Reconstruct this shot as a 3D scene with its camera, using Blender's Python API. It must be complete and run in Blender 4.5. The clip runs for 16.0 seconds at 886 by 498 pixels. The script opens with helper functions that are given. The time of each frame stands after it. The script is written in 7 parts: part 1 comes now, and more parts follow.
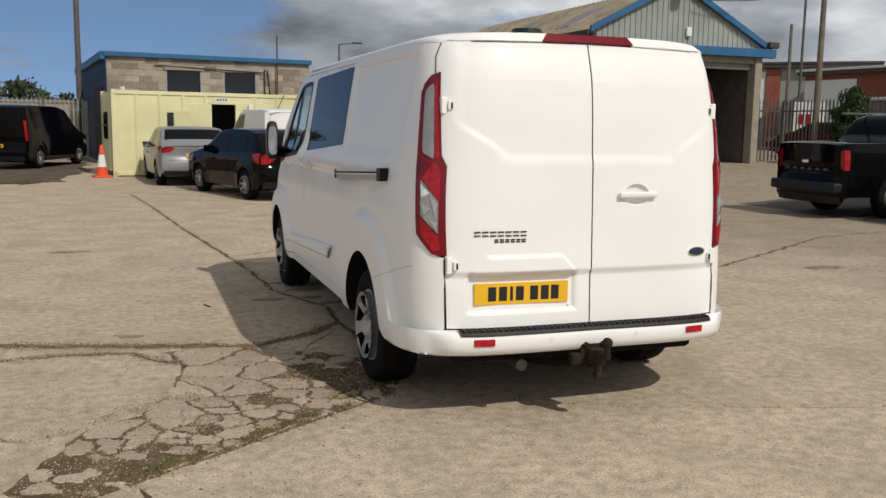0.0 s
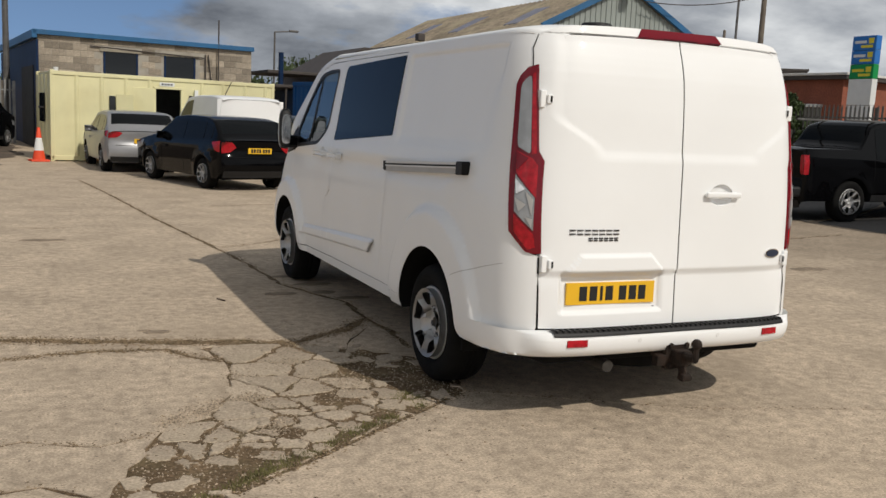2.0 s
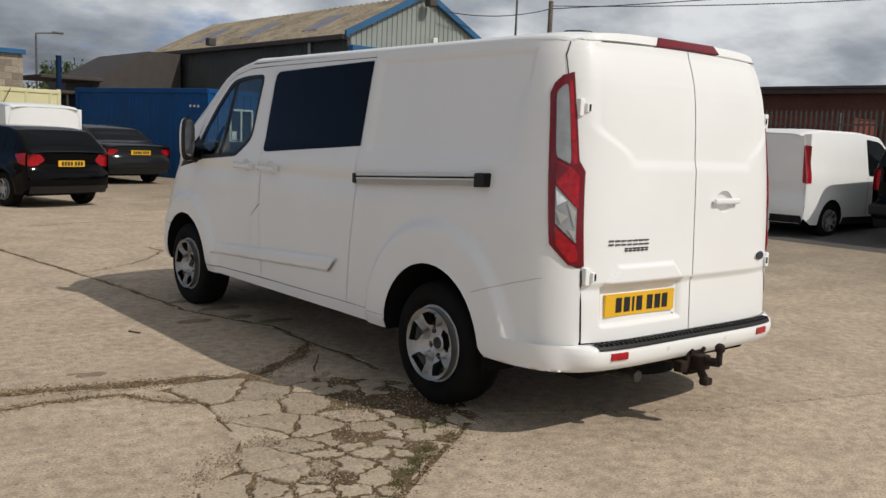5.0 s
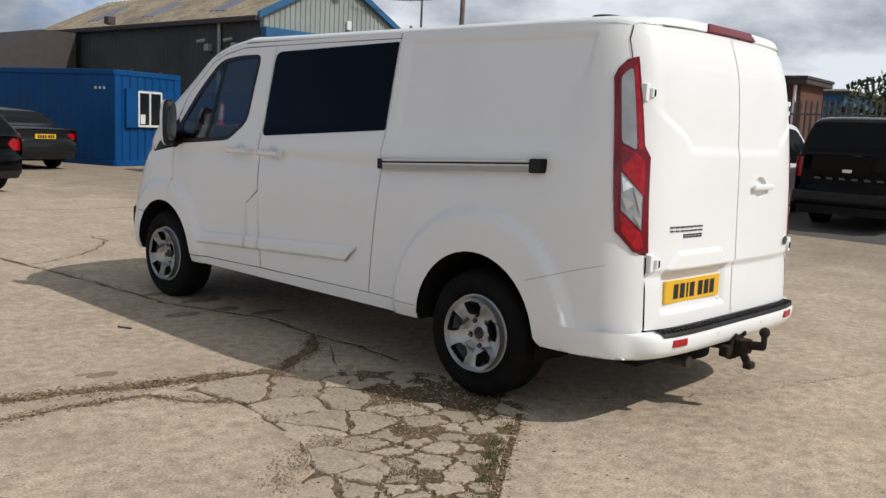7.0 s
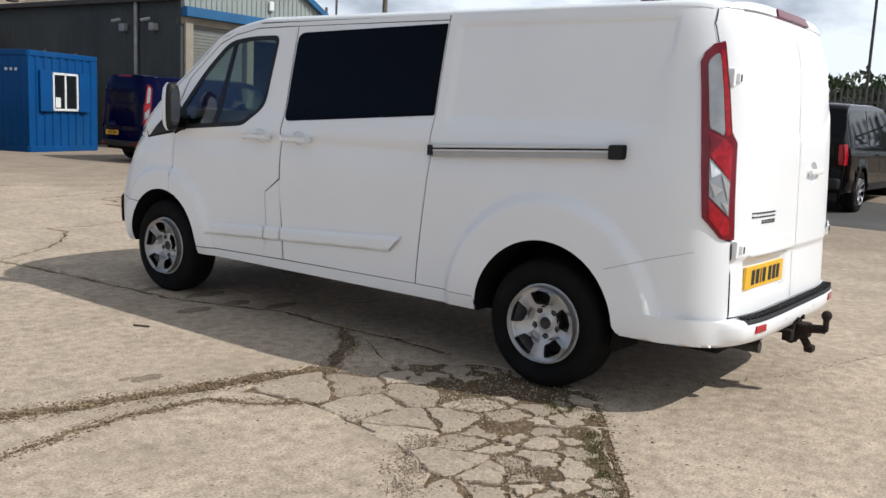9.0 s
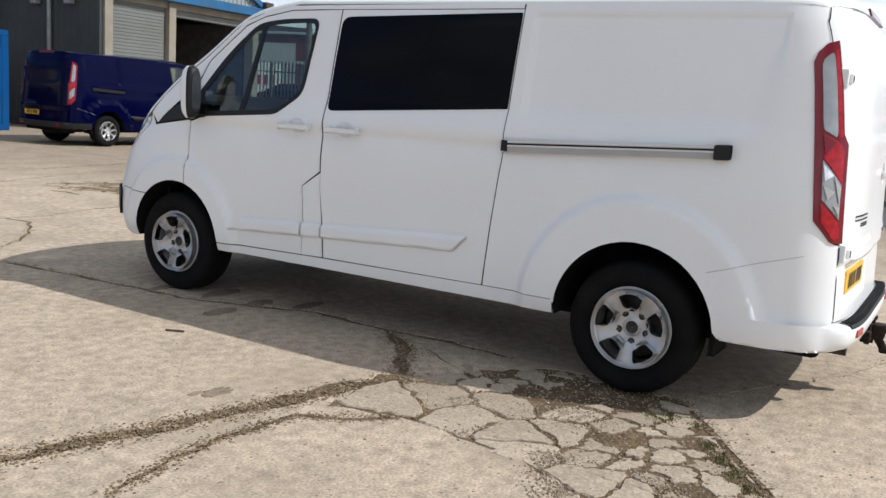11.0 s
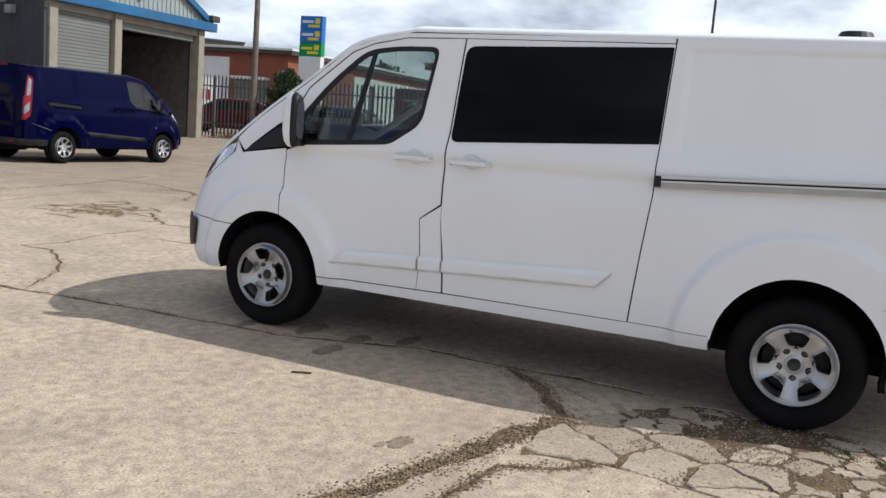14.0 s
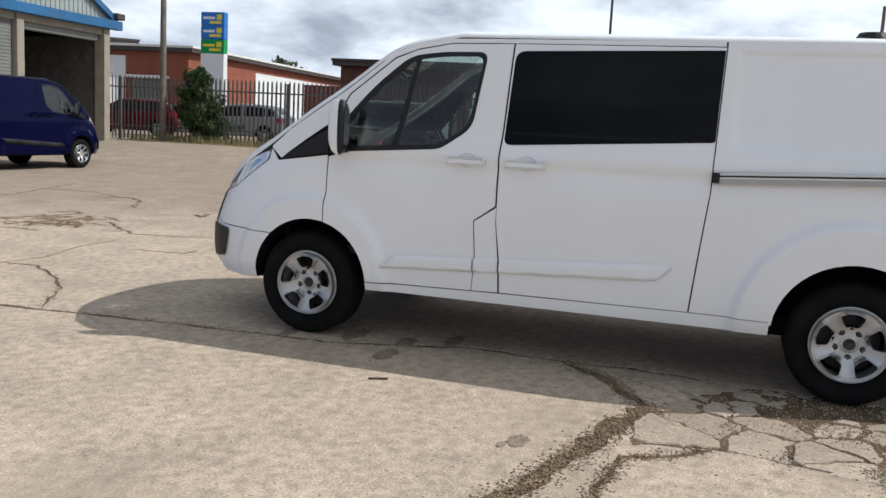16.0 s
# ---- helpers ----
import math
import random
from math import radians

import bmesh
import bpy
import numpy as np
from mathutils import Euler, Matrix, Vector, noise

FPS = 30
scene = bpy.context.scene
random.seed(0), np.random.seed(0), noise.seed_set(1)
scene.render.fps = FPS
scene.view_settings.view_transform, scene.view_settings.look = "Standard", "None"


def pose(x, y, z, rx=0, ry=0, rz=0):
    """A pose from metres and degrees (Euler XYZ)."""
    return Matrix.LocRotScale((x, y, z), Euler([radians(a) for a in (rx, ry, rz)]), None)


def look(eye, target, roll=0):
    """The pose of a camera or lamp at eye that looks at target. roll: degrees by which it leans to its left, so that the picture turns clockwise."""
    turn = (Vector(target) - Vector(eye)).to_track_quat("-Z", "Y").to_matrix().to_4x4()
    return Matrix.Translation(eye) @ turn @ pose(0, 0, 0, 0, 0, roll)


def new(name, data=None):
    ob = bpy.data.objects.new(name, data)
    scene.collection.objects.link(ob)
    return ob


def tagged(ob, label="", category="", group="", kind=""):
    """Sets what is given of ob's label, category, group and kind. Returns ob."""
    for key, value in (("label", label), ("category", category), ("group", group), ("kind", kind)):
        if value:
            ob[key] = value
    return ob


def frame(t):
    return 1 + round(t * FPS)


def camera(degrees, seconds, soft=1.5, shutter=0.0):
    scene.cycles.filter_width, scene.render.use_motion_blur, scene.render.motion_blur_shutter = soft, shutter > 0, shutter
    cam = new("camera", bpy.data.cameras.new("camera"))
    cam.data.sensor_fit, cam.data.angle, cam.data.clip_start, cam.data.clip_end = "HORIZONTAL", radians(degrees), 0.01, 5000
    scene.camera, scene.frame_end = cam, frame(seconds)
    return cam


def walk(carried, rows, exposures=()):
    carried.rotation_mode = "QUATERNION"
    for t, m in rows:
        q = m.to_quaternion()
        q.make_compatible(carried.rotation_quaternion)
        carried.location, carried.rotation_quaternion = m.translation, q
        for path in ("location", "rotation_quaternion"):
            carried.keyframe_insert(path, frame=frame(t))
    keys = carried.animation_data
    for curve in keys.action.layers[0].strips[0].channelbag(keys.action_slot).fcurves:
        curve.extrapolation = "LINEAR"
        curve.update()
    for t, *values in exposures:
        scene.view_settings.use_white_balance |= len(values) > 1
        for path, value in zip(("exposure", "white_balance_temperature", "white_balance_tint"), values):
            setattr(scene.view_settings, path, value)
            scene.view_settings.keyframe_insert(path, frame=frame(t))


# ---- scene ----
from mathutils import geometry

cam = camera(53.1, 16.0)
PATH = [
    (0, (-2.221, -5.074, 1.54), (-1.572, -3.203, 1.262), 0.9),
    (0.5, (-2.371, -4.888, 1.529), (-1.719, -3.014, 1.278), 1.1),
    (1, (-2.535, -4.772, 1.518), (-1.866, -2.905, 1.261), 1.7),
    (1.5, (-2.767, -4.71, 1.499), (-2.029, -2.872, 1.223), 2.7),
    (2, (-2.969, -4.619, 1.507), (-2.151, -2.817, 1.221), 2.7),
    (2.5, (-3.101, -4.408, 1.481), (-2.203, -2.641, 1.219), 2.6),
    (3, (-3.258, -4.226, 1.491), (-2.283, -2.495, 1.261), 2.9),
    (3.5, (-3.462, -4.126, 1.475), (-2.408, -2.44, 1.262), 3.3),
    (4, (-3.664, -4.006, 1.486), (-2.527, -2.377, 1.255), 2.9),
    (4.2, (-3.711, -3.953, 1.477), (-2.55, -2.342, 1.239), 2.5),
    (6.3, (-4.323, -3.354, 1.453), (-2.938, -1.933, 1.202), 3.1),
    (6.5, (-4.375, -3.302, 1.445), (-2.976, -1.895, 1.189), 2.9),
    (7, (-4.43, -3.076, 1.424), (-2.997, -1.707, 1.155), 2.7),
    (7.5, (-4.521, -2.883, 1.422), (-3.05, -1.559, 1.133), 2.9),
    (8, (-4.722, -2.749, 1.412), (-3.211, -1.472, 1.121), 3.2),
    (8.5, (-4.85, -2.592, 1.425), (-3.306, -1.355, 1.13), 2.8),
    (9, (-4.874, -2.332, 1.394), (-3.301, -1.132, 1.099), 2.7),
    (9.2, (-4.869, -2.215, 1.392), (-3.288, -1.027, 1.094), 2.7),
    (11.3, (-5.247, -1.302, 1.4), (-3.539, -0.311, 1.084), 4.0),
    (11.5, (-5.273, -1.228, 1.411), (-3.558, -0.247, 1.099), 4.1),
    (12, (-5.397, -1.059, 1.407), (-3.653, -0.127, 1.103), 3.7),
    (12.5, (-5.524, -0.88, 1.427), (-3.744, -0.023, 1.117), 3.5),
    (13, (-5.574, -0.691, 1.415), (-3.777, 0.134, 1.112), 3.7),
    (13.5, (-5.572, -0.438, 1.417), (-3.778, 0.397, 1.132), 3.9),
    (14, (-5.671, -0.231, 1.408), (-3.879, 0.615, 1.134), 4.4),
    (14.5, (-5.866, -0.043, 1.412), (-4.054, 0.759, 1.138), 4.5),
    (15, (-5.961, 0.158, 1.418), (-4.118, 0.88, 1.137), 4.1),
    (15.5, (-6.007, 0.409, 1.404), (-4.141, 1.073, 1.126), 3.6),
    (16, (-6.127, 0.639, 1.412), (-4.246, 1.263, 1.138), 3.0),
]
EXPOSURES = [(0, -0.40, 6400, 10), (4, -0.46, 6350, 10), (6.5, -0.33, 6150, 10), (9, 0.0, 5850, 10), (12, 0.18, 5800, 10), (16, 0.10, 5800, 10)]
walk(cam, [(t, look(eye, target, roll)) for t, eye, target, roll in PATH], EXPOSURES)

# ---- world, sun ----
SUN_TO = Vector((-0.295, 0.765, -0.80)).normalized()
world = bpy.data.worlds.new("world")
scene.world = world
world.use_nodes = True
wn, wl = world.node_tree.nodes, world.node_tree.links
sky = wn.new("ShaderNodeTexSky")
sky.sky_type, sky.sun_disc = 'NISHITA', False
sky.dust_density, sky.ozone_density = 0.2, 2.5
sky.sun_elevation = math.asin(-SUN_TO.z)
sky.sun_rotation = math.atan2(-SUN_TO.x, -SUN_TO.y)
bg = wn["Background"]
bg.inputs[1].default_value = 0.110
# broken cloud: noise on the sky dome, grey bases and bright tops
tc = wn.new("ShaderNodeTexCoord")
sep = wn.new("ShaderNodeSeparateXYZ")
wl.new(tc.outputs["Generated"], sep.inputs[0])


def wmath(op, a, b=None):
    n = wn.new("ShaderNodeMath")
    n.operation = op
    for i, v in enumerate((a, b)):
        if v is None:
            continue
        if isinstance(v, (int, float)):
            n.inputs[i].default_value = v
        else:
            wl.new(v, n.inputs[i])
    return n.outputs[0]


# the clear sky keeps its deep blue down to the roofs
lift = wn.new("ShaderNodeVectorMath")
lift.operation = 'ADD'
lift.inputs[1].default_value = (0, 0, 0.22)
wl.new(tc.outputs["Generated"], lift.inputs[0])
wl.new(lift.outputs[0], sky.inputs[0])
up = wmath('MAXIMUM', sep.outputs[2], 0.0)
den = wmath('ADD', up, 0.30)
flat = wn.new("ShaderNodeCombineXYZ")
wl.new(wmath('DIVIDE', sep.outputs[0], den), flat.inputs[0])
wl.new(wmath('DIVIDE', sep.outputs[1], den), flat.inputs[1])


def wnoise(scale, detail, off):
    mp = wn.new("ShaderNodeMapping")
    mp.inputs["Location"].default_value = off
    wl.new(flat.outputs[0], mp.inputs[0])
    n = wn.new("ShaderNodeTexNoise")
    n.inputs["Scale"].default_value, n.inputs["Detail"].default_value, n.inputs["Roughness"].default_value = scale, detail, 0.55
    wl.new(mp.outputs[0], n.inputs[0])
    return n.outputs[0]


def wramp(fac, stops):
    r = wn.new("ShaderNodeValToRGB")
    while len(r.color_ramp.elements) < len(stops):
        r.color_ramp.elements.new(0.5)
    for e, (p, c) in zip(r.color_ramp.elements, stops):
        e.position, e.color = p, (*c, 1)
    wl.new(fac, r.inputs[0])
    return r.outputs[0]


# the sky is clearest over the store, whiter behind and towards the road
ahead = wmath('ADD', wmath('MULTIPLY', sep.outputs[0], -0.45), wmath('MULTIPLY', sep.outputs[1], 0.89))
cover = wramp(wmath('ADD', wnoise(1.3, 8, (3.1, 0.4, 0)), wmath('SUBTRACT', wmath('MULTIPLY', wmath('MAXIMUM', wmath('SUBTRACT', 0.77, ahead), 0.0), 0.9), wmath('MULTIPLY', wmath('MAXIMUM', wmath('SUBTRACT', ahead, 0.77), 0.0), 1.2))), ((0.40, (0, 0, 0)), (0.50, (1, 1, 1))))
tone = wramp(wmath('ADD', wnoise(1.9, 9, (0.2, 5.0, 2)), wmath('MULTIPLY', wmath('MINIMUM', wmath('MAXIMUM', wmath('SUBTRACT', 0.62, ahead), -0.40), 0.6), 0.22)), ((0.30, (1.45, 1.6, 1.85)), (0.50, (4.15, 4.4, 4.75)), (0.68, (8.8, 8.95, 8.95))))
mixc = wn.new("ShaderNodeMix")
mixc.data_type = 'RGBA'
wl.new(cover, mixc.inputs["Factor"])
bright = wn.new("ShaderNodeVectorMath")
bright.operation = 'SCALE'
bright.inputs["Scale"].default_value = 1.15
wl.new(sky.outputs[0], bright.inputs[0])
wl.new(bright.outputs[0], mixc.inputs["A"])
# cloud bases overhead are darker than the banks along the horizon
zen = wn.new("ShaderNodeMapRange")
zen.inputs["From Min"].default_value, zen.inputs["From Max"].default_value = 0.22, 0.95
zen.inputs["To Min"].default_value, zen.inputs["To Max"].default_value = 1.0, 0.55
wl.new(up, zen.inputs["Value"])
base = wn.new("ShaderNodeVectorMath")
base.operation = 'SCALE'
wl.new(tone, base.inputs[0])
wl.new(zen.outputs["Result"], base.inputs["Scale"])
wl.new(base.outputs[0], mixc.inputs["B"])
wl.new(mixc.outputs["Result"], bg.inputs[0])
sun = new("sun", bpy.data.lights.new("sun", 'SUN'))
sun.data.energy, sun.data.angle, sun.data.color = 3.6, radians(0.6), (1.0, 0.93, 0.82)
sun.matrix_world = look((0, 0, 0), SUN_TO)


# ---- materials ----
def mat(name, col, rough=0.6, metal=0.0, coat=0.0, spec=0.5, vary=0.0, vscale=3.0, grain=0.0, gscale=60.0, bump=0.0, bscale=80.0, dirt=None, mid=None, spots=None, rand=0.0, trans=0.0, emit=0.0, ior=1.45, coat_rough=0.13, island=0.0):
    """Principled material; vary and grain: two scales of brightness variation; dirt: colour of stains; rand, island: change from object to object, from piece to piece."""
    m = bpy.data.materials.new(name)
    m.use_nodes = True
    nt = m.node_tree
    nn, ln = nt.nodes, nt.links
    b = nn["Principled BSDF"]
    b.inputs["Roughness"].default_value, b.inputs["Metallic"].default_value = rough, metal
    b.inputs["Coat Weight"].default_value, b.inputs["Coat Roughness"].default_value = coat, coat_rough
    b.inputs["Specular IOR Level"].default_value = spec
    b.inputs["Transmission Weight"].default_value = trans
    b.inputs["IOR"].default_value = ior
    b.inputs["Base Color"].default_value = (*col, 1)
    if emit:
        b.inputs["Emission Color"].default_value, b.inputs["Emission Strength"].default_value = (*col, 1), emit
    co = nn.new("ShaderNodeTexCoord").outputs["Object"]

    def tex(scale, detail=4):
        t = nn.new("ShaderNodeTexNoise")
        t.inputs["Scale"].default_value, t.inputs["Detail"].default_value = scale, detail
        ln.new(co, t.inputs["Vector"])
        return t.outputs["Fac"]

    def remap(sock, lo, hi, a=0.3, z=0.7):
        r = nn.new("ShaderNodeMapRange")
        r.inputs["From Min"].default_value, r.inputs["From Max"].default_value = a, z
        r.inputs["To Min"].default_value, r.inputs["To Max"].default_value = lo, hi
        ln.new(sock, r.inputs["Value"])
        return r.outputs["Result"]

    def mul(a, bb):
        n = nn.new("ShaderNodeMath")
        n.operation = 'MULTIPLY'
        ln.new(a, n.inputs[0])
        ln.new(bb, n.inputs[1])
        return n.outputs[0]

    f = None
    for amt, sc, dt in ((vary, vscale, 5), (grain, gscale, 3)) + ((mid,) if mid else ()):
        if amt:
            g = remap(tex(sc, dt), 1 - amt, 1 + amt)
            f = g if f is None else mul(f, g)
    if spots:
        g = remap(tex(spots[0], 2), 1.0, spots[3], spots[1], spots[2])
        f = g if f is None else mul(f, g)
    if rand:
        oi = nn.new("ShaderNodeObjectInfo")
        g = remap(oi.outputs["Random"], 1 - rand, 1 + rand, 0, 1)
        f = g if f is None else mul(f, g)
    if island:
        gi = nn.new("ShaderNodeNewGeometry")
        g = remap(gi.outputs["Random Per Island"], 1 - island, 1 + island, 0, 1)
        f = g if f is None else mul(f, g)
    colour = None
    if f is not None:
        vm = nn.new("ShaderNodeVectorMath")
        vm.operation = 'SCALE'
        vm.inputs[0].default_value = col
        ln.new(f, vm.inputs["Scale"])
        colour = vm.outputs[0]
    if dirt:
        mx = nn.new("ShaderNodeMix")
        mx.data_type = 'RGBA'
        ln.new(remap(tex(vscale * 0.6, 8), 0, dirt[3], 0.5, 0.72), mx.inputs["Factor"])
        mx.inputs["A"].default_value, mx.inputs["B"].default_value = (*col, 1), (*dirt[:3], 1)
        if colour is not None:
            ln.new(colour, mx.inputs["A"])
        colour = mx.outputs["Result"]
    if colour is not None:
        ln.new(colour, b.inputs["Base Color"])
    if bump:
        bn = nn.new("ShaderNodeBump")
        bn.inputs["Strength"].default_value, bn.inputs["Distance"].default_value = bump, 0.01
        ln.new(tex(bscale, 5), bn.inputs["Height"])
        ln.new(bn.outputs[0], b.inputs["Normal"])
    return m


M_WHITE = mat("white_paint", (0.84, 0.845, 0.845), 0.45, spec=0.2, coat=0.4, coat_rough=0.05, vary=0.015, vscale=2.0, dirt=(0.70, 0.69, 0.67, 0.12))
M_WHITE2 = mat("white_plastic", (0.74, 0.74, 0.73), 0.4, vary=0.03)
M_GAP = mat("panel_gap", (0.010, 0.010, 0.010), 0.9, spec=0.1)
M_BLACKPL = mat("black_plastic", (0.014, 0.014, 0.015), 0.5, spec=0.35, vary=0.2, vscale=6, bump=0.15, bscale=300)
M_DGLASS = mat("privacy_glass", (0.004, 0.004, 0.005), 0.03, spec=0.16, coat=0.0, ior=1.40)
M_RUBBER = mat("tyre_rubber", (0.007, 0.007, 0.007), 0.8, spec=0.15, vary=0.25, vscale=9, dirt=(0.014, 0.013, 0.012, 0.5), bump=0.3, bscale=120)
M_ALLOY = mat("alloy", (0.58, 0.58, 0.58), 0.4, metal=0.5, vary=0.06, vscale=12, dirt=(0.25, 0.22, 0.2, 0.5))
M_DARKMETAL = mat("brake_metal", (0.06, 0.055, 0.05), 0.6, metal=0.6, vary=0.3, vscale=20)
M_CHROME = mat("chrome", (0.75, 0.75, 0.75), 0.12, metal=1.0)
M_RAIL = mat("aluminium_rail", (0.40, 0.395, 0.385), 0.6, metal=0.0, vary=0.06, vscale=8)
# paler copy of the rail's aluminium, for its painted bright bands
M_LIP = mat("lit_aluminium", (0.66, 0.66, 0.66), 0.5, vary=0.04)
M_RED = mat("red_lens", (0.36, 0.006, 0.014), 0.12, spec=0.35, coat=0.25, vary=0.35, vscale=34)
M_DRED = mat("dark_red_lens", (0.16, 0.004, 0.012), 0.12, spec=0.35, coat=0.25)
M_HEAD = mat("headlamp_bowl", (0.72, 0.74, 0.76), 0.2, metal=0.3, coat=0.8, vary=0.45, vscale=18)
M_CLEAR = mat("clear_lens", (0.31, 0.32, 0.33), 0.2, metal=0.25, coat=0.5, vary=0.15, vscale=13)
M_YPLATE = mat("yellow_plate", (0.80, 0.46, 0.02), 0.4, vary=0.03)
M_BLACKTXT = mat("plate_black", (0.015, 0.015, 0.015), 0.5)
M_BADGE = mat("badge_metal", (0.10, 0.10, 0.105), 0.3, metal=0.7)
M_RUST = mat("rusty_steel", (0.022, 0.014, 0.010), 0.8, metal=0.3, vary=0.5, vscale=25, dirt=(0.045, 0.022, 0.013, 0.7), bump=0.5, bscale=150)
M_SEAT = mat("seat_fabric", (0.035, 0.035, 0.038), 0.9, vary=0.2, vscale=30)
M_HEADLIN = mat("cab_lining", (0.25, 0.25, 0.24), 0.9, vary=0.05)
M_OVAL = mat("oval_badge", (0.02, 0.03, 0.06), 0.3)


def glass(name, tint, alpha):
    """Clear glass pane: mirror-like gloss over a tinted see-through body."""
    m = bpy.data.materials.new(name)
    m.use_nodes = True
    nn, ln = m.node_tree.nodes, m.node_tree.links
    nn.remove(nn["Principled BSDF"])
    t, g, mx, fr = nn.new("ShaderNodeBsdfTransparent"), nn.new("ShaderNodeBsdfGlossy"), nn.new("ShaderNodeMixShader"), nn.new("ShaderNodeLayerWeight")
    t.inputs[0].default_value = (*tint, 1)
    g.inputs["Roughness"].default_value = 0.02
    fr.inputs[0].default_value = 0.5
    pw, ma = nn.new("ShaderNodeMath"), nn.new("ShaderNodeMath")
    pw.operation, ma.operation = 'POWER', 'MULTIPLY_ADD'
    pw.inputs[1].default_value = 4.5
    ma.inputs[1].default_value, ma.inputs[2].default_value = 0.85, alpha
    ln.new(fr.outputs["Facing"], pw.inputs[0])
    ln.new(pw.outputs[0], ma.inputs[0])
    ln.new(ma.outputs[0], mx.inputs[0])
    ln.new(t.outputs[0], mx.inputs[1])
    ln.new(g.outputs[0], mx.inputs[2])
    ln.new(mx.outputs[0], nn["Material Output"].inputs[0])
    return m


M_GLASS = glass("window_glass", (0.62, 0.70, 0.66), 0.09)


# ---- mesh helpers ----
def put(name, verts, faces, material, parent=None, label="", smooth=True, normals=None):
    me = bpy.data.meshes.new(name)
    me.from_pydata([tuple(v) for v in verts], [], faces)
    me.materials.append(material)
    if smooth:
        me.polygons.foreach_set("use_smooth", [True] * len(me.polygons))
        if normals is not None:
            me.normals_split_custom_set_from_vertices(normals)
    ob = new(name, me)
    if parent is not None:
        ob.parent = parent
    return tagged(ob, label)


def part(name, bm, material, parent=None, label="", smooth=False):
    me = bpy.data.meshes.new(name)
    bm.to_mesh(me)
    bm.free()
    me.materials.append(material)
    if smooth:
        me.polygons.foreach_set("use_smooth", [True] * len(me.polygons))
    ob = new(name, me)
    if parent is not None:
        ob.parent = parent
    return tagged(ob, label)


def root(name, m, label, category, group=""):
    ob = new(name)
    ob.matrix_basis = m
    ob.empty_display_size = 0.2
    return tagged(ob, label, category, group)


def bbox(x0, x1, y0, y1, z0, z1, bevel=0.0, bm=None):
    """A box, bevelled, added to bm."""
    own = bm is None
    b2 = bmesh.new()
    bmesh.ops.create_cube(b2, size=1.0)
    for v in b2.verts:
        v.co = Vector((x0 + (v.co.x + 0.5) * (x1 - x0), y0 + (v.co.y + 0.5) * (y1 - y0), z0 + (v.co.z + 0.5) * (z1 - z0)))
    if bevel:
        bmesh.ops.bevel(b2, geom=b2.edges[:], offset=bevel, segments=2, affect='EDGES', profile=0.5)
    if own:
        return b2
    me = bpy.data.meshes.new("tmp")
    b2.to_mesh(me)
    b2.free()
    bm.from_mesh(me)
    bpy.data.meshes.remove(me)
    return bm


def rod(a, b, r, seg=10, r2=None, bm=None):
    """A round bar from a to b."""
    bm = bm or bmesh.new()
    a, b = Vector(a), Vector(b)
    q = (b - a).to_track_quat('Z', 'Y')
    m = Matrix.Translation((a + b) / 2) @ q.to_matrix().to_4x4()
    bmesh.ops.create_cone(bm, cap_ends=True, segments=seg, radius1=r, radius2=r if r2 is None else r2, depth=(b - a).length, matrix=m)
    return bm


def lathe(profile, axis, centre, seg=40):
    """Turned shape: profile of (radius, offset along axis); axis 'x'. Returns verts, faces."""
    verts, faces = [], []
    n = len(profile)
    for i in range(seg):
        a = 2 * math.pi * i / seg
        for r, o in profile:
            verts.append((centre[0] + o, centre[1] + r * math.cos(a), centre[2] + r * math.sin(a)))
    for i in range(seg):
        j = (i + 1) % seg
        for k in range(n - 1):
            faces.append((i * n + k, i * n + k + 1, j * n + k + 1, j * n + k))
    return verts, faces


def sstep(a, b, x):
    t = min(1.0, max(0.0, (x - a) / (b - a)))
    return t * t * (3 - 2 * t)


def lerp_table(tab, x):
    if x <= tab[0][0]:
        return tab[0][1]
    for (a, va), (b, vb) in zip(tab, tab[1:]):
        if x <= b:
            t = (x - a) / (b - a)
            return va + (vb - va) * t
    return tab[-1][1]


def inside(poly, x, y):
    c, n = False, len(poly)
    j = n - 1
    for i in range(n):
        (xi, yi), (xj, yj) = poly[i], poly[j]
        if (yi > y) != (yj > y) and x < (xj - xi) * (y - yi) / (yj - yi) + xi:
            c = not c
        j = i
    return c


def rounded(poly, r, seg=4):
    """The outline with its corners rounded; r is one radius or one per corner."""
    out, n = [], len(poly)
    for i in range(n):
        p, a, b = Vector(poly[i]), Vector(poly[i - 1]), Vector(poly[(i + 1) % n])
        rr = r[i] if isinstance(r, (list, tuple)) else r
        if rr <= 0:
            out.append(tuple(p))
            continue
        d = min(rr, (a - p).length * 0.45, (b - p).length * 0.45)
        s, e = p + (a - p).normalized() * d, p + (b - p).normalized() * d
        for k in range(seg + 1):
            t = k / seg
            out.append(tuple(s * (1 - t) ** 2 + p * 2 * t * (1 - t) + e * t * t))
    return out


def dense(poly, step):
    out, n = [], len(poly)
    for i in range(n):
        a, b = Vector(poly[i]), Vector(poly[(i + 1) % n])
        k = max(1, int(math.ceil((b - a).length / step)))
        out += [tuple(a + (b - a) * (j / k)) for j in range(k)]
    return out


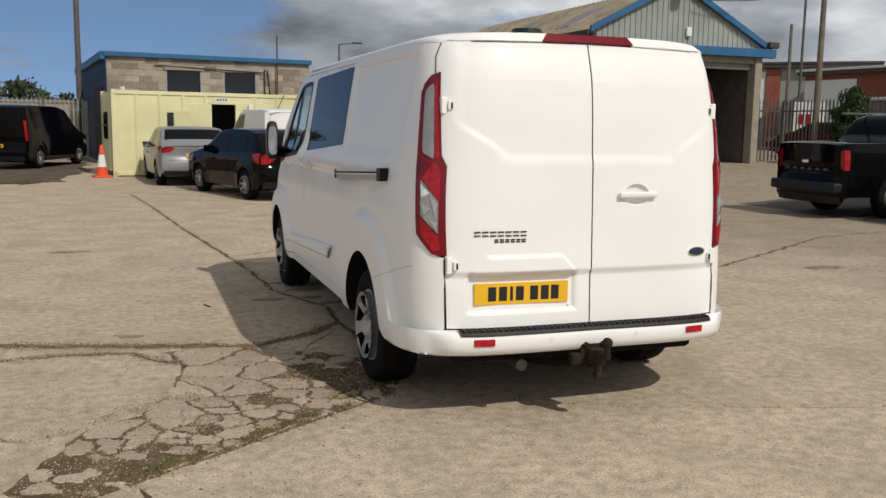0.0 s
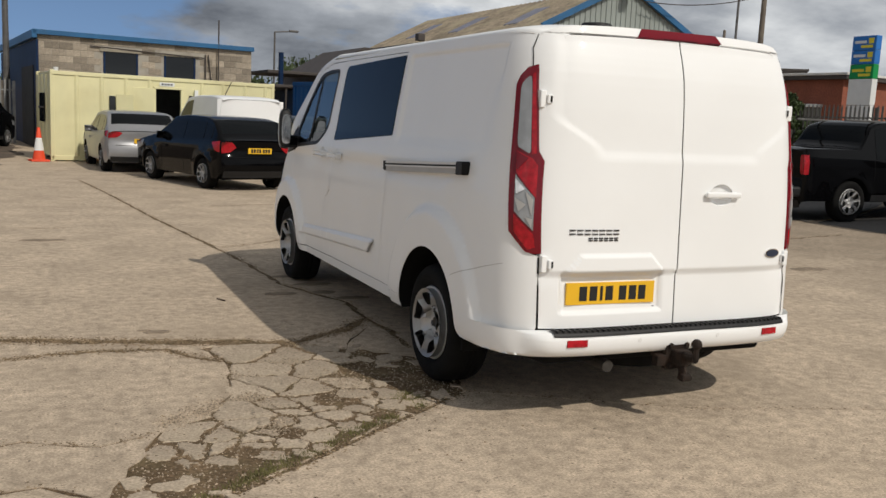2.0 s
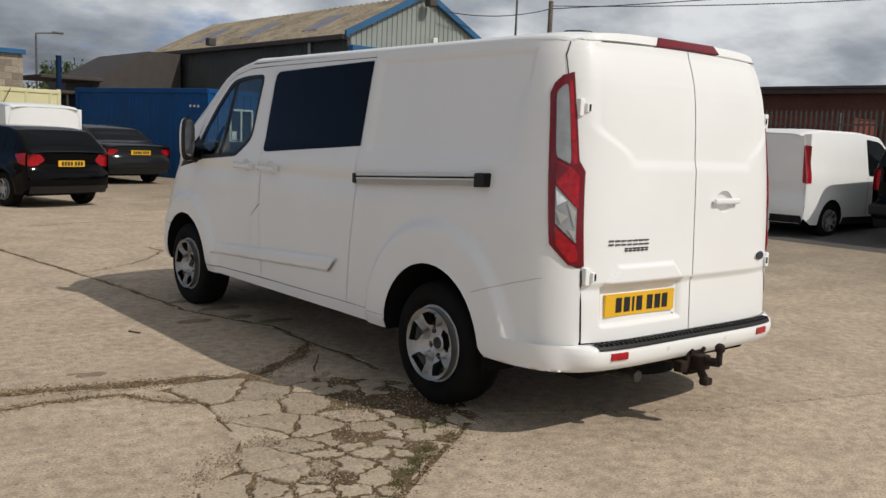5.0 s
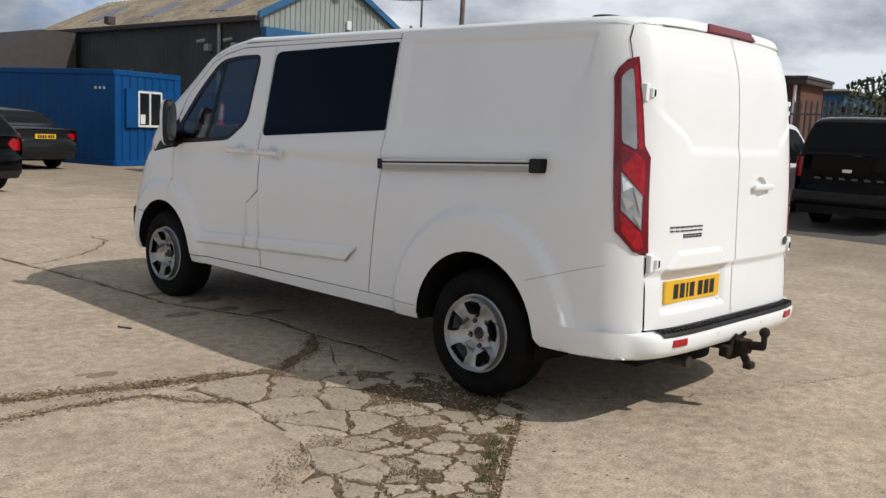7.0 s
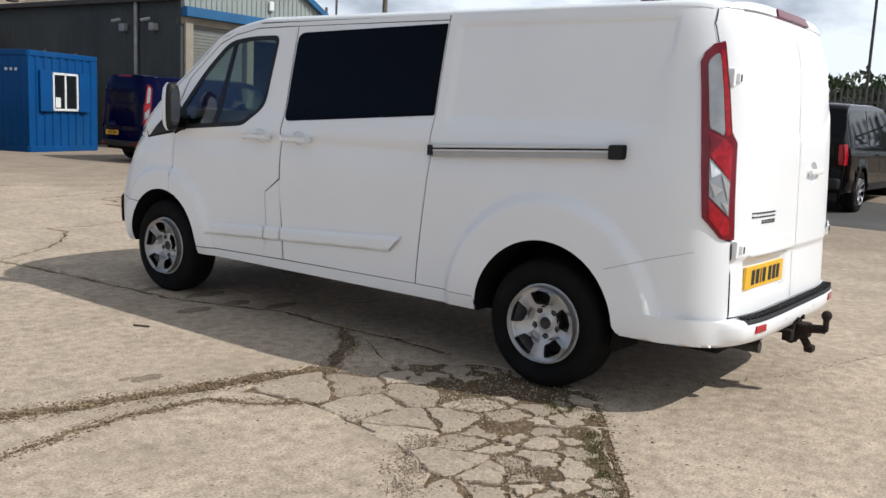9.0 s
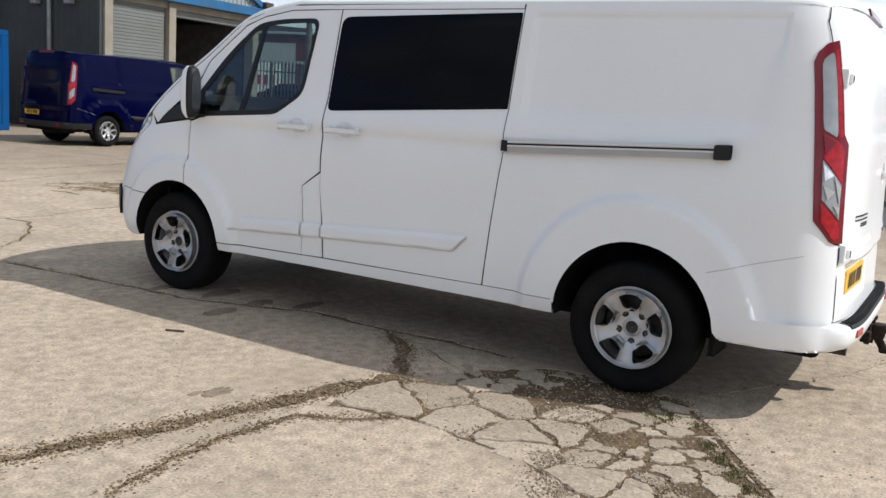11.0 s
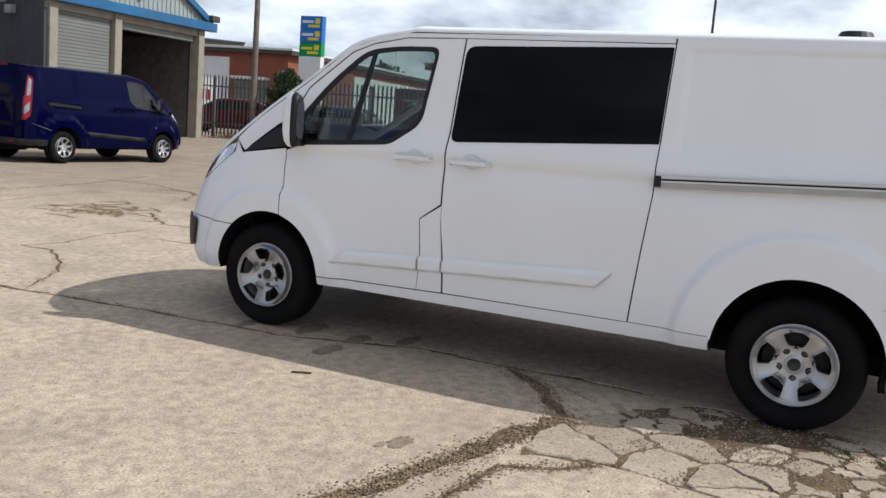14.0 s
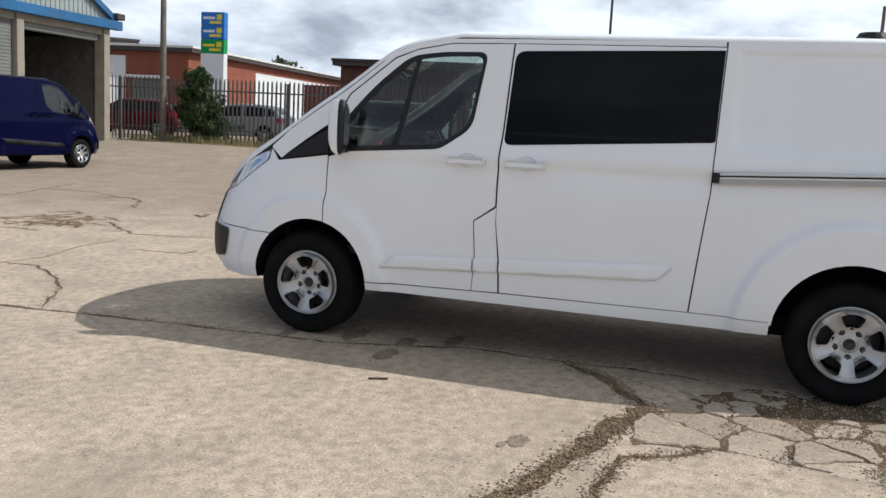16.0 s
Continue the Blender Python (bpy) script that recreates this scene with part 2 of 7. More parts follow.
def sheet(name, outline, f, material, parent, label="", holes=(), step=0.035, depth=0.005, offset=0.0):
    """A curved panel: the outline (u, v) with its holes, meshed and laid on the surface f(u, v), with turned-in edges."""
    loops = [dense(o, step) for o in (outline, *holes)]
    pts, edges = [], []
    for lp in loops:
        k = len(pts)
        pts += lp
        edges += [(k + i, k + (i + 1) % len(lp)) for i in range(len(lp))]
    nb = len(pts)
    us, vs = [p[0] for p in loops[0]], [p[1] for p in loops[0]]
    bpts = np.array(pts)
    u = min(us) + step * 0.5
    while u < max(us):
        v = min(vs) + step * 0.5
        while v < max(vs):
            if inside(loops[0], u, v) and not any(inside(h, u, v) for h in loops[1:]):
                if np.min(np.abs(bpts - (u, v)).sum(1)) > step * 0.45:
                    pts.append((u, v))
            v += step
        u += step
    vc, _, fc, *_ = geometry.delaunay_2d_cdt([Vector(p) for p in pts], edges, [], 0, 1e-6)
    tri = []
    for t in fc:
        cx, cy = sum(vc[i][0] for i in t) / 3, sum(vc[i][1] for i in t) / 3
        if inside(loops[0], cx, cy) and not any(inside(h, cx, cy) for h in loops[1:]):
            tri.append(tuple(t))
    e = 0.004
    verts, norms = [], []
    for p in vc:
        a = Vector(f(p[0], p[1]))
        du = Vector(f(p[0] + e, p[1])) - Vector(f(p[0] - e, p[1]))
        dv = Vector(f(p[0], p[1] + e)) - Vector(f(p[0], p[1] - e))
        n = du.cross(dv)
        n = n.normalized() if n.length > 1e-12 else Vector((0, 0, 1))
        verts.append(a)
        norms.append(n)
    # outward: away from the middle line of the thing
    s = sum(n.x * v.x + n.y * (v.y - 1.6) * 0.6 + n.z * (v.z - 0.9) for n, v in zip(norms, verts))
    if s < 0:
        norms = [-n for n in norms]
    verts = [v + n * offset for v, n in zip(verts, norms)]
    t0 = tri[0]
    if (verts[t0[1]] - verts[t0[0]]).cross(verts[t0[2]] - verts[t0[0]]).dot(norms[t0[0]]) < 0:
        tri = [t[::-1] for t in tri]
    if depth:
        cnt = {}
        for t in tri:
            for i in range(3):
                k = (t[i], t[(i + 1) % 3])
                cnt[k] = cnt.get(k, 0) + 1
        base = list(verts)
        twin = {}
        rim = []
        for (i, j) in cnt:
            if (j, i) not in cnt:
                q = []
                for k, dd in ((j, 0), (i, 0), (i, 1), (j, 1)):
                    if (k, dd) not in twin:
                        twin[(k, dd)] = len(verts)
                        verts.append(base[k] - norms[k] * (depth * dd))
                        norms.append(norms[k])
                    q.append(twin[(k, dd)])
                rim.append(tuple(q))
        tri = tri + rim
    return put(name, verts, tri, material, parent, label, True, [tuple(n) for n in norms])


# ---- panel van ----
ARCH = 0.42


def wheel(parent, x, y, side, steel=False, detail=True):
    """Road wheel: tyre, rim with five windows, hub cap, bolts, brake disc. side -1: outer face to -x."""
    w = new("wheel")
    w.parent = parent
    w.location = (x, y, 0.343)
    s = side
    R = 0.343
    prof = [(0.205, 0.0), (0.235, 0.022), (0.28, 0.030), (0.318, 0.022), (0.336, 0.0), (0.343, -0.03), (0.343, -0.075)]
    for r0 in (0.09, 0.12):
        prof += [(0.343, -r0 + 0.008), (0.336, -r0 + 0.004), (0.336, -r0 - 0.004), (0.343, -r0 - 0.008)]
    prof += [(0.343, -0.165), (0.33, -0.20), (0.28, -0.215), (0.205, -0.195)]
    v, f = lathe([(r, s * o) for r, o in prof], 'x', (0, 0, 0), 56 if detail else 28)
    put("tyre", v, f, M_RUBBER, w)
    lip = [(0.209, 0.002), (0.214, 0.010), (0.2105, 0.0135), (0.2065, 0.0115), (0.199, 0.0105), (0.191, 0.0095), (0.187, 0.001), (0.186, -0.02), (0.187, -0.09), (0.195, -0.19)]
    v, f = lathe([(r, s * o) for r, o in lip], 'x', (0, 0, 0), 48 if detail else 24)
    rim = put("rim", v, f, M_ALLOY, w)
    n = 5 if not steel else 7
    holes = []
    for k in range(n):
        a = math.radians(90) + 2 * math.pi * k / n
        hw = 0.315 if not steel else 0.24
        h = [(0.180, -hw * 1.18), (0.184, -hw * 0.5), (0.184, hw * 0.5), (0.180, hw * 1.18), (0.140, hw * 1.14), (0.106, hw * 0.90), (0.102, 0), (0.106, -hw * 0.90), (0.140, -hw * 1.14)]
        holes.append(rounded([(r * math.cos(a + da), r * math.sin(a + da)) for r, da in h], 0.009, 2))
    circ = [(0.2 * math.cos(2 * math.pi * i / 48), 0.2 * math.sin(2 * math.pi * i / 48)) for i in range(48)]

    def face(u, q):
        r = math.hypot(u, q)
        d = 0.010 - 0.034 * sstep(0.19, 0.06, r) + 0.012 * sstep(0.052, 0.036, r)
        if not steel:
            rib = 0.5 - 0.5 * math.cos(5 * (math.atan2(q, u) - math.radians(90)))
            d -= 0.010 * (1 - sstep(0.32, 0.50, rib)) * sstep(0.080, 0.10, r) * sstep(0.196, 0.186, r)
            d -= 0.003 * sstep(0.187, 0.191, r)
            d -= 0.003 * sstep(0.72, 1.0, rib) * sstep(0.09, 0.13, r) * sstep(0.196, 0.182, r)
        return (s * d, u, q)
    sheet("spokes", circ, lambda u, q: face(u, q), M_ALLOY, w, holes=holes, step=0.011 if detail else 0.02, depth=0.045)
    put("brake_disc", *lathe([(0.02, s * -0.075), (0.15, s * -0.075), (0.165, s * -0.08)], 'x', (0, 0, 0), 32), M_DARKMETAL, w)
    put("wheel_back", *lathe([(0.001, s * -0.12), (0.195, s * -0.12)], 'x', (0, 0, 0), 24), M_GAP, w)
    put("hub_cap", *lathe([(0.036, s * -0.03), (0.034, s * -0.014), (0.031, s * -0.007), (0.026, s * -0.007), (0.024, s * -0.012), (0.001, s * -0.010)], 'x', (0, 0, 0), 20), M_DARKMETAL if not steel else M_ALLOY, w)
    if detail:
        for k in range(5):
            a = math.radians(-90) + 2 * math.pi * k / 5
            c = (0, 0.077 * math.cos(a), 0.077 * math.sin(a))
            put("bolt_recess", *lathe([(0.019, s * -0.030), (0.0185, s * -0.0205), (0.012, s * -0.022)], 'x', c, 12), M_GAP, w)
            put("wheel_bolt", *lathe([(0.012, s * -0.035), (0.011, s * -0.018), (0.001, s * -0.016)], 'x', c, 8), M_BADGE, w)
    return w


SIDE = [(0.28, 0.940), (0.34, 0.958), (0.42, 0.972), (0.55, 0.979), (0.80, 0.981), (1.05, 0.977), (1.18, 0.968), (1.28, 0.958), (1.40, 0.941), (1.60, 0.912), (1.80, 0.880), (1.90, 0.864), (1.96, 0.850), (2.2, 0.80)]
LEAN = [(0.3, 0.0), (0.5, 0.0), (0.9, 0.02), (1.35, 0.04), (1.6, 0.055), (1.77, 0.075), (1.9, 0.115), (2.0, 0.165), (2.2, 0.25)]
TOPLINE = [(-2, 1.965), (2.40, 1.952), (2.64, 1.905), (2.79, 1.85), (3.09, 1.61), (3.30, 1.465), (3.47, 1.345), (3.62, 1.235), (3.83, 1.125), (4.00, 1.02), (4.15, 0.90), (4.3, 0.74)]
NOSE = [(0.3, 0.06), (0.45, 0.0), (0.66, 0.0), (0.9, 0.09), (1.14, 0.24), (1.4, 0.3), (2, 0.3)]


def smooth_table(tab, x, w=0.05):
    return (lerp_table(tab, x - w) + 2 * lerp_table(tab, x) + lerp_table(tab, x + w)) / 4


def make_van(m, paint, label, D=0.0, group="", crew=True, lower=None, detail=True, steel=False):
    """Long panel van, nose to +y, rear axle at y = D. D shortens the back; crew: side glass behind the doors."""
    van = root("panel_van", m, label, "van", group)
    lower = lower or paint
    st = 0.035 if detail else 0.08
    TIP, R0 = 0.98, 0.10

    def plan(y, z):
        r = 1.0
        t = (-(y - D) - R0) / (TIP - R0 - smooth_table(LEAN, z))
        if t > 0:
            r = max(0.0, 1 - min(t, 1) ** 5.3) ** (1 / 5.3)
        t = (y + smooth_table(NOSE, z) - 3.45) / 0.87
        if t > 0:
            r = max(0.0, 1 - min(t, 1) ** 2.6) ** (1 / 2.6)
        return r

    def half(y, z):
        x = smooth_table(SIDE, z, 0.04)
        yr = y - D
        # wheel arch blisters
        for cy, big in ((0.0, 0.66), (3.28 - D, 0.58)):
            r = math.hypot(yr - cy, (z - 0.37) * 0.98)
            x += 0.040 * sstep(big, big - 0.065, r) * sstep(0.2, 0.45, z)
        # shoulder line along the doors and the pressing behind
        line = 1.205 + 0.02 * (2.0 - y) * 0.5
        back = sstep(-0.52 + 1.6 * max(0.0, 1.36 - z), -0.36 + 1.6 * max(0.0, 1.36 - z), yr)
        x += 0.017 * sstep(line - 0.03, line + 0.045, z) * sstep(line + 0.2, line + 0.05, z) * back * sstep(3.4, 3.1, y)
        x -= 0.006 * sstep(line - 0.14, line - 0.03, z) * sstep(line + 0.02, line - 0.03, z) * back
        if y < 0.72 and z > 1.30:
            soft = 0.03 + 0.10 * sstep(1.80, 1.55, z)
            ins = sstep(-0.575 - soft * 0.3, -0.575 + soft, yr) * sstep(1.33, 1.42, z) * sstep(1.916, 1.900, z) * sstep(0.72, 0.69, y)
            x -= 0.014 * ins
        return x

    def rear_half(z):
        return half(D - 0.5, z) if z < 1.0 else half(D - 0.73, z)

    def sf(sg):
        return lambda y, z: (sg * half(y, z) * plan(y, z), y, z)

    def corner(sg):
        """Round the rear corner: u is the angle in degrees, v the height."""
        def g(u, z):
            c, s = max(0.0, math.cos(radians(u))), max(0.0, math.sin(radians(u)))
            L = TIP - R0 - smooth_table(LEAN, z)
            return (sg * rear_half(z) * c ** (2 / 5.3), D - (R0 + L * s ** (2 / 5.3)), z)
        return g

    def oval(cx, cz, rx, rz, n=22):
        return [(cx + rx * math.cos(2 * math.pi * i / n), cz + rz * math.sin(2 * math.pi * i / n)) for i in range(n)]

    def dish(f, cx, cz, rx, rz, depth, out, parent):
        """Hollow behind a handle."""
        vv, ff, n = [], [], 22
        rings = ((1.0, 0.0), (0.97, 0.3), (0.88, 0.65), (0.7, 0.9), (0.4, 1.0))
        for k, d in rings:
            for a, b in oval(cx, cz, rx * k, rz * k, n):
                vv.append(Vector(f(a, b)) - out * (depth * d))
        for i in range(len(rings) - 1):
            ff += [(i * n + j, i * n + (j + 1) % n, (i + 1) * n + (j + 1) % n, (i + 1) * n + j) for j in range(n)]
        ff.append(tuple(range((len(rings) - 1) * n, len(rings) * n)))
        put("handle_cup", vv, ff, paint, parent)

    def arch(cy, r, z0, n=22, flip=False):
        """Half-ring of points over a wheel, from front to back."""
        cz = 0.37
        a0 = math.asin((z0 - cz) / r)
        pts = [(cy + r * math.cos(a0 + (math.pi - 2 * a0) * i / n), cz + r * math.sin(a0 + (math.pi - 2 * a0) * i / n)) for i in range(n + 1)]
        return pts

    glass_r = [(2.005, 1.878), (0.792, 1.908), (0.80, 1.398), (2.022, 1.318)]
    cabwin = rounded([(2.175, 1.86), (2.235, 1.415), (2.42, 1.285), (3.03, 1.236), (3.10, 1.372), (2.88, 1.63), (2.66, 1.825), (2.45, 1.855)], [0.05, 0.07, 0.05, 0.02, 0.02, 0.3, 0.08, 0.1])
    sail = [(3.06, 1.222), (3.52, 1.150), (3.40, 1.232), (3.13, 1.395), (3.125, 1.36)]
    SILL = 0.345
    rear_arch, front_arch = arch(D, ARCH, SILL + 0.0), arch(3.27, 0.405, SILL)
    for sg in (-1, 1):
        f = sf(sg)
        # under-skin behind the seams
        shell = [(3.27 + 0.42, 0.36)] + [(4.05, 0.36), (4.12, 0.6), (4.0, 1.0), (3.62, 1.21), (3.09, 1.59), (2.79, 1.83), (2.5, 1.94), (D - 0.66, 1.945), (D - 0.70, 1.75), (D - 0.80, 1.2), (D - 0.86, 0.45), (D - 0.43, 0.40)]
        shell += [(p[0], p[1]) for p in arch(D, ARCH + 0.01, 0.40)[::-1]] + [(0.46 + D, 0.36), (2.84, 0.36)] + [(p[0], p[1]) for p in arch(3.27, 0.41, 0.38)[::-1]][0:]
        sheet("inner_shell", shell, f, M_GAP, van, holes=[cabwin], step=st * 1.5, depth=0, offset=-0.016)
        # front wing
        wing = [(3.178, 1.19), (3.178, 0.765)]
        wing += [(p[0], p[1]) for p in front_arch[::-1] if p[0] > 3.18 and p[1] > 0.665]
        wing += [(3.553, 0.662), (4.02, 0.672), (4.14, 0.70), (4.075, 0.885), (3.93, 0.93), (3.63, 1.135), (3.615, 1.21), (3.55, 1.135), (3.30, 1.172)]
        sheet("front_wing", wing, f, paint, van, step=st)
        # headlamp
        hl = rounded([(4.085, 0.895), (4.09, 0.93), (3.94, 1.06), (3.72, 1.165), (3.625, 1.195), (3.65, 1.13), (3.94, 0.93)], 0.015, 2)
        hlo = sheet("headlamp", hl, f, M_HEAD, van, "clear headlamp", step=st * 0.6, offset=0.003)
        inner = [(4.05, 0.93), (3.94, 1.03), (3.76, 1.13), (3.70, 1.13), (3.93, 0.96)]
        sheet("lamp_reflector", inner, f, M_CHROME, hlo, step=st, offset=0.006, depth=0.004)
        # bonnet side and pillar
        pil = [(3.53, 1.153), (3.615, 1.222), (3.47, 1.34), (3.30, 1.458), (3.09, 1.603), (2.79, 1.845), (2.64, 1.90), (2.40, 1.945), (2.02, 1.953), (2.02, 1.932), (2.40, 1.925), (2.62, 1.885), (2.77, 1.828), (3.06, 1.59), (3.16, 1.41), (3.41, 1.237)]
        sheet("a_pillar", pil, f, paint, van, step=st * 0.6)
        sheet("pillar_trim", pil, f, M_SEAT, van, step=st, depth=0, offset=-0.008)
        sheet("mirror_sail", sail, f, M_BLACKPL, van, step=st, offset=-0.002)
        # bumper corner, white band and black insert
        bc = [(p[0], p[1]) for p in front_arch if p[1] < 0.652 and p[0] > 3.3] + [(3.556, 0.656), (4.02, 0.666), (4.15, 0.69), (4.225, 0.52), (4.18, 0.36), (4.0, 0.335), (3.80, 0.335)]
        sheet("front_bumper", bc, f, paint, van, step=st)
        fog = rounded([(3.93, 0.648), (4.19, 0.66), (4.21, 0.50), (4.17, 0.425), (3.98, 0.455)], 0.03, 3)
        sheet("bumper_insert", fog, f, M_BLACKPL, van, "black plastic bumper insert", step=st, offset=0.018)
        # front door
        fd = [(3.17, 1.18), (3.17, 0.762)] + [(p[0], p[1]) for p in front_arch if p[0] < 3.165 and p[1] > 0.40]
        fd += [(2.87, 0.40), (2.17, 0.415), (2.155, 0.60), (2.175, 0.85), (2.042, 0.947), (2.044, 1.20), (2.032, 1.40), (2.014, 1.925), (2.40, 1.918), (2.62, 1.877), (2.765, 1.82), (3.05, 1.585), (3.145, 1.405)]
        fd += [(3.12, 1.375), (3.06, 1.215)]
        door = sheet("front_door", fd, f, paint, van, holes=[cabwin, oval(2.235, 1.215, 0.062, 0.046)], step=st)
        seal = rounded([(2.165, 1.872), (2.225, 1.41), (2.415, 1.272), (3.05, 1.222), (3.118, 1.375), (2.89, 1.645), (2.665, 1.838), (2.45, 1.868)], [0.06, 0.07, 0.05, 0.02, 0.02, 0.3, 0.08, 0.1])
        inn = rounded([(2.19, 1.845), (2.25, 1.42), (2.43, 1.30), (3.0, 1.258), (3.07, 1.372), (2.87, 1.615), (2.65, 1.81), (2.45, 1.84)], [0.05, 0.07, 0.05, 0.02, 0.02, 0.3, 0.08, 0.1])
        sheet("window_seal", seal, f, M_BLACKPL, door, holes=[inn], step=st * 0.7, offset=0.003)
        sheet("window_pane", rounded([(2.18, 1.853), (2.24, 1.417), (2.425, 1.292), (3.02, 1.247), (3.09, 1.372), (2.88, 1.622), (2.655, 1.818), (2.45, 1.847)], 0.03, 3), f, M_GLASS, door, step=st * 1.5, depth=0, offset=-0.004)
        sheet("quarter_bar", [(2.70, 1.27), (2.735, 1.27), (2.625, 1.815), (2.60, 1.825)], f, M_BLACKPL, door, step=st, offset=0.0, depth=0.02)
        # lower pillar panel with the filler flap
        if sg < 0:
            sheet("filler_flap", [(2.165, 0.415), (1.998, 0.42), (2.005, 0.6), (2.034, 0.85), (2.034, 0.938), (2.168, 0.846), (2.148, 0.60)], f, paint, van, step=st)
        else:
            sheet("pillar_panel", [(2.165, 0.415), (1.998, 0.42), (2.005, 0.6), (2.034, 0.85), (2.034, 0.938), (2.168, 0.846), (2.148, 0.60)], f, paint, van, step=st)
        # sliding door
        sd = [(2.033, 1.20), (2.029, 0.85), (1.993, 0.60), (1.986, 0.42), (0.869, 0.43), (0.836, 0.80), (0.804, 1.12), (0.799, 1.40), (0.787, 1.93), (2.003, 1.925), (2.021, 1.40)]
        slid = sheet("sliding_door", sd, f, paint, van, holes=[oval(1.865, 1.215, 0.062, 0.046)], step=st)
        if crew:
            sheet("side_glass", rounded([(1.992, 1.882), (0.790, 1.912), (0.801, 1.398), (2.016, 1.318)], [0.06, 0.01, 0.01, 0.05]), f, M_DGLASS, slid, "black privacy glass", step=st, offset=0.004)
        # sill
        sill = [(2.87, 0.392), (2.87, 0.345), (D + 0.428, 0.352), (D + 0.425, 0.425)] + [(0.87, 0.425), (2.0, 0.412)]
        sheet("sill", sill, f, paint, van, step=st)
        # roof rail over the doors
        sheet("cant_rail", [(2.01, 1.930), (0.79, 1.936), (0.79, 1.962), (2.01, 1.955), (2.4, 1.95), (2.64, 1.905), (2.62, 1.893), (2.4, 1.93)], f, paint, van, step=st)
        # quarter panel behind the sliding door
        q = [(0.780, 1.964), (0.780, 1.93), (0.792, 1.40), (0.797, 1.12), (0.828, 0.80), (0.860, 0.43), (D + 0.43, 0.43)]
        q += [(p[0], p[1]) for p in rear_arch if p[1] > 0.40]
        q += [(D - 0.44, 0.38), (D - 0.70, 0.40), (D - 0.90, 0.44), (D - 0.912, 0.52), (D - 0.900, 0.80), (D - 0.895, 0.872), (D - 0.875, 0.882), (D - 0.805, 0.985), (D - 0.758, 1.35), (D - 0.713, 1.695), (D - 0.725, 1.74), (D - 0.757, 1.782), (D - 0.782, 1.798), (D - 0.748, 1.90), (D - 0.714, 1.964)]
        qp = sheet("quarter_panel", q, f, paint, van, step=0.021 if detail else st)
        sheet("bumper_joint", [(D - 0.36, 0.691), (D - 0.36, 0.6945), (D - 0.6, 0.7735), (D - 0.77, 0.8215), (D - 0.77, 0.819), (D - 0.6, 0.770)], f, M_RAIL, qp, step=st, offset=0.001, depth=0)
        # door rail
        rz = lambda y: 1.205 + (0.785 - y) * 0.052
        rf = lambda y, z, sg=sg: (sg * 0.994, y, z)
        rail = [(0.79, rz(0.79) - 0.034), (D - 0.36, rz(D - 0.36) - 0.034), (D - 0.36, rz(D - 0.36) + 0.03), (0.79, rz(0.79) + 0.03)]
        ro = sheet("door_rail", rail, rf, M_RAIL if paint is M_WHITE else M_BLACKPL, van, "aluminium sliding-door rail", step=st, offset=0.0, depth=0.05)
        if paint is M_WHITE:
            # painted bands: pale strips for lit lips, a black strip for the slot's shade
            for za, zb_, nm, mt in ((0.017, 0.030, "rail_lip", M_LIP), (0.006, 0.013, "rail_slot", M_GAP), (-0.004, 0.005, "rail_lip", M_LIP)):
                sheet(nm, [(0.77, rz(0.77) + za), (D - 0.34, rz(D - 0.34) + za), (D - 0.34, rz(D - 0.34) + zb_), (0.77, rz(0.77) + zb_)], rf, mt, ro, step=st, offset=0.004, depth=0.005)
        sheet("rail_end", rounded([(D - 0.33, rz(D - 0.33) - 0.038), (D - 0.405, rz(D - 0.4) - 0.038), (D - 0.405, rz(D - 0.4) + 0.034), (D - 0.33, rz(D - 0.33) + 0.034)], 0.012, 2), rf, M_BLACKPL, ro, step=st, offset=0.012, depth=0.05)
        sheet("rail_stop", [(0.795, 1.178), (0.758, 1.178), (0.758, 1.235), (0.795, 1.235)], rf, M_BLACKPL, ro, step=st, offset=0.006, depth=0.03)
        # side mouldings
        zt = lambda y: 0.592 + (2.66 - y) * 0.060
        zb = lambda y: 0.502 + (2.75 - y) * 0.053

        def mould(y, z, f=f, sg=sg):
            t = (z - zb(y)) / (zt(y) - zb(y))
            p = f(y, z)
            return (p[0] + sg * 0.024 * sstep(-0.08, 0.16, t) * (1 - 0.75 * sstep(0.70, 1.05, t)), p[1], p[2])
        for a, b, par, ends in ((2.76, 2.165, door, 'f'), (2.15, 2.004, door, ''), (1.99, 0.975, slid, 'r')):
            o = [(a - 0.10, zt(a - 0.1)), (a, zb(a) + 0.006), (a - 0.005, zb(a)), (b, zb(b)), (b, zt(b))] if ends == 'f' else ([(a, zt(a)), (a, zb(a)), (b + 0.09, zb(b + 0.09)), (b, zt(b) - 0.008), (b + 0.005, zt(b))] if ends == 'r' else [(a, zt(a)), (a, zb(a)), (b, zb(b)), (b, zt(b))])
            sheet("side_moulding", o, mould, lower, par, step=0.014 if detail else st, offset=0.002, depth=0.012)
        # handles
        for y0, par in ((2.235, door), (1.865, slid)):
            x0 = half(y0, 1.23)
            bmh = bbox(sg * (x0 + 0.016), sg * (x0 + 0.042), y0 - 0.115, y0 + 0.115, 1.196, 1.222, 0.010)
            part("handle", bmh, paint, par)
            dish(f, y0, 1.215, 0.062, 0.046, 0.013, Vector((sg, 0, 0)), par)
        # mirror
        mx = sg * 1.088
        ms = []
        prof = [(0.00, 0.86), (0.010, 0.96), (0.028, 1.0), (0.055, 0.98), (0.08, 0.86), (0.098, 0.6), (0.105, 0.2)]
        N = 20
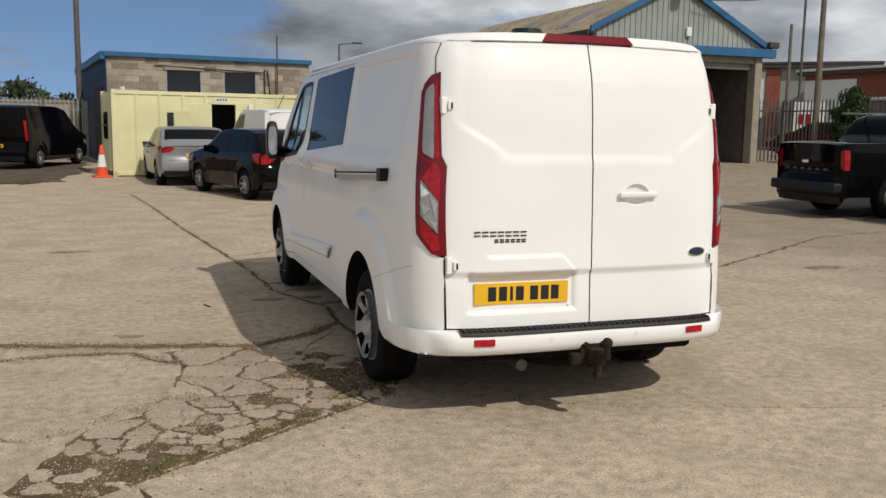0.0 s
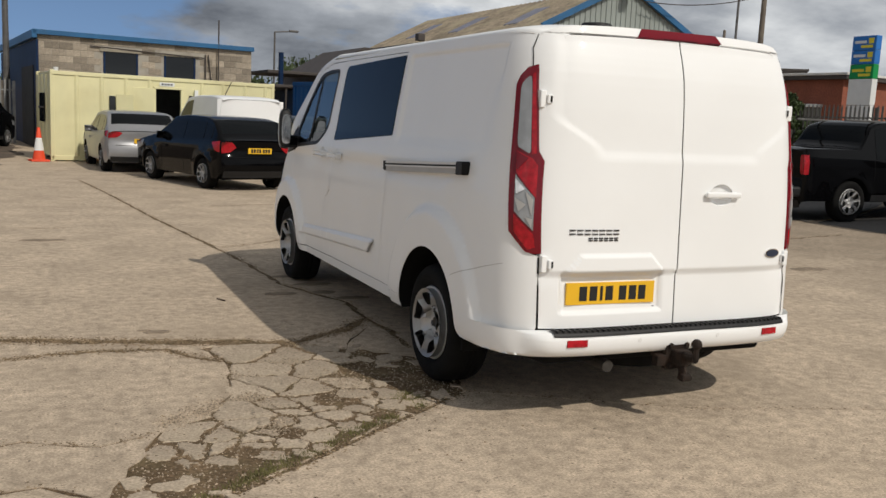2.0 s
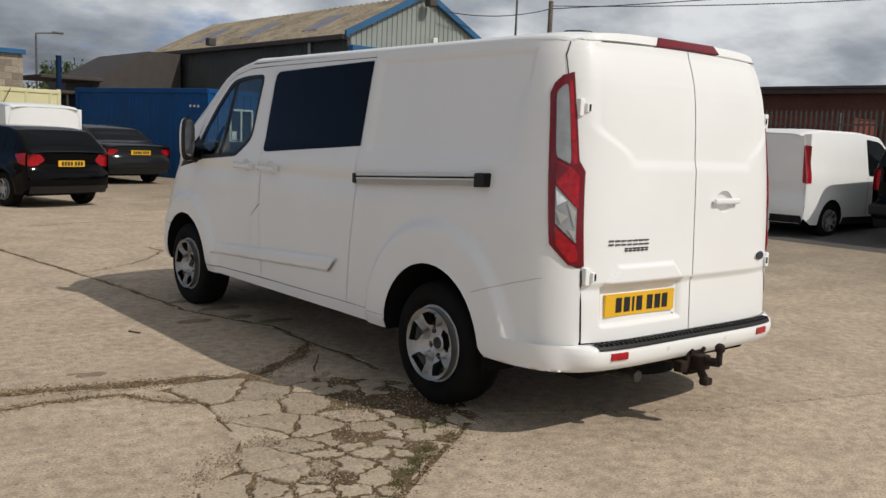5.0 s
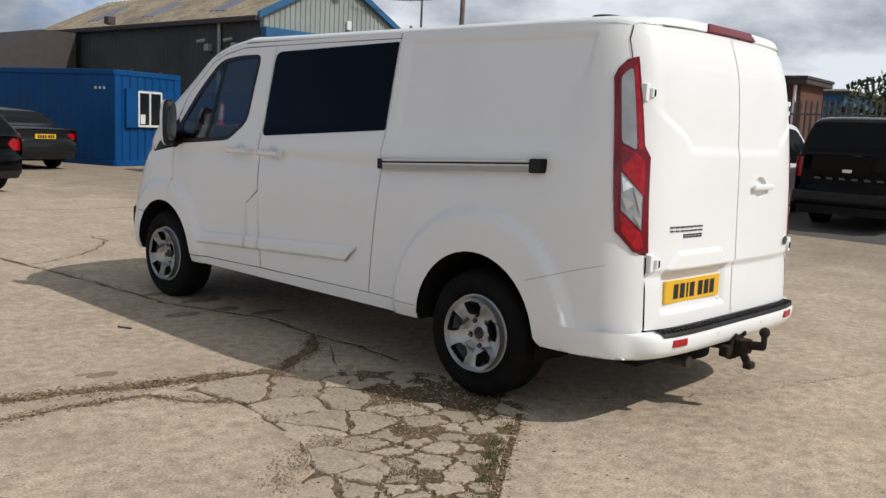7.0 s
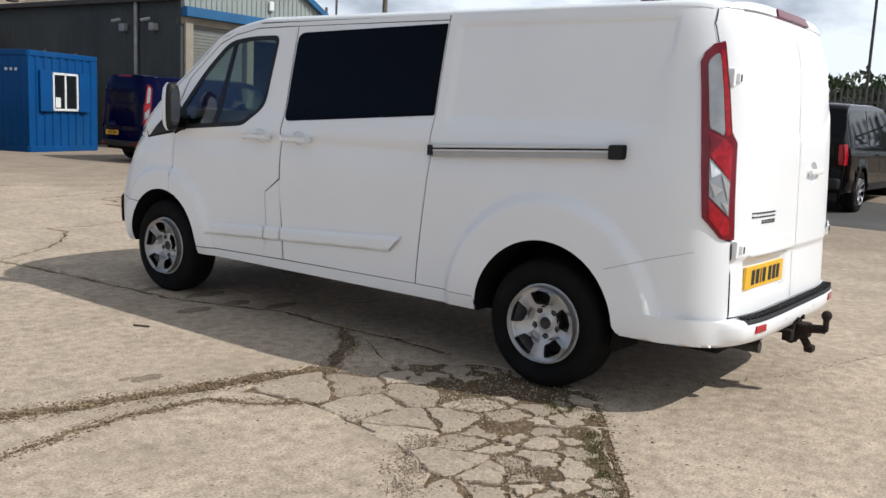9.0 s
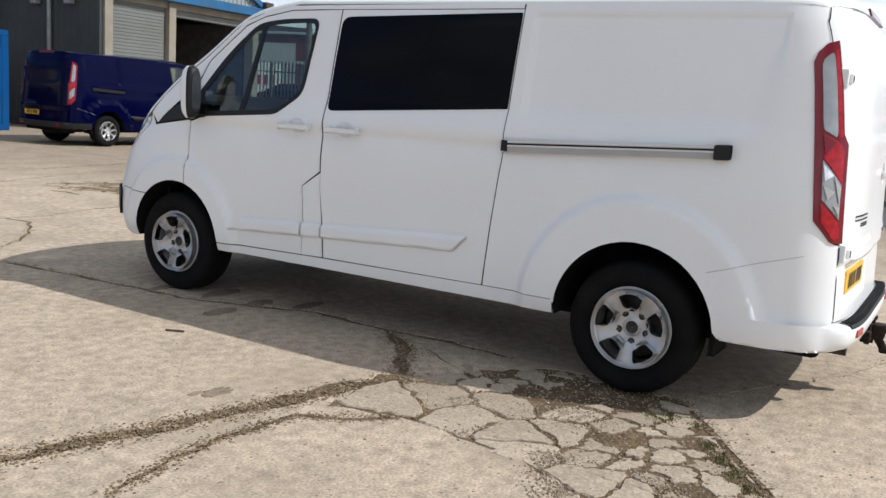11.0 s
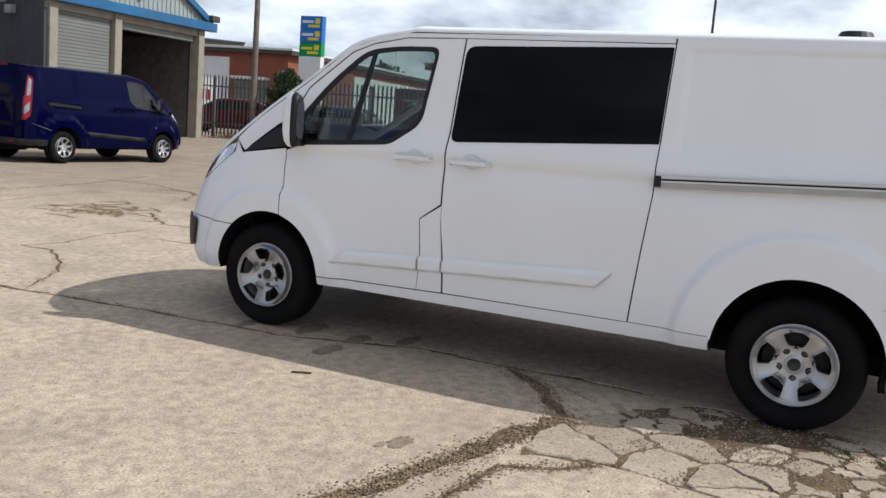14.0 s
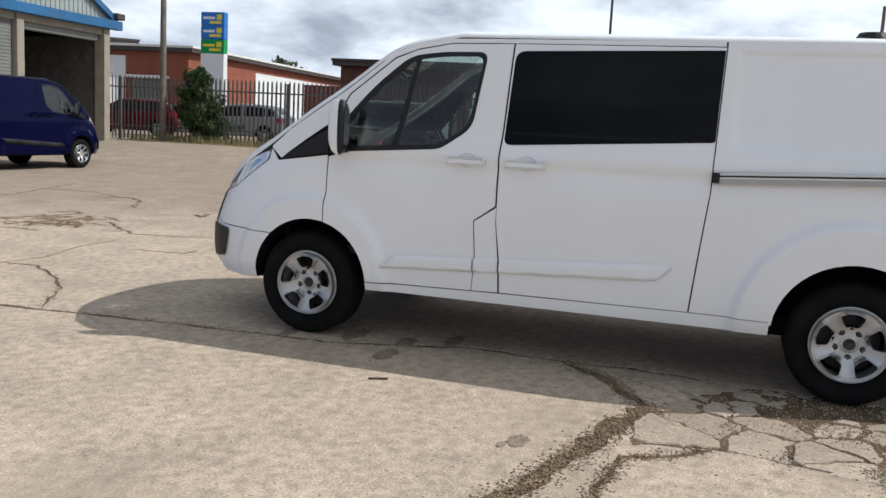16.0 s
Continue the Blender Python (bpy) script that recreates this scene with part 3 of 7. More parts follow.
        for d, k in prof:
            for i in range(N):
                a = 2 * math.pi * i / N
                cx, cz = math.copysign(abs(math.cos(a)) ** 0.6, math.cos(a)), math.copysign(abs(math.sin(a)) ** 0.6, math.sin(a))
                ms.append((mx + cx * 0.052 * k, 3.00 + d, 1.375 + cz * 0.165 * k))
        mf = [(i * N + j, i * N + (j + 1) % N, (i + 1) * N + (j + 1) % N, (i + 1) * N + j) for i in range(len(prof) - 1) for j in range(N)]
        mf += [tuple(range(N))[::-1], tuple(range((len(prof) - 1) * N, len(prof) * N))]
        mirror = put("door_mirror", ms, mf, M_BLACKPL, van, "door mirror with painted cap")
        cap = []
        for d, k in prof[2:]:
            for i in range(N):
                a = 2 * math.pi * i / N
                cx, cz = math.copysign(abs(math.cos(a)) ** 0.6, math.cos(a)), math.copysign(abs(math.sin(a)) ** 0.6, math.sin(a))
                k2 = k + 0.05
                cap.append((mx + cx * 0.052 * k2, 3.005 + d, 1.375 + cz * 0.165 * k2))
        cf = [(i * N + j, i * N + (j + 1) % N, (i + 1) * N + (j + 1) % N, (i + 1) * N + j) for i in range(len(prof) - 3) for j in range(N)] + [tuple(range((len(prof) - 3) * N, (len(prof) - 2) * N))]
        put("mirror_cap", cap, cf, paint, mirror)
        mg = [(mx + math.copysign(abs(math.cos(2 * math.pi * i / N)) ** 0.6, math.cos(2 * math.pi * i / N)) * 0.040, 2.998 + 0.004, 1.375 + math.copysign(abs(math.sin(2 * math.pi * i / N)) ** 0.6, math.sin(2 * math.pi * i / N)) * 0.128) for i in range(N)]
        put("mirror_glass", [(v[0], v[1] - 0.008, v[2]) for v in mg], [tuple(range(N))], M_CHROME, mirror)
        part("mirror_arm", bbox(sg * 0.86, sg * 1.04, 3.03, 3.13, 1.235, 1.30, 0.02), M_BLACKPL, mirror, "", True)
        # tail lamp round the corner
        c = corner(sg)
        phi = 33.5
        lamp = [(34, 0.985), (30, 1.35), (26, 1.70), (28.2, 1.745), (33.5, 1.785), (41.0, 1.80), (42.0, 1.72), (48.8, 1.385), (53.2, 1.335), (55.8, 0.885), (50, 0.883), (46, 0.89)]
        seg = 22.0
        lampf = lambda u, z: c(u * seg + phi, z)
        nz = lambda o: [((u - phi) / seg, z) for u, z in o]
        outer = [(0.885, 35), (0.985, 34), (1.70, 26), (1.80, 34)]
        inner_e = [(0.885, 55.8), (1.335, 53.2), (1.385, 48.8), (1.72, 42), (1.80, 41)]
        lens = lambda o: nz([(lerp_table(outer, z) * (1 - w) + lerp_table(inner_e, z) * w, z) for w, z in o])
        lo = sheet("tail_lamp", nz(lamp), lampf, M_DRED, van, "red and clear tail lamp", step=0.04, offset=0.008, depth=0.02)
        sheet("reversing_lens", rounded(lens([(0.24, 1.400), (0.25, 1.70), (0.36, 1.728), (0.62, 1.748), (0.68, 1.365)]), 0.05, 2), lampf, M_CLEAR, lo, "clear lens", step=0.03, offset=0.012, depth=0.006)
        sheet("side_lens", lens([(0.70, 1.362), (0.645, 1.75), (0.82, 1.762), (0.88, 1.37)]), lampf, M_RED, lo, "bright red lens", step=0.03, offset=0.011, depth=0.006)
        sheet("stop_lens", lens([(0.22, 1.380), (0.70, 1.345), (0.84, 1.31), (0.84, 1.155), (0.22, 1.275)]), lampf, M_RED, lo, "bright red lens", step=0.03, offset=0.011, depth=0.006)
        sheet("indicator_lens", lens([(0.21, 1.262), (0.80, 1.155), (0.77, 0.995), (0.20, 1.085)]), lampf, M_CLEAR, lo, "clear lens", step=0.03, offset=0.012, depth=0.006)
        sheet("fog_lens", lens([(0.18, 1.072), (0.78, 0.978), (0.82, 0.915), (0.60, 0.90), (0.18, 0.985)]), lampf, M_RED, lo, "bright red lens", step=0.03, offset=0.011, depth=0.006)
        if detail:
            for o, mt in (([(0.23, 1.376), (0.58, 1.345), (0.25, 1.285)], M_DRED), ([(0.22, 1.245), (0.52, 1.195), (0.26, 1.17)], M_HEAD), ([(0.54, 1.185), (0.77, 1.145), (0.72, 1.07)], M_RAIL), ([(0.22, 1.15), (0.56, 1.12), (0.34, 1.085)], M_RAIL), ([(0.54, 1.06), (0.75, 1.05), (0.72, 1.01)], M_RAIL)):
                sheet("lens_facet", lens(o), lampf, mt, lo, step=0.04, offset=0.0165, depth=0.003)

    # ---- back doors ----
    def rear(x, z):
        s = rear_half(min(z, 2.0))
        t = min(0.999, abs(x) / s)
        L = TIP - R0 - smooth_table(LEAN, z)
        y = R0 + L * (1 - t ** 5.3) ** (1 / 5.3)
        # upper pressing
        edge = 0.735 - 0.03 * sstep(1.6, 1.95, z) - 0.22 * sstep(1.57, 1.385, z)
        ins = sstep(edge + 0.03, edge - 0.05, abs(x)) * sstep(1.345, 1.405, z) * sstep(1.98, 1.91, z)
        y -= 0.010 * ins
        # lower fold and number plate bay
        y -= 0.016 * sstep(0.797, 0.772, z)
        if x < 0:
            bay = sstep(-0.69, -0.672, x) * sstep(-0.075, -0.092, x) * sstep(0.585, 0.60, z) * sstep(0.797, 0.772, z)
            y -= 0.022 * bay
            slope = max(0.0, z - 0.80)
            y += 0.014 * sstep(-0.67 + slope, -0.65 + slope, x) * sstep(-0.085 - slope, -0.105 - slope, x) * sstep(0.885, 0.866, z) * sstep(0.77, 0.79, z)
        return (x, D - y, z)

    shellr = [(-0.80, 0.47), (0.80, 0.47), (0.815, 1.0), (0.822, 1.78), (0.79, 1.955), (-0.79, 1.955), (-0.822, 1.78), (-0.815, 1.0)]
    sheet("inner_shell", shellr, rear, M_GAP, van, step=st * 1.5, depth=0, offset=-0.045)
    dl = [(-0.004, 0.512), (-0.787, 0.512), (-0.795, 0.9), (-0.802, 1.3), (-0.812, 1.60), (-0.812, 1.77), (-0.802, 1.88), (-0.772, 1.950), (-0.004, 1.966)]
    for sg in (-1, 1):
        o = dl if sg < 0 else [(-x, z) for x, z in dl][::-1]
        d = sheet("rear_door", o, rear, paint, van, holes=[oval(0.265, 1.185, 0.078, 0.058)] if sg > 0 else (), step=0.017 if detail else st)
        for z0 in (0.835, 1.635):
            hx = sg * (0.780 if z0 < 1 else 0.792)
            hy = rear(hx, z0)[1]
            hb = bbox(hx - 0.016, hx + 0.016, hy - 0.020, hy + 0.04, z0 - 0.042, z0 + 0.042, 0.006)
            bbox(hx - sg * 0.028 - 0.012, hx - sg * 0.028 + 0.012, hy - 0.035, hy - 0.005, z0 - 0.022, z0 + 0.022, 0.004, hb)
            part("hinge", hb, paint, d)
            part("hinge_pin", bbox(hx - sg * 0.034 - 0.004, hx - sg * 0.034 + 0.004, hy - 0.039, hy - 0.03, z0 - 0.016, z0 + 0.016), M_GAP, d)
        if sg > 0:
            x0, z0 = 0.265, 1.185
            hy = rear(x0, z0)[1]
            part("handle", bbox(x0 - 0.115, x0 + 0.115, hy - 0.030, hy - 0.008, z0 - 0.014, z0 + 0.018, 0.010), paint, d)
            dish(rear, x0, z0, 0.078, 0.058, 0.022, Vector((0, -1, 0)), d)
            ox, oz = 0.66, 0.868
            oy = rear(ox, oz)[1]
            if detail:
                put("oval_emblem", [(ox + 0.058 * math.cos(2 * math.pi * i / 28), oy - 0.006 + 0.01 * math.cos(2 * math.pi * i / 28), oz + 0.026 * math.sin(2 * math.pi * i / 28)) for i in range(28)] + [(ox + 0.058 * math.cos(2 * math.pi * i / 28), oy + 0.01 + 0.01 * math.cos(2 * math.pi * i / 28), oz + 0.026 * math.sin(2 * math.pi * i / 28)) for i in range(28)], [tuple(range(28))] + [(i, (i + 1) % 28, 28 + (i + 1) % 28, 28 + i) for i in range(28)], M_CHROME, d, "dark oval emblem with a chrome rim", False)
                put("emblem_field", [(ox + 0.05 * math.cos(2 * math.pi * i / 28), oy - 0.0085 + 0.009 * math.cos(2 * math.pi * i / 28), oz + 0.02 * math.sin(2 * math.pi * i / 28)) for i in range(28)], [tuple(range(28))], M_OVAL, d, "", False)
        else:
            # number plate, its characters as plain bars
            px, pz, w2, h2 = -0.385, 0.682, 0.26, 0.0555
            ya, yb = rear(px - w2, pz)[1], rear(px + w2, pz)[1]
            py = lambda x: ya + (yb - ya) * (x - px + w2) / (2 * w2)
            pv = [(x, py(x) - o, z) for o in (0.014, 0.0) for x, z in ((px - w2, pz - h2), (px + w2, pz - h2), (px + w2, pz + h2), (px - w2, pz + h2))]
            plate = put("number_plate", pv, [(0, 1, 2, 3), (4, 0, 3, 7), (1, 5, 6, 2), (3, 2, 6, 7), (4, 5, 1, 0)], M_YPLATE, d, "yellow number plate", False)
            for k, cx in enumerate((-0.165, -0.105, -0.058, -0.012, 0.068, 0.128, 0.185)):
                hw = 0.022 if k != 2 else 0.008
                x0, x1 = px + cx - hw, px + cx + hw
                put("plate_bar", [(x0, py(x0) - 0.0155, pz - 0.037), (x1, py(x1) - 0.0155, pz - 0.037), (x1, py(x1) - 0.0155, pz + 0.037), (x0, py(x0) - 0.0155, pz + 0.037)], [(0, 1, 2, 3)], M_BLACKTXT, plate, "", False)
            if detail:
                # model lettering as plain bars
                for (x0, z0, hh, n, wd, gap) in ((-0.655, 0.995, 0.013, 7, 0.032, 0.041), (-0.55, 0.960, 0.009, 6, 0.021, 0.0295)):
                    for k in range(n):
                        xa = x0 + k * gap
                        bm = bmesh.new()
                        yy = rear(xa + wd / 2, z0)[1]
                        bbox(xa, xa + wd, yy - 0.005, yy + 0.006, z0 - hh, z0 - hh + 0.007, 0, bm)
                        bbox(xa, xa + wd, yy - 0.005, yy + 0.006, z0 + hh - 0.007, z0 + hh, 0, bm)
                        part("badge_bar", bm, M_BADGE, d)
            part("keyhole", rod((-0.12, rear(-0.12, 0.60)[1] - 0.004, 0.60), (-0.12, rear(-0.12, 0.60)[1] + 0.01, 0.60), 0.007), M_BLACKPL, d)
        if detail:
            for o in ([(0.8125, 1.79), (0.8095, 1.79), (0.7995, 1.882), (0.7710, 1.950), (0.7735, 1.9515), (0.8022, 1.884)], [(0.797, 0.52), (0.790, 0.52), (0.796, 0.865), (0.803, 0.865)]):
                sheet("door_seam", [(sg * x, z) for x, z in o], rear, M_GAP, d, step=0.02, depth=0, offset=0.003)
    # lip over the doors and the high brake lamp
    hdr = [(-0.76, 1.953)] + [(-0.75 + 1.5 * i / 20, 1.953 + 0.012 * (1 - abs(i - 10) / 10) + 0.008) for i in range(21)] + [(0.76, 1.953)]
    hdr += [(0.76 - 1.52 * i / 20, 1.960 + 0.052 * max(0, 1 - abs(1 - i / 10) ** 3) ** 0.4) for i in range(21)]
    sheet("roof_header", hdr, rear, paint, van, step=st, depth=0.02, offset=0.004)
    sheet("high_brake_lamp", [(-0.265, 1.968), (0.265, 1.968), (0.235, 2.008), (-0.235, 2.008)], lambda x, z: (x, rear(x, z)[1], z), M_DRED, van, "red high-level brake lamp", step=0.05, offset=0.014, depth=0.03)

    # ---- roof, screen, bonnet ----
    yend = D - 0.80

    def top(y, u):
        zt = smooth_table(TOPLINE, y, 0.06)
        if y < 2.4:
            zt = 1.960
        xe = half(max(y, D - 0.5), zt) * plan(y, min(zt, 1.5)) if y > 2.4 else half(1.0, 1.96) * plan(y, 1.955) ** 0.92
        xe = max(xe, 0.02)
        crown = lerp_table([(-2, 0.068), (2.2, 0.068), (2.9, 0.085), (3.5, 0.09), (3.9, 0.12), (4.3, 0.16)], y)
        zz = zt + crown * (1 - abs(u) ** 2.8) ** (1 / 2.8)
        # rounded drop at the back edge
        zz -= 0.035 * sstep(D - 0.66, D - 0.82, y)
        if y < 2.2:
            for k in (0.0, 0.33, 0.66):
                zz += 0.004 * math.exp(-((abs(u) - k) / 0.05) ** 2) * sstep(D - 0.7, D - 0.5, y)
        return (u * xe, y, zz)
    us = [math.sin(math.pi / 2 * (i / 18)) for i in range(-18, 19)]
    for nm, ya, yb, mt in (("roof", yend, 2.60, paint), ("windscreen", 2.60, 3.575, M_DGLASS), ("bonnet", 3.575, 4.25, paint)):
        n = max(8, int((yb - ya) / 0.05))
        vv, ff = [], []
        for i in range(n + 1):
            t = i / n
            y = ya + (yb - ya) * t
            vv += [top(y, u) for u in us]
        k = len(us)
        for i in range(n):
            for j in range(k - 1):
                ff.append((i * k + j, i * k + j + 1, (i + 1) * k + j + 1, (i + 1) * k + j))
        if nm == "windscreen":
            cut = [j for j in range(k) if abs(us[j]) <= 0.95]
            for js, pn, pm in ((cut, "windscreen", M_GLASS), (list(range(0, cut[0] + 1)), "screen_surround", paint), (list(range(cut[-1], k)), "screen_surround", paint)):
                w_ = len(js)
                sv_ = [vv[i * k + j] for i in range(n + 1) for j in js]
                sf2 = [(i * w_ + j, i * w_ + j + 1, (i + 1) * w_ + j + 1, (i + 1) * w_ + j) for i in range(n) for j in range(w_ - 1)]
                put(pn, sv_, sf2, pm, van)
        else:
            put(nm, vv, ff, mt, van)
    # front grille panel below the bonnet
    def nosef(x, z):
        s = half(3.2, z)
        t = min(0.999, abs(x) / s)
        return (x, 3.45 + 0.87 * (1 - t ** 2.6) ** (1 / 2.6) - smooth_table(NOSE, z), z)
    sheet("grille", [(-0.62, 0.36), (0.62, 0.36), (0.62, 0.86), (0.5, 0.93), (-0.5, 0.93), (-0.62, 0.86)], nosef, M_BLACKPL, van, step=st * 2, depth=0.02)
    # ---- bumper ----
    prof = [(-0.05, 0.385), (0.0, 0.372), (0.030, 0.385), (0.046, 0.42), (0.050, 0.46), (0.042, 0.488), (0.026, 0.498), (-0.04, 0.503)]
    vv, ff = [], []
    angs = [-85 + 2.5 * i for i in range(0, 69)]
    n = len(prof)
    for a in angs:
        sg = -1 if a < 0 else 1
        u = 90 - abs(a)
        for o, z in prof:
            base = Vector(corner(sg)(max(u, 0.2), z))
            k = sstep(2, 40, u)
            d = Vector((base.x * 0.55, (base.y - (D - 0.3)) * 1.0, 0)).normalized()
            zz = z - 0.0 * (1 - k)
            vv.append(base + d * (0.003 * (0.3 + sstep(0, 20, u)) + o * sstep(46, 66, u)))
    for i in range(len(angs) - 1):
        for j in range(n - 1):
            ff.append((i * n + j, (i + 1) * n + j, (i + 1) * n + j + 1, i * n + j + 1))
    bump = put("rear_bumper", vv, ff, lower, van)

    def bumpf(off, z):
        def g(x):
            s = half(D - 0.5, 0.45)
            t = min(0.999, abs(x) / s)
            return D - (R0 + (TIP - R0) * (1 - t ** 5.3) ** (1 / 5.3)) - off
        return g
    g = bumpf(0, 0.5)
    xs = [-0.74 + 1.48 * i / 40 for i in range(41)]
    tv, tf = [], []
    for i, x in enumerate(xs):
        tv += [(x, g(x) + 0.01, 0.507), (x, g(x) - 0.022, 0.510), (x, g(x) - 0.046, 0.500), (x, g(x) - 0.050, 0.482)]
        if i:
            tf += [((i - 1) * 4 + j, i * 4 + j, i * 4 + j + 1, (i - 1) * 4 + j + 1) for j in range(3)]
    step = put("bumper_step", tv, tf, M_BLACKPL, bump, "black ribbed step")
    if detail:
        for k in range(46):
            x = -0.72 + 1.44 * k / 45
            part("step_rib", bbox(x - 0.004, x + 0.004, g(x) - 0.045, g(x) + 0.005, 0.503, 0.514), M_BLACKPL, step)
    for sg in (-1, 1):
        xa = sg * 0.60
        ya = g(xa) - 0.052
        rv = [(sg * x, g(sg * x) - o, z) for o in (0.057, 0.04) for x, z in ((0.565, 0.432), (0.672, 0.432), (0.672, 0.467), (0.565, 0.467))]
        put("reflector", rv, [(0, 1, 2, 3), (4, 5, 1, 0), (1, 5, 6, 2), (2, 6, 7, 3), (0, 3, 7, 4)], M_RED, bump, "red reflector", False)
        for xx in (0.25, 0.735):
            yy = g(sg * xx) - (0.05 if xx < 0.6 else 0.045)
            part("parking_sensor", rod((sg * xx, yy + 0.02, 0.45), (sg * xx * 1.003, yy - 0.003, 0.45), 0.011, 14), M_WHITE2 if paint is M_WHITE else M_BLACKPL, bump)
    # ---- underside, arches, flaps ----
    part("underbody", bbox(-0.72, 0.72, D - 0.86, 4.0, 0.30, 0.42, 0.03), M_GAP, van)
    # unseen drum added under the tail to deepen the shade on the ground
    part("spare_wheel", rod((0, D - 0.52, 0.24), (0, D - 0.52, 0.40), 0.31, 28), M_RUBBER, van)
    for cy in (D, 3.27):
        for sg in (-1, 1):
            vv, ff = [], []
            pts = arch(cy, ARCH if cy == D else 0.405, 0.345, 20)
            for y, z in pts:
                vv += [(sg * (half(y, z) * plan(y, z) - 0.004), y, z), (sg * 0.55, y, z)]
            for i in range(len(pts) - 1):
                ff.append((2 * i, 2 * i + 2, 2 * i + 3, 2 * i + 1))
            k = len(vv)
            vv += [(sg * 0.55, y, z) for y, z in pts]
            ff.append(tuple(range(k, k + len(pts))))
            put("arch_liner", vv, ff, M_GAP, van, "", False)
            fy = cy - 0.40 if cy == D else cy - 0.39
            if cy == D:
                part("mud_flap", bbox(sg * 0.70, sg * 0.955, fy - 0.022, fy + 0.002, 0.28, 0.52, 0.005), M_RUBBER, van)
            wheel(van, sg * 0.945, cy if cy == D else 3.30, sg, steel, detail)
    part("axle", rod((-0.7, D, 0.33), (0.7, D, 0.33), 0.06), M_GAP, van)
    part("front_axle", rod((-0.7, 3.3, 0.33), (0.7, 3.3, 0.33), 0.05), M_GAP, van)
    # ---- cab inside ----
    part("bulkhead", bbox(-0.78, 0.78, 1.98, 2.02, 0.5, 1.9), M_HEADLIN, van)
    part("cab_floor", bbox(-0.85, 0.85, 2.02, 3.5, 0.55, 0.60), M_SEAT, van)
    part("dashboard", bbox(-0.80, 0.80, 3.08, 3.56, 0.85, 1.23, 0.06), M_SEAT, van, "", True)
    # unseen plate, added to stop sun leaking through the nose into the shadow
    part("firewall", bbox(-0.84, 0.84, 3.50, 3.54, 0.36, 1.20), M_GAP, van)
    for x in (-0.5, 0.12, 0.5):
        bm = bbox(x - 0.22, x + 0.22, 2.2, 2.72, 0.75, 0.98, 0.06)
        bbox(x - 0.21, x + 0.21, 2.10, 2.28, 0.9, 1.50, 0.06, bm)
        bbox(x - 0.11, x + 0.11, 2.12, 2.24, 1.50, 1.70, 0.04, bm)
        part("cab_seat", bm, M_SEAT, van, "", True)
    wv = []
    R1, r1, nu, nv = 0.18, 0.017, 28, 8
    tilt = Matrix.Translation((0.45, 2.90, 1.20)) @ Euler((radians(60), 0, 0)).to_matrix().to_4x4()
    for i in range(nu):
        for j in range(nv):
            a, b = 2 * math.pi * i / nu, 2 * math.pi * j / nv
            wv.append(tilt @ Vector(((R1 + r1 * math.cos(b)) * math.cos(a), (R1 + r1 * math.cos(b)) * math.sin(a), r1 * math.sin(b))))
    sw = put("steering_wheel", wv, [(i * nv + j, ((i + 1) % nu) * nv + j, ((i + 1) % nu) * nv + (j + 1) % nv, i * nv + (j + 1) % nv) for i in range(nu) for j in range(nv)], M_SEAT, van)
    return van


def tow_bar(van):
    """Detachable ball hitch with a step bracket under the bumper."""
    bm = rod((-0.02, -0.85, 0.34), (0.0, -1.00, 0.35), 0.032)
    bbox(-0.075, 0.075, -1.025, -0.995, 0.28, 0.43, 0.006, bm)
    bbox(-0.045, 0.045, -1.09, -1.02, 0.31, 0.39, 0.012, bm)
    rod((0, -1.07, 0.36), (0, -1.165, 0.37), 0.024, 10, None, bm)
    rod((0, -1.165, 0.36), (0, -1.165, 0.43), 0.016, 10, None, bm)
    bmesh.ops.create_uvsphere(bm, u_segments=14, v_segments=10, radius=0.028, matrix=Matrix.Translation((0, -1.165, 0.445)))
    rod((0.0, -1.05, 0.32), (0.0, -1.09, 0.26), 0.022, 8, None, bm)
    bbox(-0.032, 0.032, -1.12, -1.07, 0.235, 0.275, 0.012, bm)
    for x in (-0.05, 0.05):
        for z in (0.30, 0.41):
            rod((x, -1.04, z), (x, -1.02, z), 0.013, 6, None, bm)
    bbox(-0.13, -0.07, -1.03, -0.98, 0.30, 0.36, 0.008, bm)
    bbox(-0.40, 0.40, -0.90, -0.82, 0.36, 0.40, 0.01, bm)
    part("tow_bar", bm, M_RUST, van, "rusty tow bar with a ball hitch")
    part("exhaust", rod((-0.38, -0.60, 0.30), (-0.38, -0.95, 0.30), 0.032, 14), M_DARKMETAL, van)
    # antenna, light bar and mast on the roof
    bm = rod((0, -0.05, 2.02), (0, -0.05, 2.10), 0.05, 14)
    rod((0, -0.05, 2.085), (0, -0.05, 2.118), 0.105, 20, 0.085, bm)
    part("roof_vent", bm, M_BLACKPL, van, "black round roof vent")


VAN_M = Matrix.Translation((0.035, 0, 0))
hero = make_van(VAN_M, M_WHITE, "white long-wheelbase crew van on cracked concrete, alloy wheels, tow bar", steel=False)
tow_bar(hero)


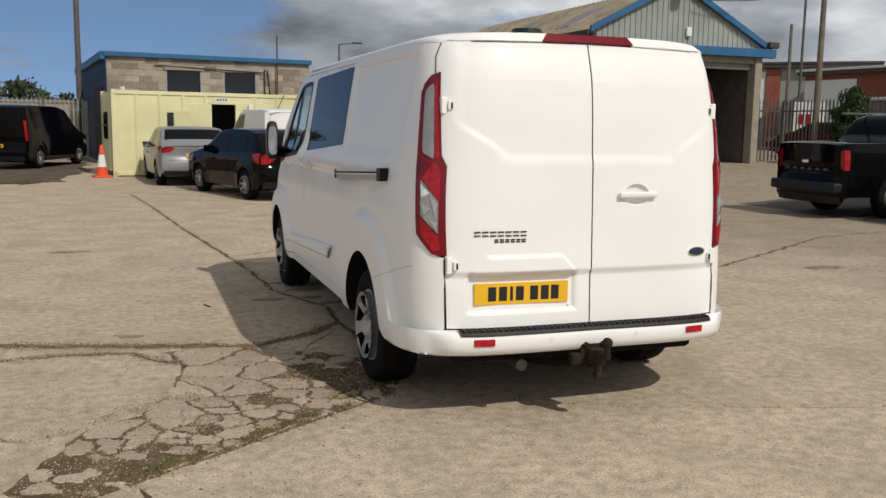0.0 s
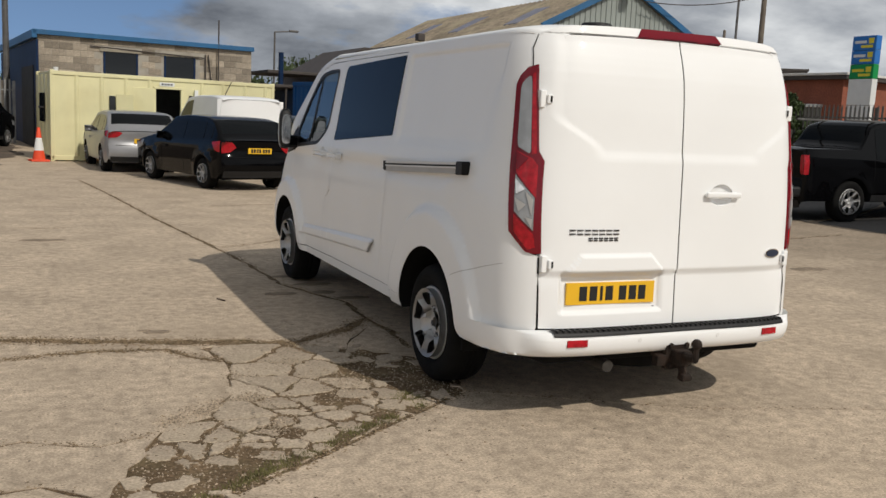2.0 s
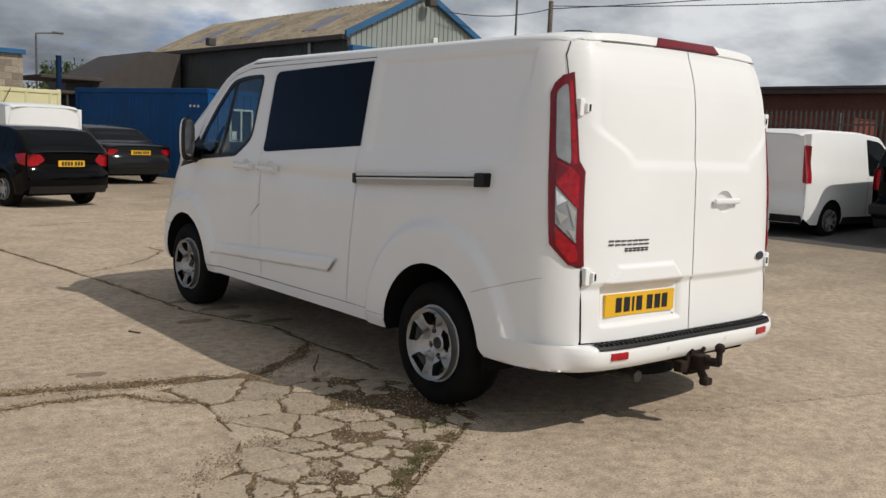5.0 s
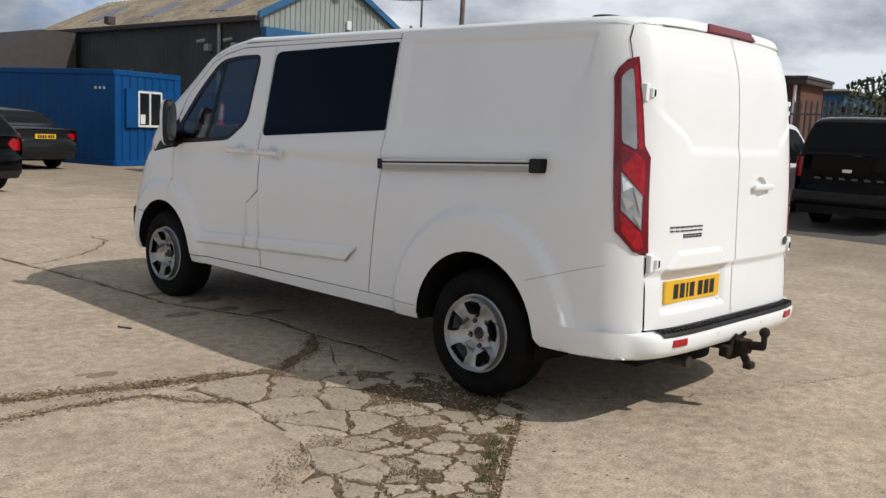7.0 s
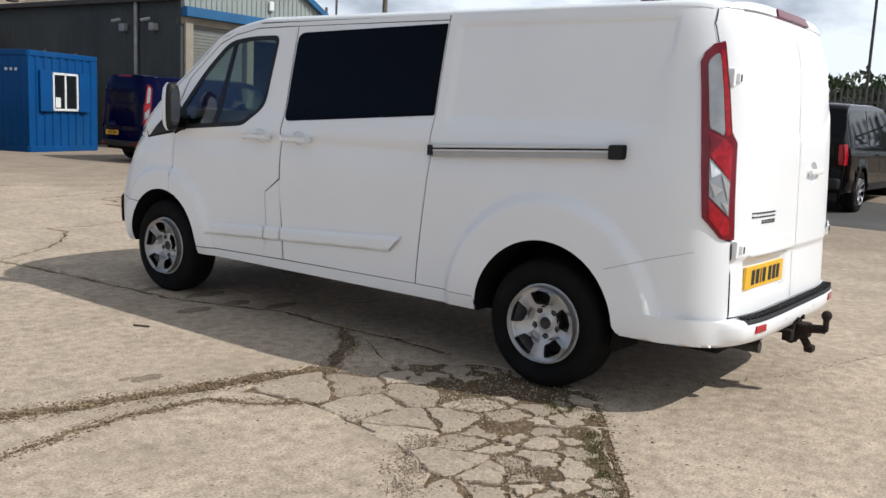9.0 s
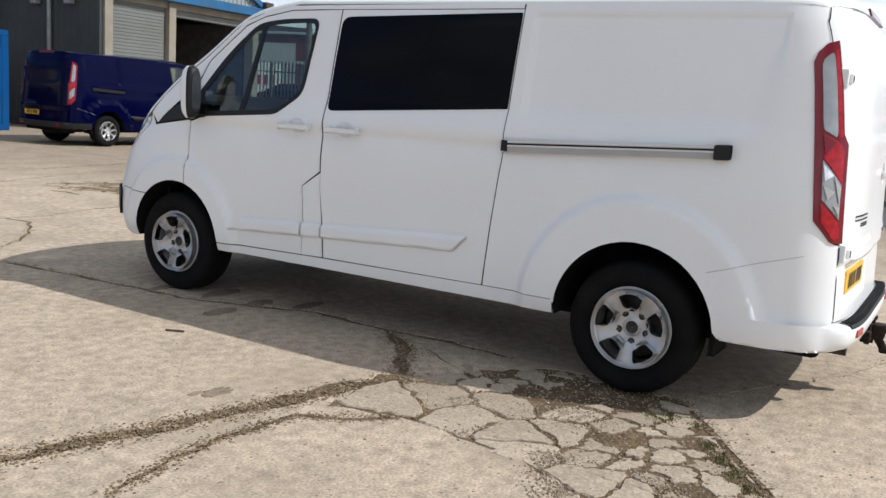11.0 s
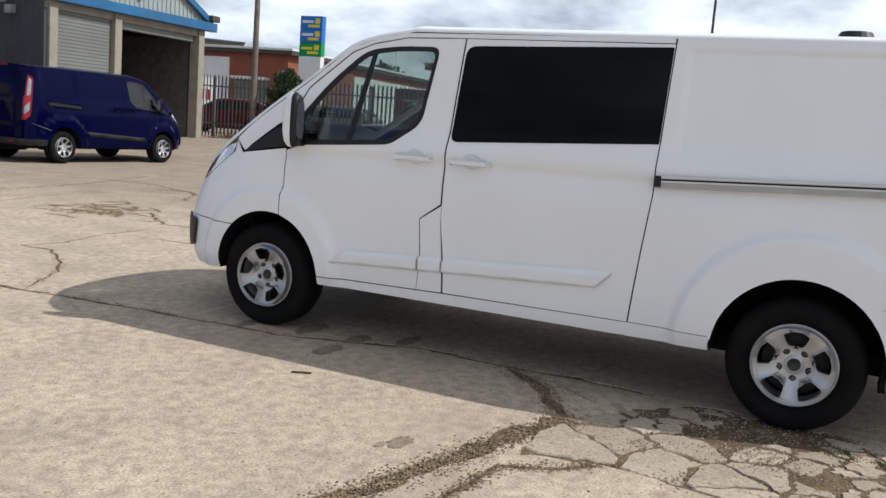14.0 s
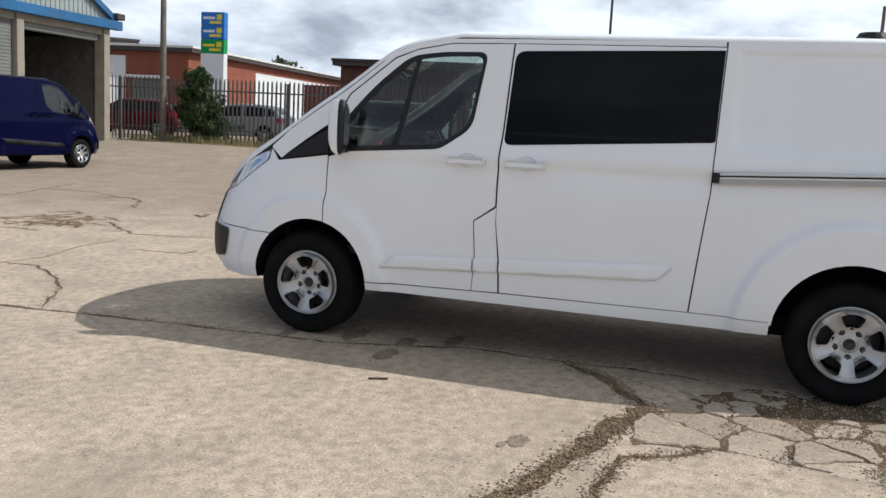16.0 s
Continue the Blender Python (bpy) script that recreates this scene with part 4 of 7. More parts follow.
# ---- ground ----
M_CONC = mat("concrete", (0.456, 0.368, 0.276), 0.92, spec=0.2, vary=0.12, vscale=2.0, mid=(0.24, 15, 9), spots=(30, 0.63, 0.70, 0.52), grain=0.288, gscale=80, bump=0.22, bscale=150, dirt=(0.33, 0.265, 0.195, 0.55))
M_CONC2 = mat("broken_concrete", (0.425, 0.347, 0.262), 0.92, spec=0.2, vary=0.2, vscale=3.0, spots=(24, 0.62, 0.70, 0.6), grain=0.28, gscale=70, bump=0.35, bscale=160, rand=0.14, dirt=(0.28, 0.235, 0.17, 0.7))
M_SOIL = mat("joint_soil", (0.140, 0.098, 0.060), 1.0, spec=0.1, vary=0.35, vscale=6, grain=0.4, gscale=60, bump=0.5, bscale=120, dirt=(0.13, 0.11, 0.06, 0.7))
M_CRUMB = mat("concrete_crumbs", (0.33, 0.265, 0.195), 0.95, spec=0.2, vary=0.2, vscale=8, island=0.45)
M_GRIT = mat("dry_grit", (0.205, 0.150, 0.094), 1.0, spec=0.1, vary=0.3, vscale=9, island=0.5)
M_STAIN = mat("oil_stained_concrete", (0.235, 0.185, 0.135), 0.85, spec=0.2, vary=0.25, vscale=7, grain=0.3, gscale=80)
M_TAR = mat("asphalt", (0.095, 0.088, 0.082), 0.9, vary=0.2, vscale=0.8, grain=0.3, gscale=60, bump=0.4, bscale=90)
M_DIRT = mat("dark_dirt", (0.10, 0.075, 0.055), 1.0, vary=0.4, vscale=1.2, grain=0.4, gscale=25, bump=0.8, bscale=30)
M_GRASS = mat("grass_green", (0.165, 0.150, 0.058), 0.9, vary=0.4, vscale=8, rand=0.2)
M_DRY = mat("dry_grass", (0.24, 0.20, 0.09), 0.95, vary=0.35, vscale=6)

# the trodden side of the yard is dirtier, with a ragged edge
nn, ln = M_CONC.node_tree.nodes, M_CONC.node_tree.links
bs = nn["Principled BSDF"]
tcn, sx, nz_ = nn.new("ShaderNodeTexCoord"), nn.new("ShaderNodeSeparateXYZ"), nn.new("ShaderNodeTexNoise")
nz_.inputs["Scale"].default_value, nz_.inputs["Detail"].default_value = 0.7, 7
ln.new(tcn.outputs["Object"], sx.inputs[0])
ln.new(tcn.outputs["Object"], nz_.inputs["Vector"])
acc = None
for sock, k in ((sx.outputs[0], 0.9), (sx.outputs[1], 0.25), (nz_.outputs["Fac"], 6.0)):
    m_ = nn.new("ShaderNodeMath")
    m_.operation = 'MULTIPLY_ADD'
    ln.new(sock, m_.inputs[0])
    m_.inputs[1].default_value = k
    if acc is None:
        m_.inputs[2].default_value = -6.0
    else:
        ln.new(acc, m_.inputs[2])
    acc = m_.outputs[0]
mr = nn.new("ShaderNodeMapRange")
mr.inputs["From Min"].default_value, mr.inputs["From Max"].default_value = 1.2, 4.2
mr.inputs["To Min"].default_value, mr.inputs["To Max"].default_value = 1.0, 0.72
ln.new(acc, mr.inputs["Value"])
vmul = nn.new("ShaderNodeVectorMath")
vmul.operation = 'SCALE'
src = bs.inputs["Base Color"].links[0].from_socket
ln.new(src, vmul.inputs[0])
ln.new(mr.outputs["Result"], vmul.inputs["Scale"])
ln.new(vmul.outputs[0], bs.inputs["Base Color"])


def rise(x, y):
    """Height of the yard: level round the van, climbing towards the workshop."""
    return 0.42 * sstep(10.0, 18.5, x) * sstep(-30, 2, y)


def wander(pts, step, amp, seed):
    """A polyline broken up into crooked little steps."""
    rnd = random.Random(seed)
    out = []
    for (a, b), (c, d) in zip(pts, pts[1:]):
        n = max(1, int(math.hypot(c - a, d - b) / step))
        for i in range(n):
            t = i / n
            out.append((a + (c - a) * t + rnd.uniform(-amp, amp), b + (d - b) * t + rnd.uniform(-amp, amp)))
    out.append(pts[-1])
    return out


def ribbon(pts, w0, w1, seed):
    """Closed outline of a crack along a polyline, of uneven width."""
    rnd = random.Random(seed)
    left, right = [], []
    n = len(pts)
    for i, p in enumerate(pts):
        a, b = Vector(pts[max(0, i - 1)]), Vector(pts[min(n - 1, i + 1)])
        d = (b - a).normalized()
        nrm = Vector((-d.y, d.x))
        w = (w0 + (w1 - w0) * i / max(1, n - 1)) * rnd.uniform(0.45, 1.5)
        if i in (0, n - 1):
            w *= 0.2
        left.append(tuple(Vector(p) + nrm * w / 2))
        right.append(tuple(Vector(p) - nrm * w / 2))
    return left + right[::-1]


BROKEN = [(-2.08, 1.02), (-1.75, 1.04), (-1.42, 0.97), (-1.08, 0.72), (-0.78, 0.45), (-0.74, 0.05), (-0.82, -0.25), (-1.04, -0.395), (-1.30, -0.57), (-1.64, -0.795), (-1.93, -0.985), (-2.20, -1.165), (-2.55, -1.40), (-2.80, -1.18), (-2.62, -0.80), (-2.48, -0.45), (-2.24, -0.32), (-2.06, 0.05), (-2.02, 0.35), (-1.97, 0.66)]
# cracks as (line, width at its start, width at its end, wander)
SLAB_CRACKS = [
    ([(-2.35, 14.5), (-2.0, 11.8), (-1.58, 7.8), (-1.28, 5.5), (-1.13, 4.2), (-1.06, 3.1), (-0.90, 2.6), (-0.72, 2.2), (-0.76, 1.65), (-0.72, 1.18), (-0.77, 0.7)], 0.03, 0.05, 0.015),
    ([(-3.6, 1.66), (-3.3, 1.50), (-3.05, 1.45), (-2.8, 1.37), (-2.5, 1.28), (-2.15, 1.18), (-1.79, 1.09), (-1.46, 0.98)], 0.06, 0.13, 0.025),
    ([(-0.80, -0.255), (-1.04, -0.412), (-1.30, -0.587), (-1.64, -0.812), (-1.93, -1.002), (-2.20, -1.182), (-2.6, -1.45)], 0.028, 0.034, 0.005),
    ([(-2.6, -1.45), (-3.1, -1.75), (-3.9, -2.1), (-5.2, -2.9)], 0.07, 0.03, 0.02),
    ([(-2.5, -0.45), (-2.75, -0.55), (-3.1, -0.42), (-3.6, -0.55), (-4.3, -0.4)], 0.025, 0.012, 0.02),
    ([(-0.76, 1.60), (-1.04, 1.27), (-1.37, 1.08), (-1.50, 0.98)], 0.05, 0.10, 0.02),
    ([(-3.3, 1.00), (-3.05, 1.04), (-2.82, 1.08), (-2.56, 1.07), (-2.29, 1.02), (-2.15, 0.82), (-1.95, 0.64)], 0.02, 0.05, 0.02),
]
FINE_CRACKS = [
    ([(-2.78, -1.15), (-3.0, -0.95), (-3.35, -1.0)], 0.03, 0.015, 0.02),
    ([(-2.25, -1.28), (-2.20, -1.50), (-2.36, -1.78)], 0.025, 0.012, 0.02),
    ([(-0.76, -0.3), (0.3, -0.9), (1.6, -1.3), (3.4, -1.6)], 0.010, 0.006, 0.01),
    ([(-3.3, 7.1), (-3.0, 7.0), (-2.7, 7.05)], 0.05, 0.03, 0.02),
    ([(-1.16, 0.80), (-1.02, 1.10), (-0.82, 1.35)], 0.012, 0.008, 0.02),
]
YARD_CRACKS = [
    ([(0.05, 6.9), (0.09, 6.5), (-0.23, 6.0), (-0.59, 5.62), (-1.2, 5.25)], 0.03, 0.02, 0.03),
    ([(0.05, 6.85), (0.51, 6.78), (1.06, 6.97), (1.42, 6.99), (1.87, 7.05)], 0.025, 0.015, 0.03),
    ([(3.06, 8.16), (2.64, 7.61), (2.34, 7.24), (2.47, 6.81), (2.64, 6.32)], 0.05, 0.03, 0.03),
    ([(1.43, 6.47), (1.41, 6.18), (1.49, 5.9), (1.71, 5.93)], 0.02, 0.03, 0.02),
    ([(4.55, 7.88), (4.31, 7.63), (4.77, 7.78)], 0.08, 0.05, 0.03),
    ([(5.62, 10.36), (5.89, 10.03), (5.44, 9.44)], 0.06, 0.03, 0.04),
    ([(3.0, 2.7), (4.07, 3.31), (5.15, 3.97), (7.17, 5.25), (8.7, 5.63)], 0.04, 0.05, 0.03),
    ([(-0.6, 9.6), (0.4, 9.9), (1.6, 9.7), (3.0, 10.2)], 0.03, 0.02, 0.03),
    ([(4.9, 2.85), (5.13, 2.89), (5.4, 2.85)], 0.12, 0.08, 0.02),
    ([(1.5, 11.8), (3.4, 11.2), (5.2, 11.6), (7.4, 12.4)], 0.04, 0.03, 0.04),
    ([(4.6, 9.0), (5.6, 9.6), (6.2, 11.0), (6.0, 12.6)], 0.03, 0.03, 0.04),
]
# a second crazed patch further down the yard: many short cracks in an oval
rnd = random.Random(63)
CRAZED = []
for k in range(46):
    u, w = rnd.gauss(0, 0.42), rnd.gauss(0, 0.40)
    x, y = 2.75 + u * 0.75 + w * 0.55, 8.65 + u * 0.75 - w * 0.55
    a = rnd.choice((0.2, 0.9, 1.6, 2.4)) + rnd.gauss(0, 0.3)
    l = rnd.uniform(0.12, 0.32)
    CRAZED.append(([(x - l * math.cos(a), y - l * math.sin(a)), (x, y), (x + l * math.cos(a + 0.5), y + l * math.sin(a + 0.5))], rnd.uniform(0.03, 0.07), rnd.uniform(0.015, 0.04), 0.02))
CRACKS = SLAB_CRACKS + FINE_CRACKS + YARD_CRACKS + CRAZED
GX0, GX1, GY0, GY1 = -9.0, 9.6, -7.0, 15.6
crack_loops = [ribbon(wander(p, 0.10, j, 40 + i), a, b, 90 + i) for i, (p, a, b, j) in enumerate(CRACKS)]
near = [(GX0, GY0), (GX1, GY0), (GX1, GY1), (GX0, GY1)]
lp_all = [dense(near, 0.6), wander(BROKEN + BROKEN[:1], 0.07, 0.022, 31)[:-1]] + crack_loops
pts, edges = [], []
for lp in lp_all:
    k = len(pts)
    pts += lp
    edges += [(k + i, k + (i + 1) % len(lp)) for i in range(len(lp))]
gx = GX0 + 0.3
while gx < GX1:
    gy = GY0 + 0.3
    while gy < GY1:
        pts.append((gx, gy))
        gy += 0.6
    gx += 0.6
vc, _, fc, *_ = geometry.delaunay_2d_cdt([Vector(p) for p in pts], edges, [], 0, 1e-5)
boxes = [(min(p[0] for p in l), max(p[0] for p in l), min(p[1] for p in l), max(p[1] for p in l), l) for l in lp_all[1:]]
tri, rim = [], {}
for t in fc:
    cx, cy = sum(vc[i][0] for i in t) / 3, sum(vc[i][1] for i in t) / 3
    if not any(a <= cx <= b and c <= cy <= d and inside(l, cx, cy) for a, b, c, d, l in boxes):
        t = tuple(t)
        a, b, c = (vc[i] for i in t)
        if (b - a).cross(c - a) < 0:
            t = t[::-1]
        tri.append(t)
        for i in range(3):
            rim[(t[i], t[(i + 1) % 3])] = 1
gv = [(p[0], p[1], rise(p[0], p[1])) for p in vc]
nv0 = len(gv)
walls = []
for (i, j) in list(rim):
    if (j, i) not in rim:
        a, b = vc[i], vc[j]
        if GX0 < a[0] < GX1 and GY0 < a[1] < GY1:
            k = len(gv)
            gv += [gv[i], gv[j], (b[0], b[1], gv[j][2] - 0.02), (a[0], a[1], gv[i][2] - 0.02)]
            walls.append((k + 1, k, k + 3, k + 2))
ground = put("ground", gv, tri + walls, M_CONC, None, "", False)
tagged(ground, "sun-bleached cracked concrete yard slab", "ground", kind="structure")
# the yard beyond, out to the horizon
fv, ff = [], []
xs = [-3000, -400, -60, -25, GX0, -4, 0, 3, 6, GX1, 10.8, 12, 13.5, 15, 17, 19, 21, 30, 60, 400, 3000]
ys = [-3000, -400, -60, -25, GY0, -3, 1, 5, 9, 12, GY1, 17, 19, 22, 26, 32, 45, 80, 400, 3000]
for x in xs:
    for y in ys:
        fv.append((x, y, rise(x, y)))
n = len(ys)
for i in range(len(xs) - 1):
    for j in range(n - 1):
        if not (GX0 <= xs[i] < GX1 and GY0 <= ys[j] < GY1):
            ff.append((i * n + j, (i + 1) * n + j, (i + 1) * n + j + 1, i * n + j + 1))
far_ground = put("ground", fv, ff, M_CONC, None, "", False)
tagged(far_ground, "worn concrete yard reaching past the buildings", "ground", kind="structure")
soil = put("soil_bed", [(GX0, GY0, -0.022), (GX1, GY0, -0.022), (GX1, GY1, 0.02), (GX0, GY1, -0.022)], [(0, 1, 2, 3)], M_SOIL, None, "", False)
sv, sf_ = [], []
for i in range(32):
    for j in range(39):
        x, y = GX0 + (GX1 - GX0) * i / 31, GY0 + (GY1 - GY0) * j / 38
        sv.append((x, y, rise(x, y) - 0.005))
soil.data.clear_geometry()
soil.data.from_pydata(sv, [], [(i * 39 + j, (i + 1) * 39 + j, (i + 1) * 39 + j + 1, i * 39 + j + 1) for i in range(31) for j in range(38)])
tagged(soil, "dark soil and moss filling the cracks", "soil", kind="structure")


def patch(name, pts, z, material, label, thick=0.004):
    """A flat layer lying on the yard."""
    o = dense(pts, 0.8)
    n = len(o)
    v = [(x, y, rise(x, y) + z) for x, y in o] + [(x, y, rise(x, y) - 0.02) for x, y in o]
    f = [tuple(range(n))] + [(i, n + i, n + (i + 1) % n, (i + 1) % n) for i in range(n)]
    return tagged(put(name, v, f, material, None, "", False), label, "ground", kind="structure")


patch("dirt_patch", wander([(-14, 17.2), (-9, 16.9), (-5.4, 17.4), (-4.0, 18.6), (-3.9, 20.5), (-3.6, 24), (-3.9, 29), (-14, 29)], 0.5, 0.18, 5), 0.012, M_DIRT, "dark oily dirt in front of the store")
patch("road_strip", wander([(9.7, 7.2), (13.8, 9.0), (14.2, 10.2), (13.2, 11.2), (11.6, 11.0), (9.7, 10.4)], 0.7, 0.1, 8), 0.006, M_TAR, "dark asphalt strip between the concrete slabs")
patch("parking_strip", wander([(9.7, -6), (19.5, -6), (19.5, 9.0), (16.0, 9.9), (9.7, 7.1)], 0.7, 0.1, 9), 0.003, M_TAR, "dark asphalt under the parked pickups")
patch("grass_verge", wander([(18.4, 20.3), (19.3, 17.0), (19.4, 9), (21.5, 9), (21.5, 20.6)], 0.5, 0.12, 12), 0.02, M_DRY, "dry grass verge along the palisade fence")


# oily stains, each a thin ragged skin on the slab
rnd = random.Random(5)
for x, y, rx, ry in ((-2.29, 1.50, 0.085, 0.045), (-2.37, 1.56, 0.04, 0.02), (-0.78, 3.0, 0.16, 0.07), (-1.17, 2.62, 0.13, 0.06), (-0.95, 3.4, 0.10, 0.05), (-0.80, 2.62, 0.10, 0.06), (-0.62, 2.35, 0.14, 0.05), (-3.0, 6.0, 0.22, 0.08), (5.1, 2.9, 0.25, 0.1), (-3.6, 4.1, 0.12, 0.04)):
    a0 = rnd.uniform(0, 6.28)
    ring = [(x + rx * math.cos(2 * math.pi * k / 26) * (1 + 0.35 * noise.noise((k * 0.7, a0, 0))), y + ry * math.sin(2 * math.pi * k / 26) * (1 + 0.5 * noise.noise((k * 0.7, a0, 3)))) for k in range(26)]
    n = len(ring)
    vv = [(p, q, rise(p, q) + 0.0042) for p, q in ring] + [(x + (p - x) * 1.1, y + (q - y) * 1.1, rise(p, q) - 0.001) for p, q in ring]
    tagged(put("stain", vv, [tuple(range(n))] + [(i, n + i, n + (i + 1) % n, (i + 1) % n) for i in range(n)], M_STAIN, None, "", False), "dark oily stain soaked into the concrete", "stain", kind="structure")


# broken plates of concrete, each its own piece
def clip(poly, p, n):
    """The part of a convex polygon on the side of p away from n."""
    out = []
    for i in range(len(poly)):
        a, b = poly[i], poly[(i + 1) % len(poly)]
        da, db = (a - p).dot(n), (b - p).dot(n)
        if da <= 0:
            out.append(a)
        if da * db < 0:
            out.append(a + (b - a) * (da / (da - db)))
    return out


# the large plates lie where they broke; small ones fill in towards the joint and the wheel
LARGE = [(-1.61, 0.72), (-1.43, 0.39), (-1.79, 0.41), (-1.83, 0.14), (-1.70, -0.01), (-2.09, -0.31), (-1.34, 0.05), (-1.39, -0.17), (-1.23, -0.17), (-1.27, -0.36), (-1.13, -0.36), (-1.49, -0.40), (-1.61, -0.47), (-1.52, -0.51), (-1.59, -0.63), (-1.81, -0.56), (-1.78, -0.70), (-1.96, -0.75), (-2.04, -0.90), (-2.22, -0.70), (-1.80, -0.33), (-1.82, -0.20), (-1.71, -0.17), (-2.35, -0.45), (-2.22, -0.56), (-1.98, 0.06), (-1.26, 0.65), (-0.98, 0.49), (-2.09, -0.46), (-2.26, -0.89), (-2.48, -1.05), (-2.34, -1.22), (-2.63, -1.18), (-2.50, -0.76), (-1.78, 0.86)]
rnd = random.Random(11)
seeds = [(x, y, 1) for x, y in LARGE]
tries = 0
while tries < 9000 and len(seeds) < 170:
    tries += 1
    x, y = rnd.uniform(-2.85, -0.7), rnd.uniform(-1.45, 1.08)
    if not inside(BROKEN, x, y):
        continue
    near_joint = abs((y + 0.24) - (x + 0.82) * 0.62)
    if near_joint > 0.5 and not (x > -1.3 and y > 0):
        continue
    if all(math.hypot(x - a, y - b) > (0.115 if big else 0.085) * (1 if near_joint < 0.3 else 1.1) for a, b, big in seeds):
        seeds.append((x, y, 0))
broken_slab = root("broken_slab", Matrix.Identity(4), "shattered concrete plates with soil and weeds between", "paving")
for i, (x, y, big) in enumerate(seeds):
    # bare soil where the wheels have ground the plates away
    bare = 0.70 if x > -1.40 and y > 0.05 else 0.62
    if rnd.random() < bare and not big:
        continue
    c = Vector((x, y))
    poly = [c + Vector((sx, sy)) * 0.5 for sx, sy in ((-1, -1), (1, -1), (1, 1), (-1, 1))]
    for j, (a, b, _) in enumerate(seeds):
        if j != i and abs(a - x) < 1 and abs(b - y) < 1:
            o = Vector((a, b))
            poly = clip(poly, (c + o) / 2, (o - c).normalized())
    # keep within the broken field by shrinking towards the seed
    g2 = rnd.uniform(0.007, 0.016) * (1.0 if big else 1.4)
    ring = []
    for k in range(len(poly)):
        a, b = poly[k], poly[(k + 1) % len(poly)]
        for t in (0.08, 0.25, 0.42, 0.58, 0.75, 0.92):
            p = a.lerp(b, t)
            w_ = noise.noise_vector((p.x * 4.5, p.y * 4.5, 0)) * 0.06 + noise.noise_vector((p.x * 15, p.y * 15, 3)) * 0.030 + noise.noise_vector((p.x * 45, p.y * 45, 7)) * 0.012
            p = p + Vector((w_.x, w_.y))
            d = (p - c)
            s = max(0.3, (d.length - g2 * rnd.uniform(0.6, 2.0)) / d.length)
            p = c + d * s
            q = 0
            while not inside(BROKEN, p.x, p.y) and q < 12:
                p = c + (p - c) * 0.88
                q += 1
            ring.append(p)
    h, tx, ty = rnd.uniform(-0.004, 0.005), rnd.uniform(-0.02, 0.02), rnd.uniform(-0.02, 0.02)
    n = len(ring)
    top_r = [((p.x - x) * 0.965, (p.y - y) * 0.965, h + tx * (p.x - x) + ty * (p.y - y)) for p in ring]
    mid_r = [((p.x - x), (p.y - y), h - 0.006 + tx * (p.x - x) + ty * (p.y - y)) for p in ring]
    bot_r = [((p.x - x), (p.y - y), -0.03) for p in ring]
    fcs = [tuple(range(n))] + [(k, n + k, n + (k + 1) % n, (k + 1) % n) for k in range(n)] + [(n + k, 2 * n + k, 2 * n + (k + 1) % n, n + (k + 1) % n) for k in range(n)]
    pc = put("slab_piece", top_r + mid_r + bot_r, fcs, M_CONC2, broken_slab, "", False)
    pc.location = (x, y, 0)

# gravel and crumbs in the cracks
gvv, gff = [], []
rnd = random.Random(21)


def crumb(x, y, z, r):
    k = len(gvv)
    o = [(1, 0, 0), (-0.5, 0.87, 0), (-0.5, -0.87, 0), (0, 0, 0.8)]
    a = rnd.uniform(0, 6.28)
    for px, py, pz in o:
        gvv.append((x + r * (px * math.cos(a) - py * math.sin(a)) * rnd.uniform(0.6, 1.2), y + r * (px * math.sin(a) + py * math.cos(a)), z + r * pz))
    gff.extend([(k, k + 1, k + 3), (k + 1, k + 2, k + 3), (k + 2, k, k + 3)])


for _ in range(13000):
    x, y = rnd.uniform(-2.85, -0.7), rnd.uniform(-1.5, 1.1)
    if inside(BROKEN, x, y):
        crumb(x, y, -0.007, rnd.uniform(0.003, 0.011))
# coarse grit heaped over the gaps of the large plates
for cx, cy, sx, n in ((-1.98, -0.06, 0.05, 260), (-2.13, -0.12, 0.05, 320), (-2.27, -0.22, 0.05, 320), (-2.42, -0.32, 0.05, 260), (-1.96, -0.52, 0.08, 420), (-1.55, 0.15, 0.10, 300), (-1.45, -0.02, 0.09, 260), (-1.62, 0.55, 0.07, 160), (-1.95, 0.30, 0.06, 160)):
    for _ in range(n):
        crumb(cx + rnd.gauss(0, sx), cy + rnd.gauss(0, sx), 0.001, rnd.uniform(0.002, 0.008))
for pl, a, b, j in SLAB_CRACKS:
    for (p, q), (r_, s_) in zip(pl, pl[1:]):
        if q > 6:
            continue
        for _ in range(int(150 * math.hypot(r_ - p, s_ - q))):
            t = rnd.random()
            crumb(p + (r_ - p) * t + rnd.gauss(0, 0.03), q + (s_ - q) * t + rnd.gauss(0, 0.03), -0.006, rnd.uniform(0.003, 0.011))
for _ in range(700):
    crumb(rnd.uniform(-6, 3), rnd.uniform(-4, 7), 0.0, rnd.uniform(0.002, 0.007))
tagged(put("gravel", gvv, gff, M_CRUMB, None, "", False), "loose concrete crumbs and grit", "gravel", kind="stuff")


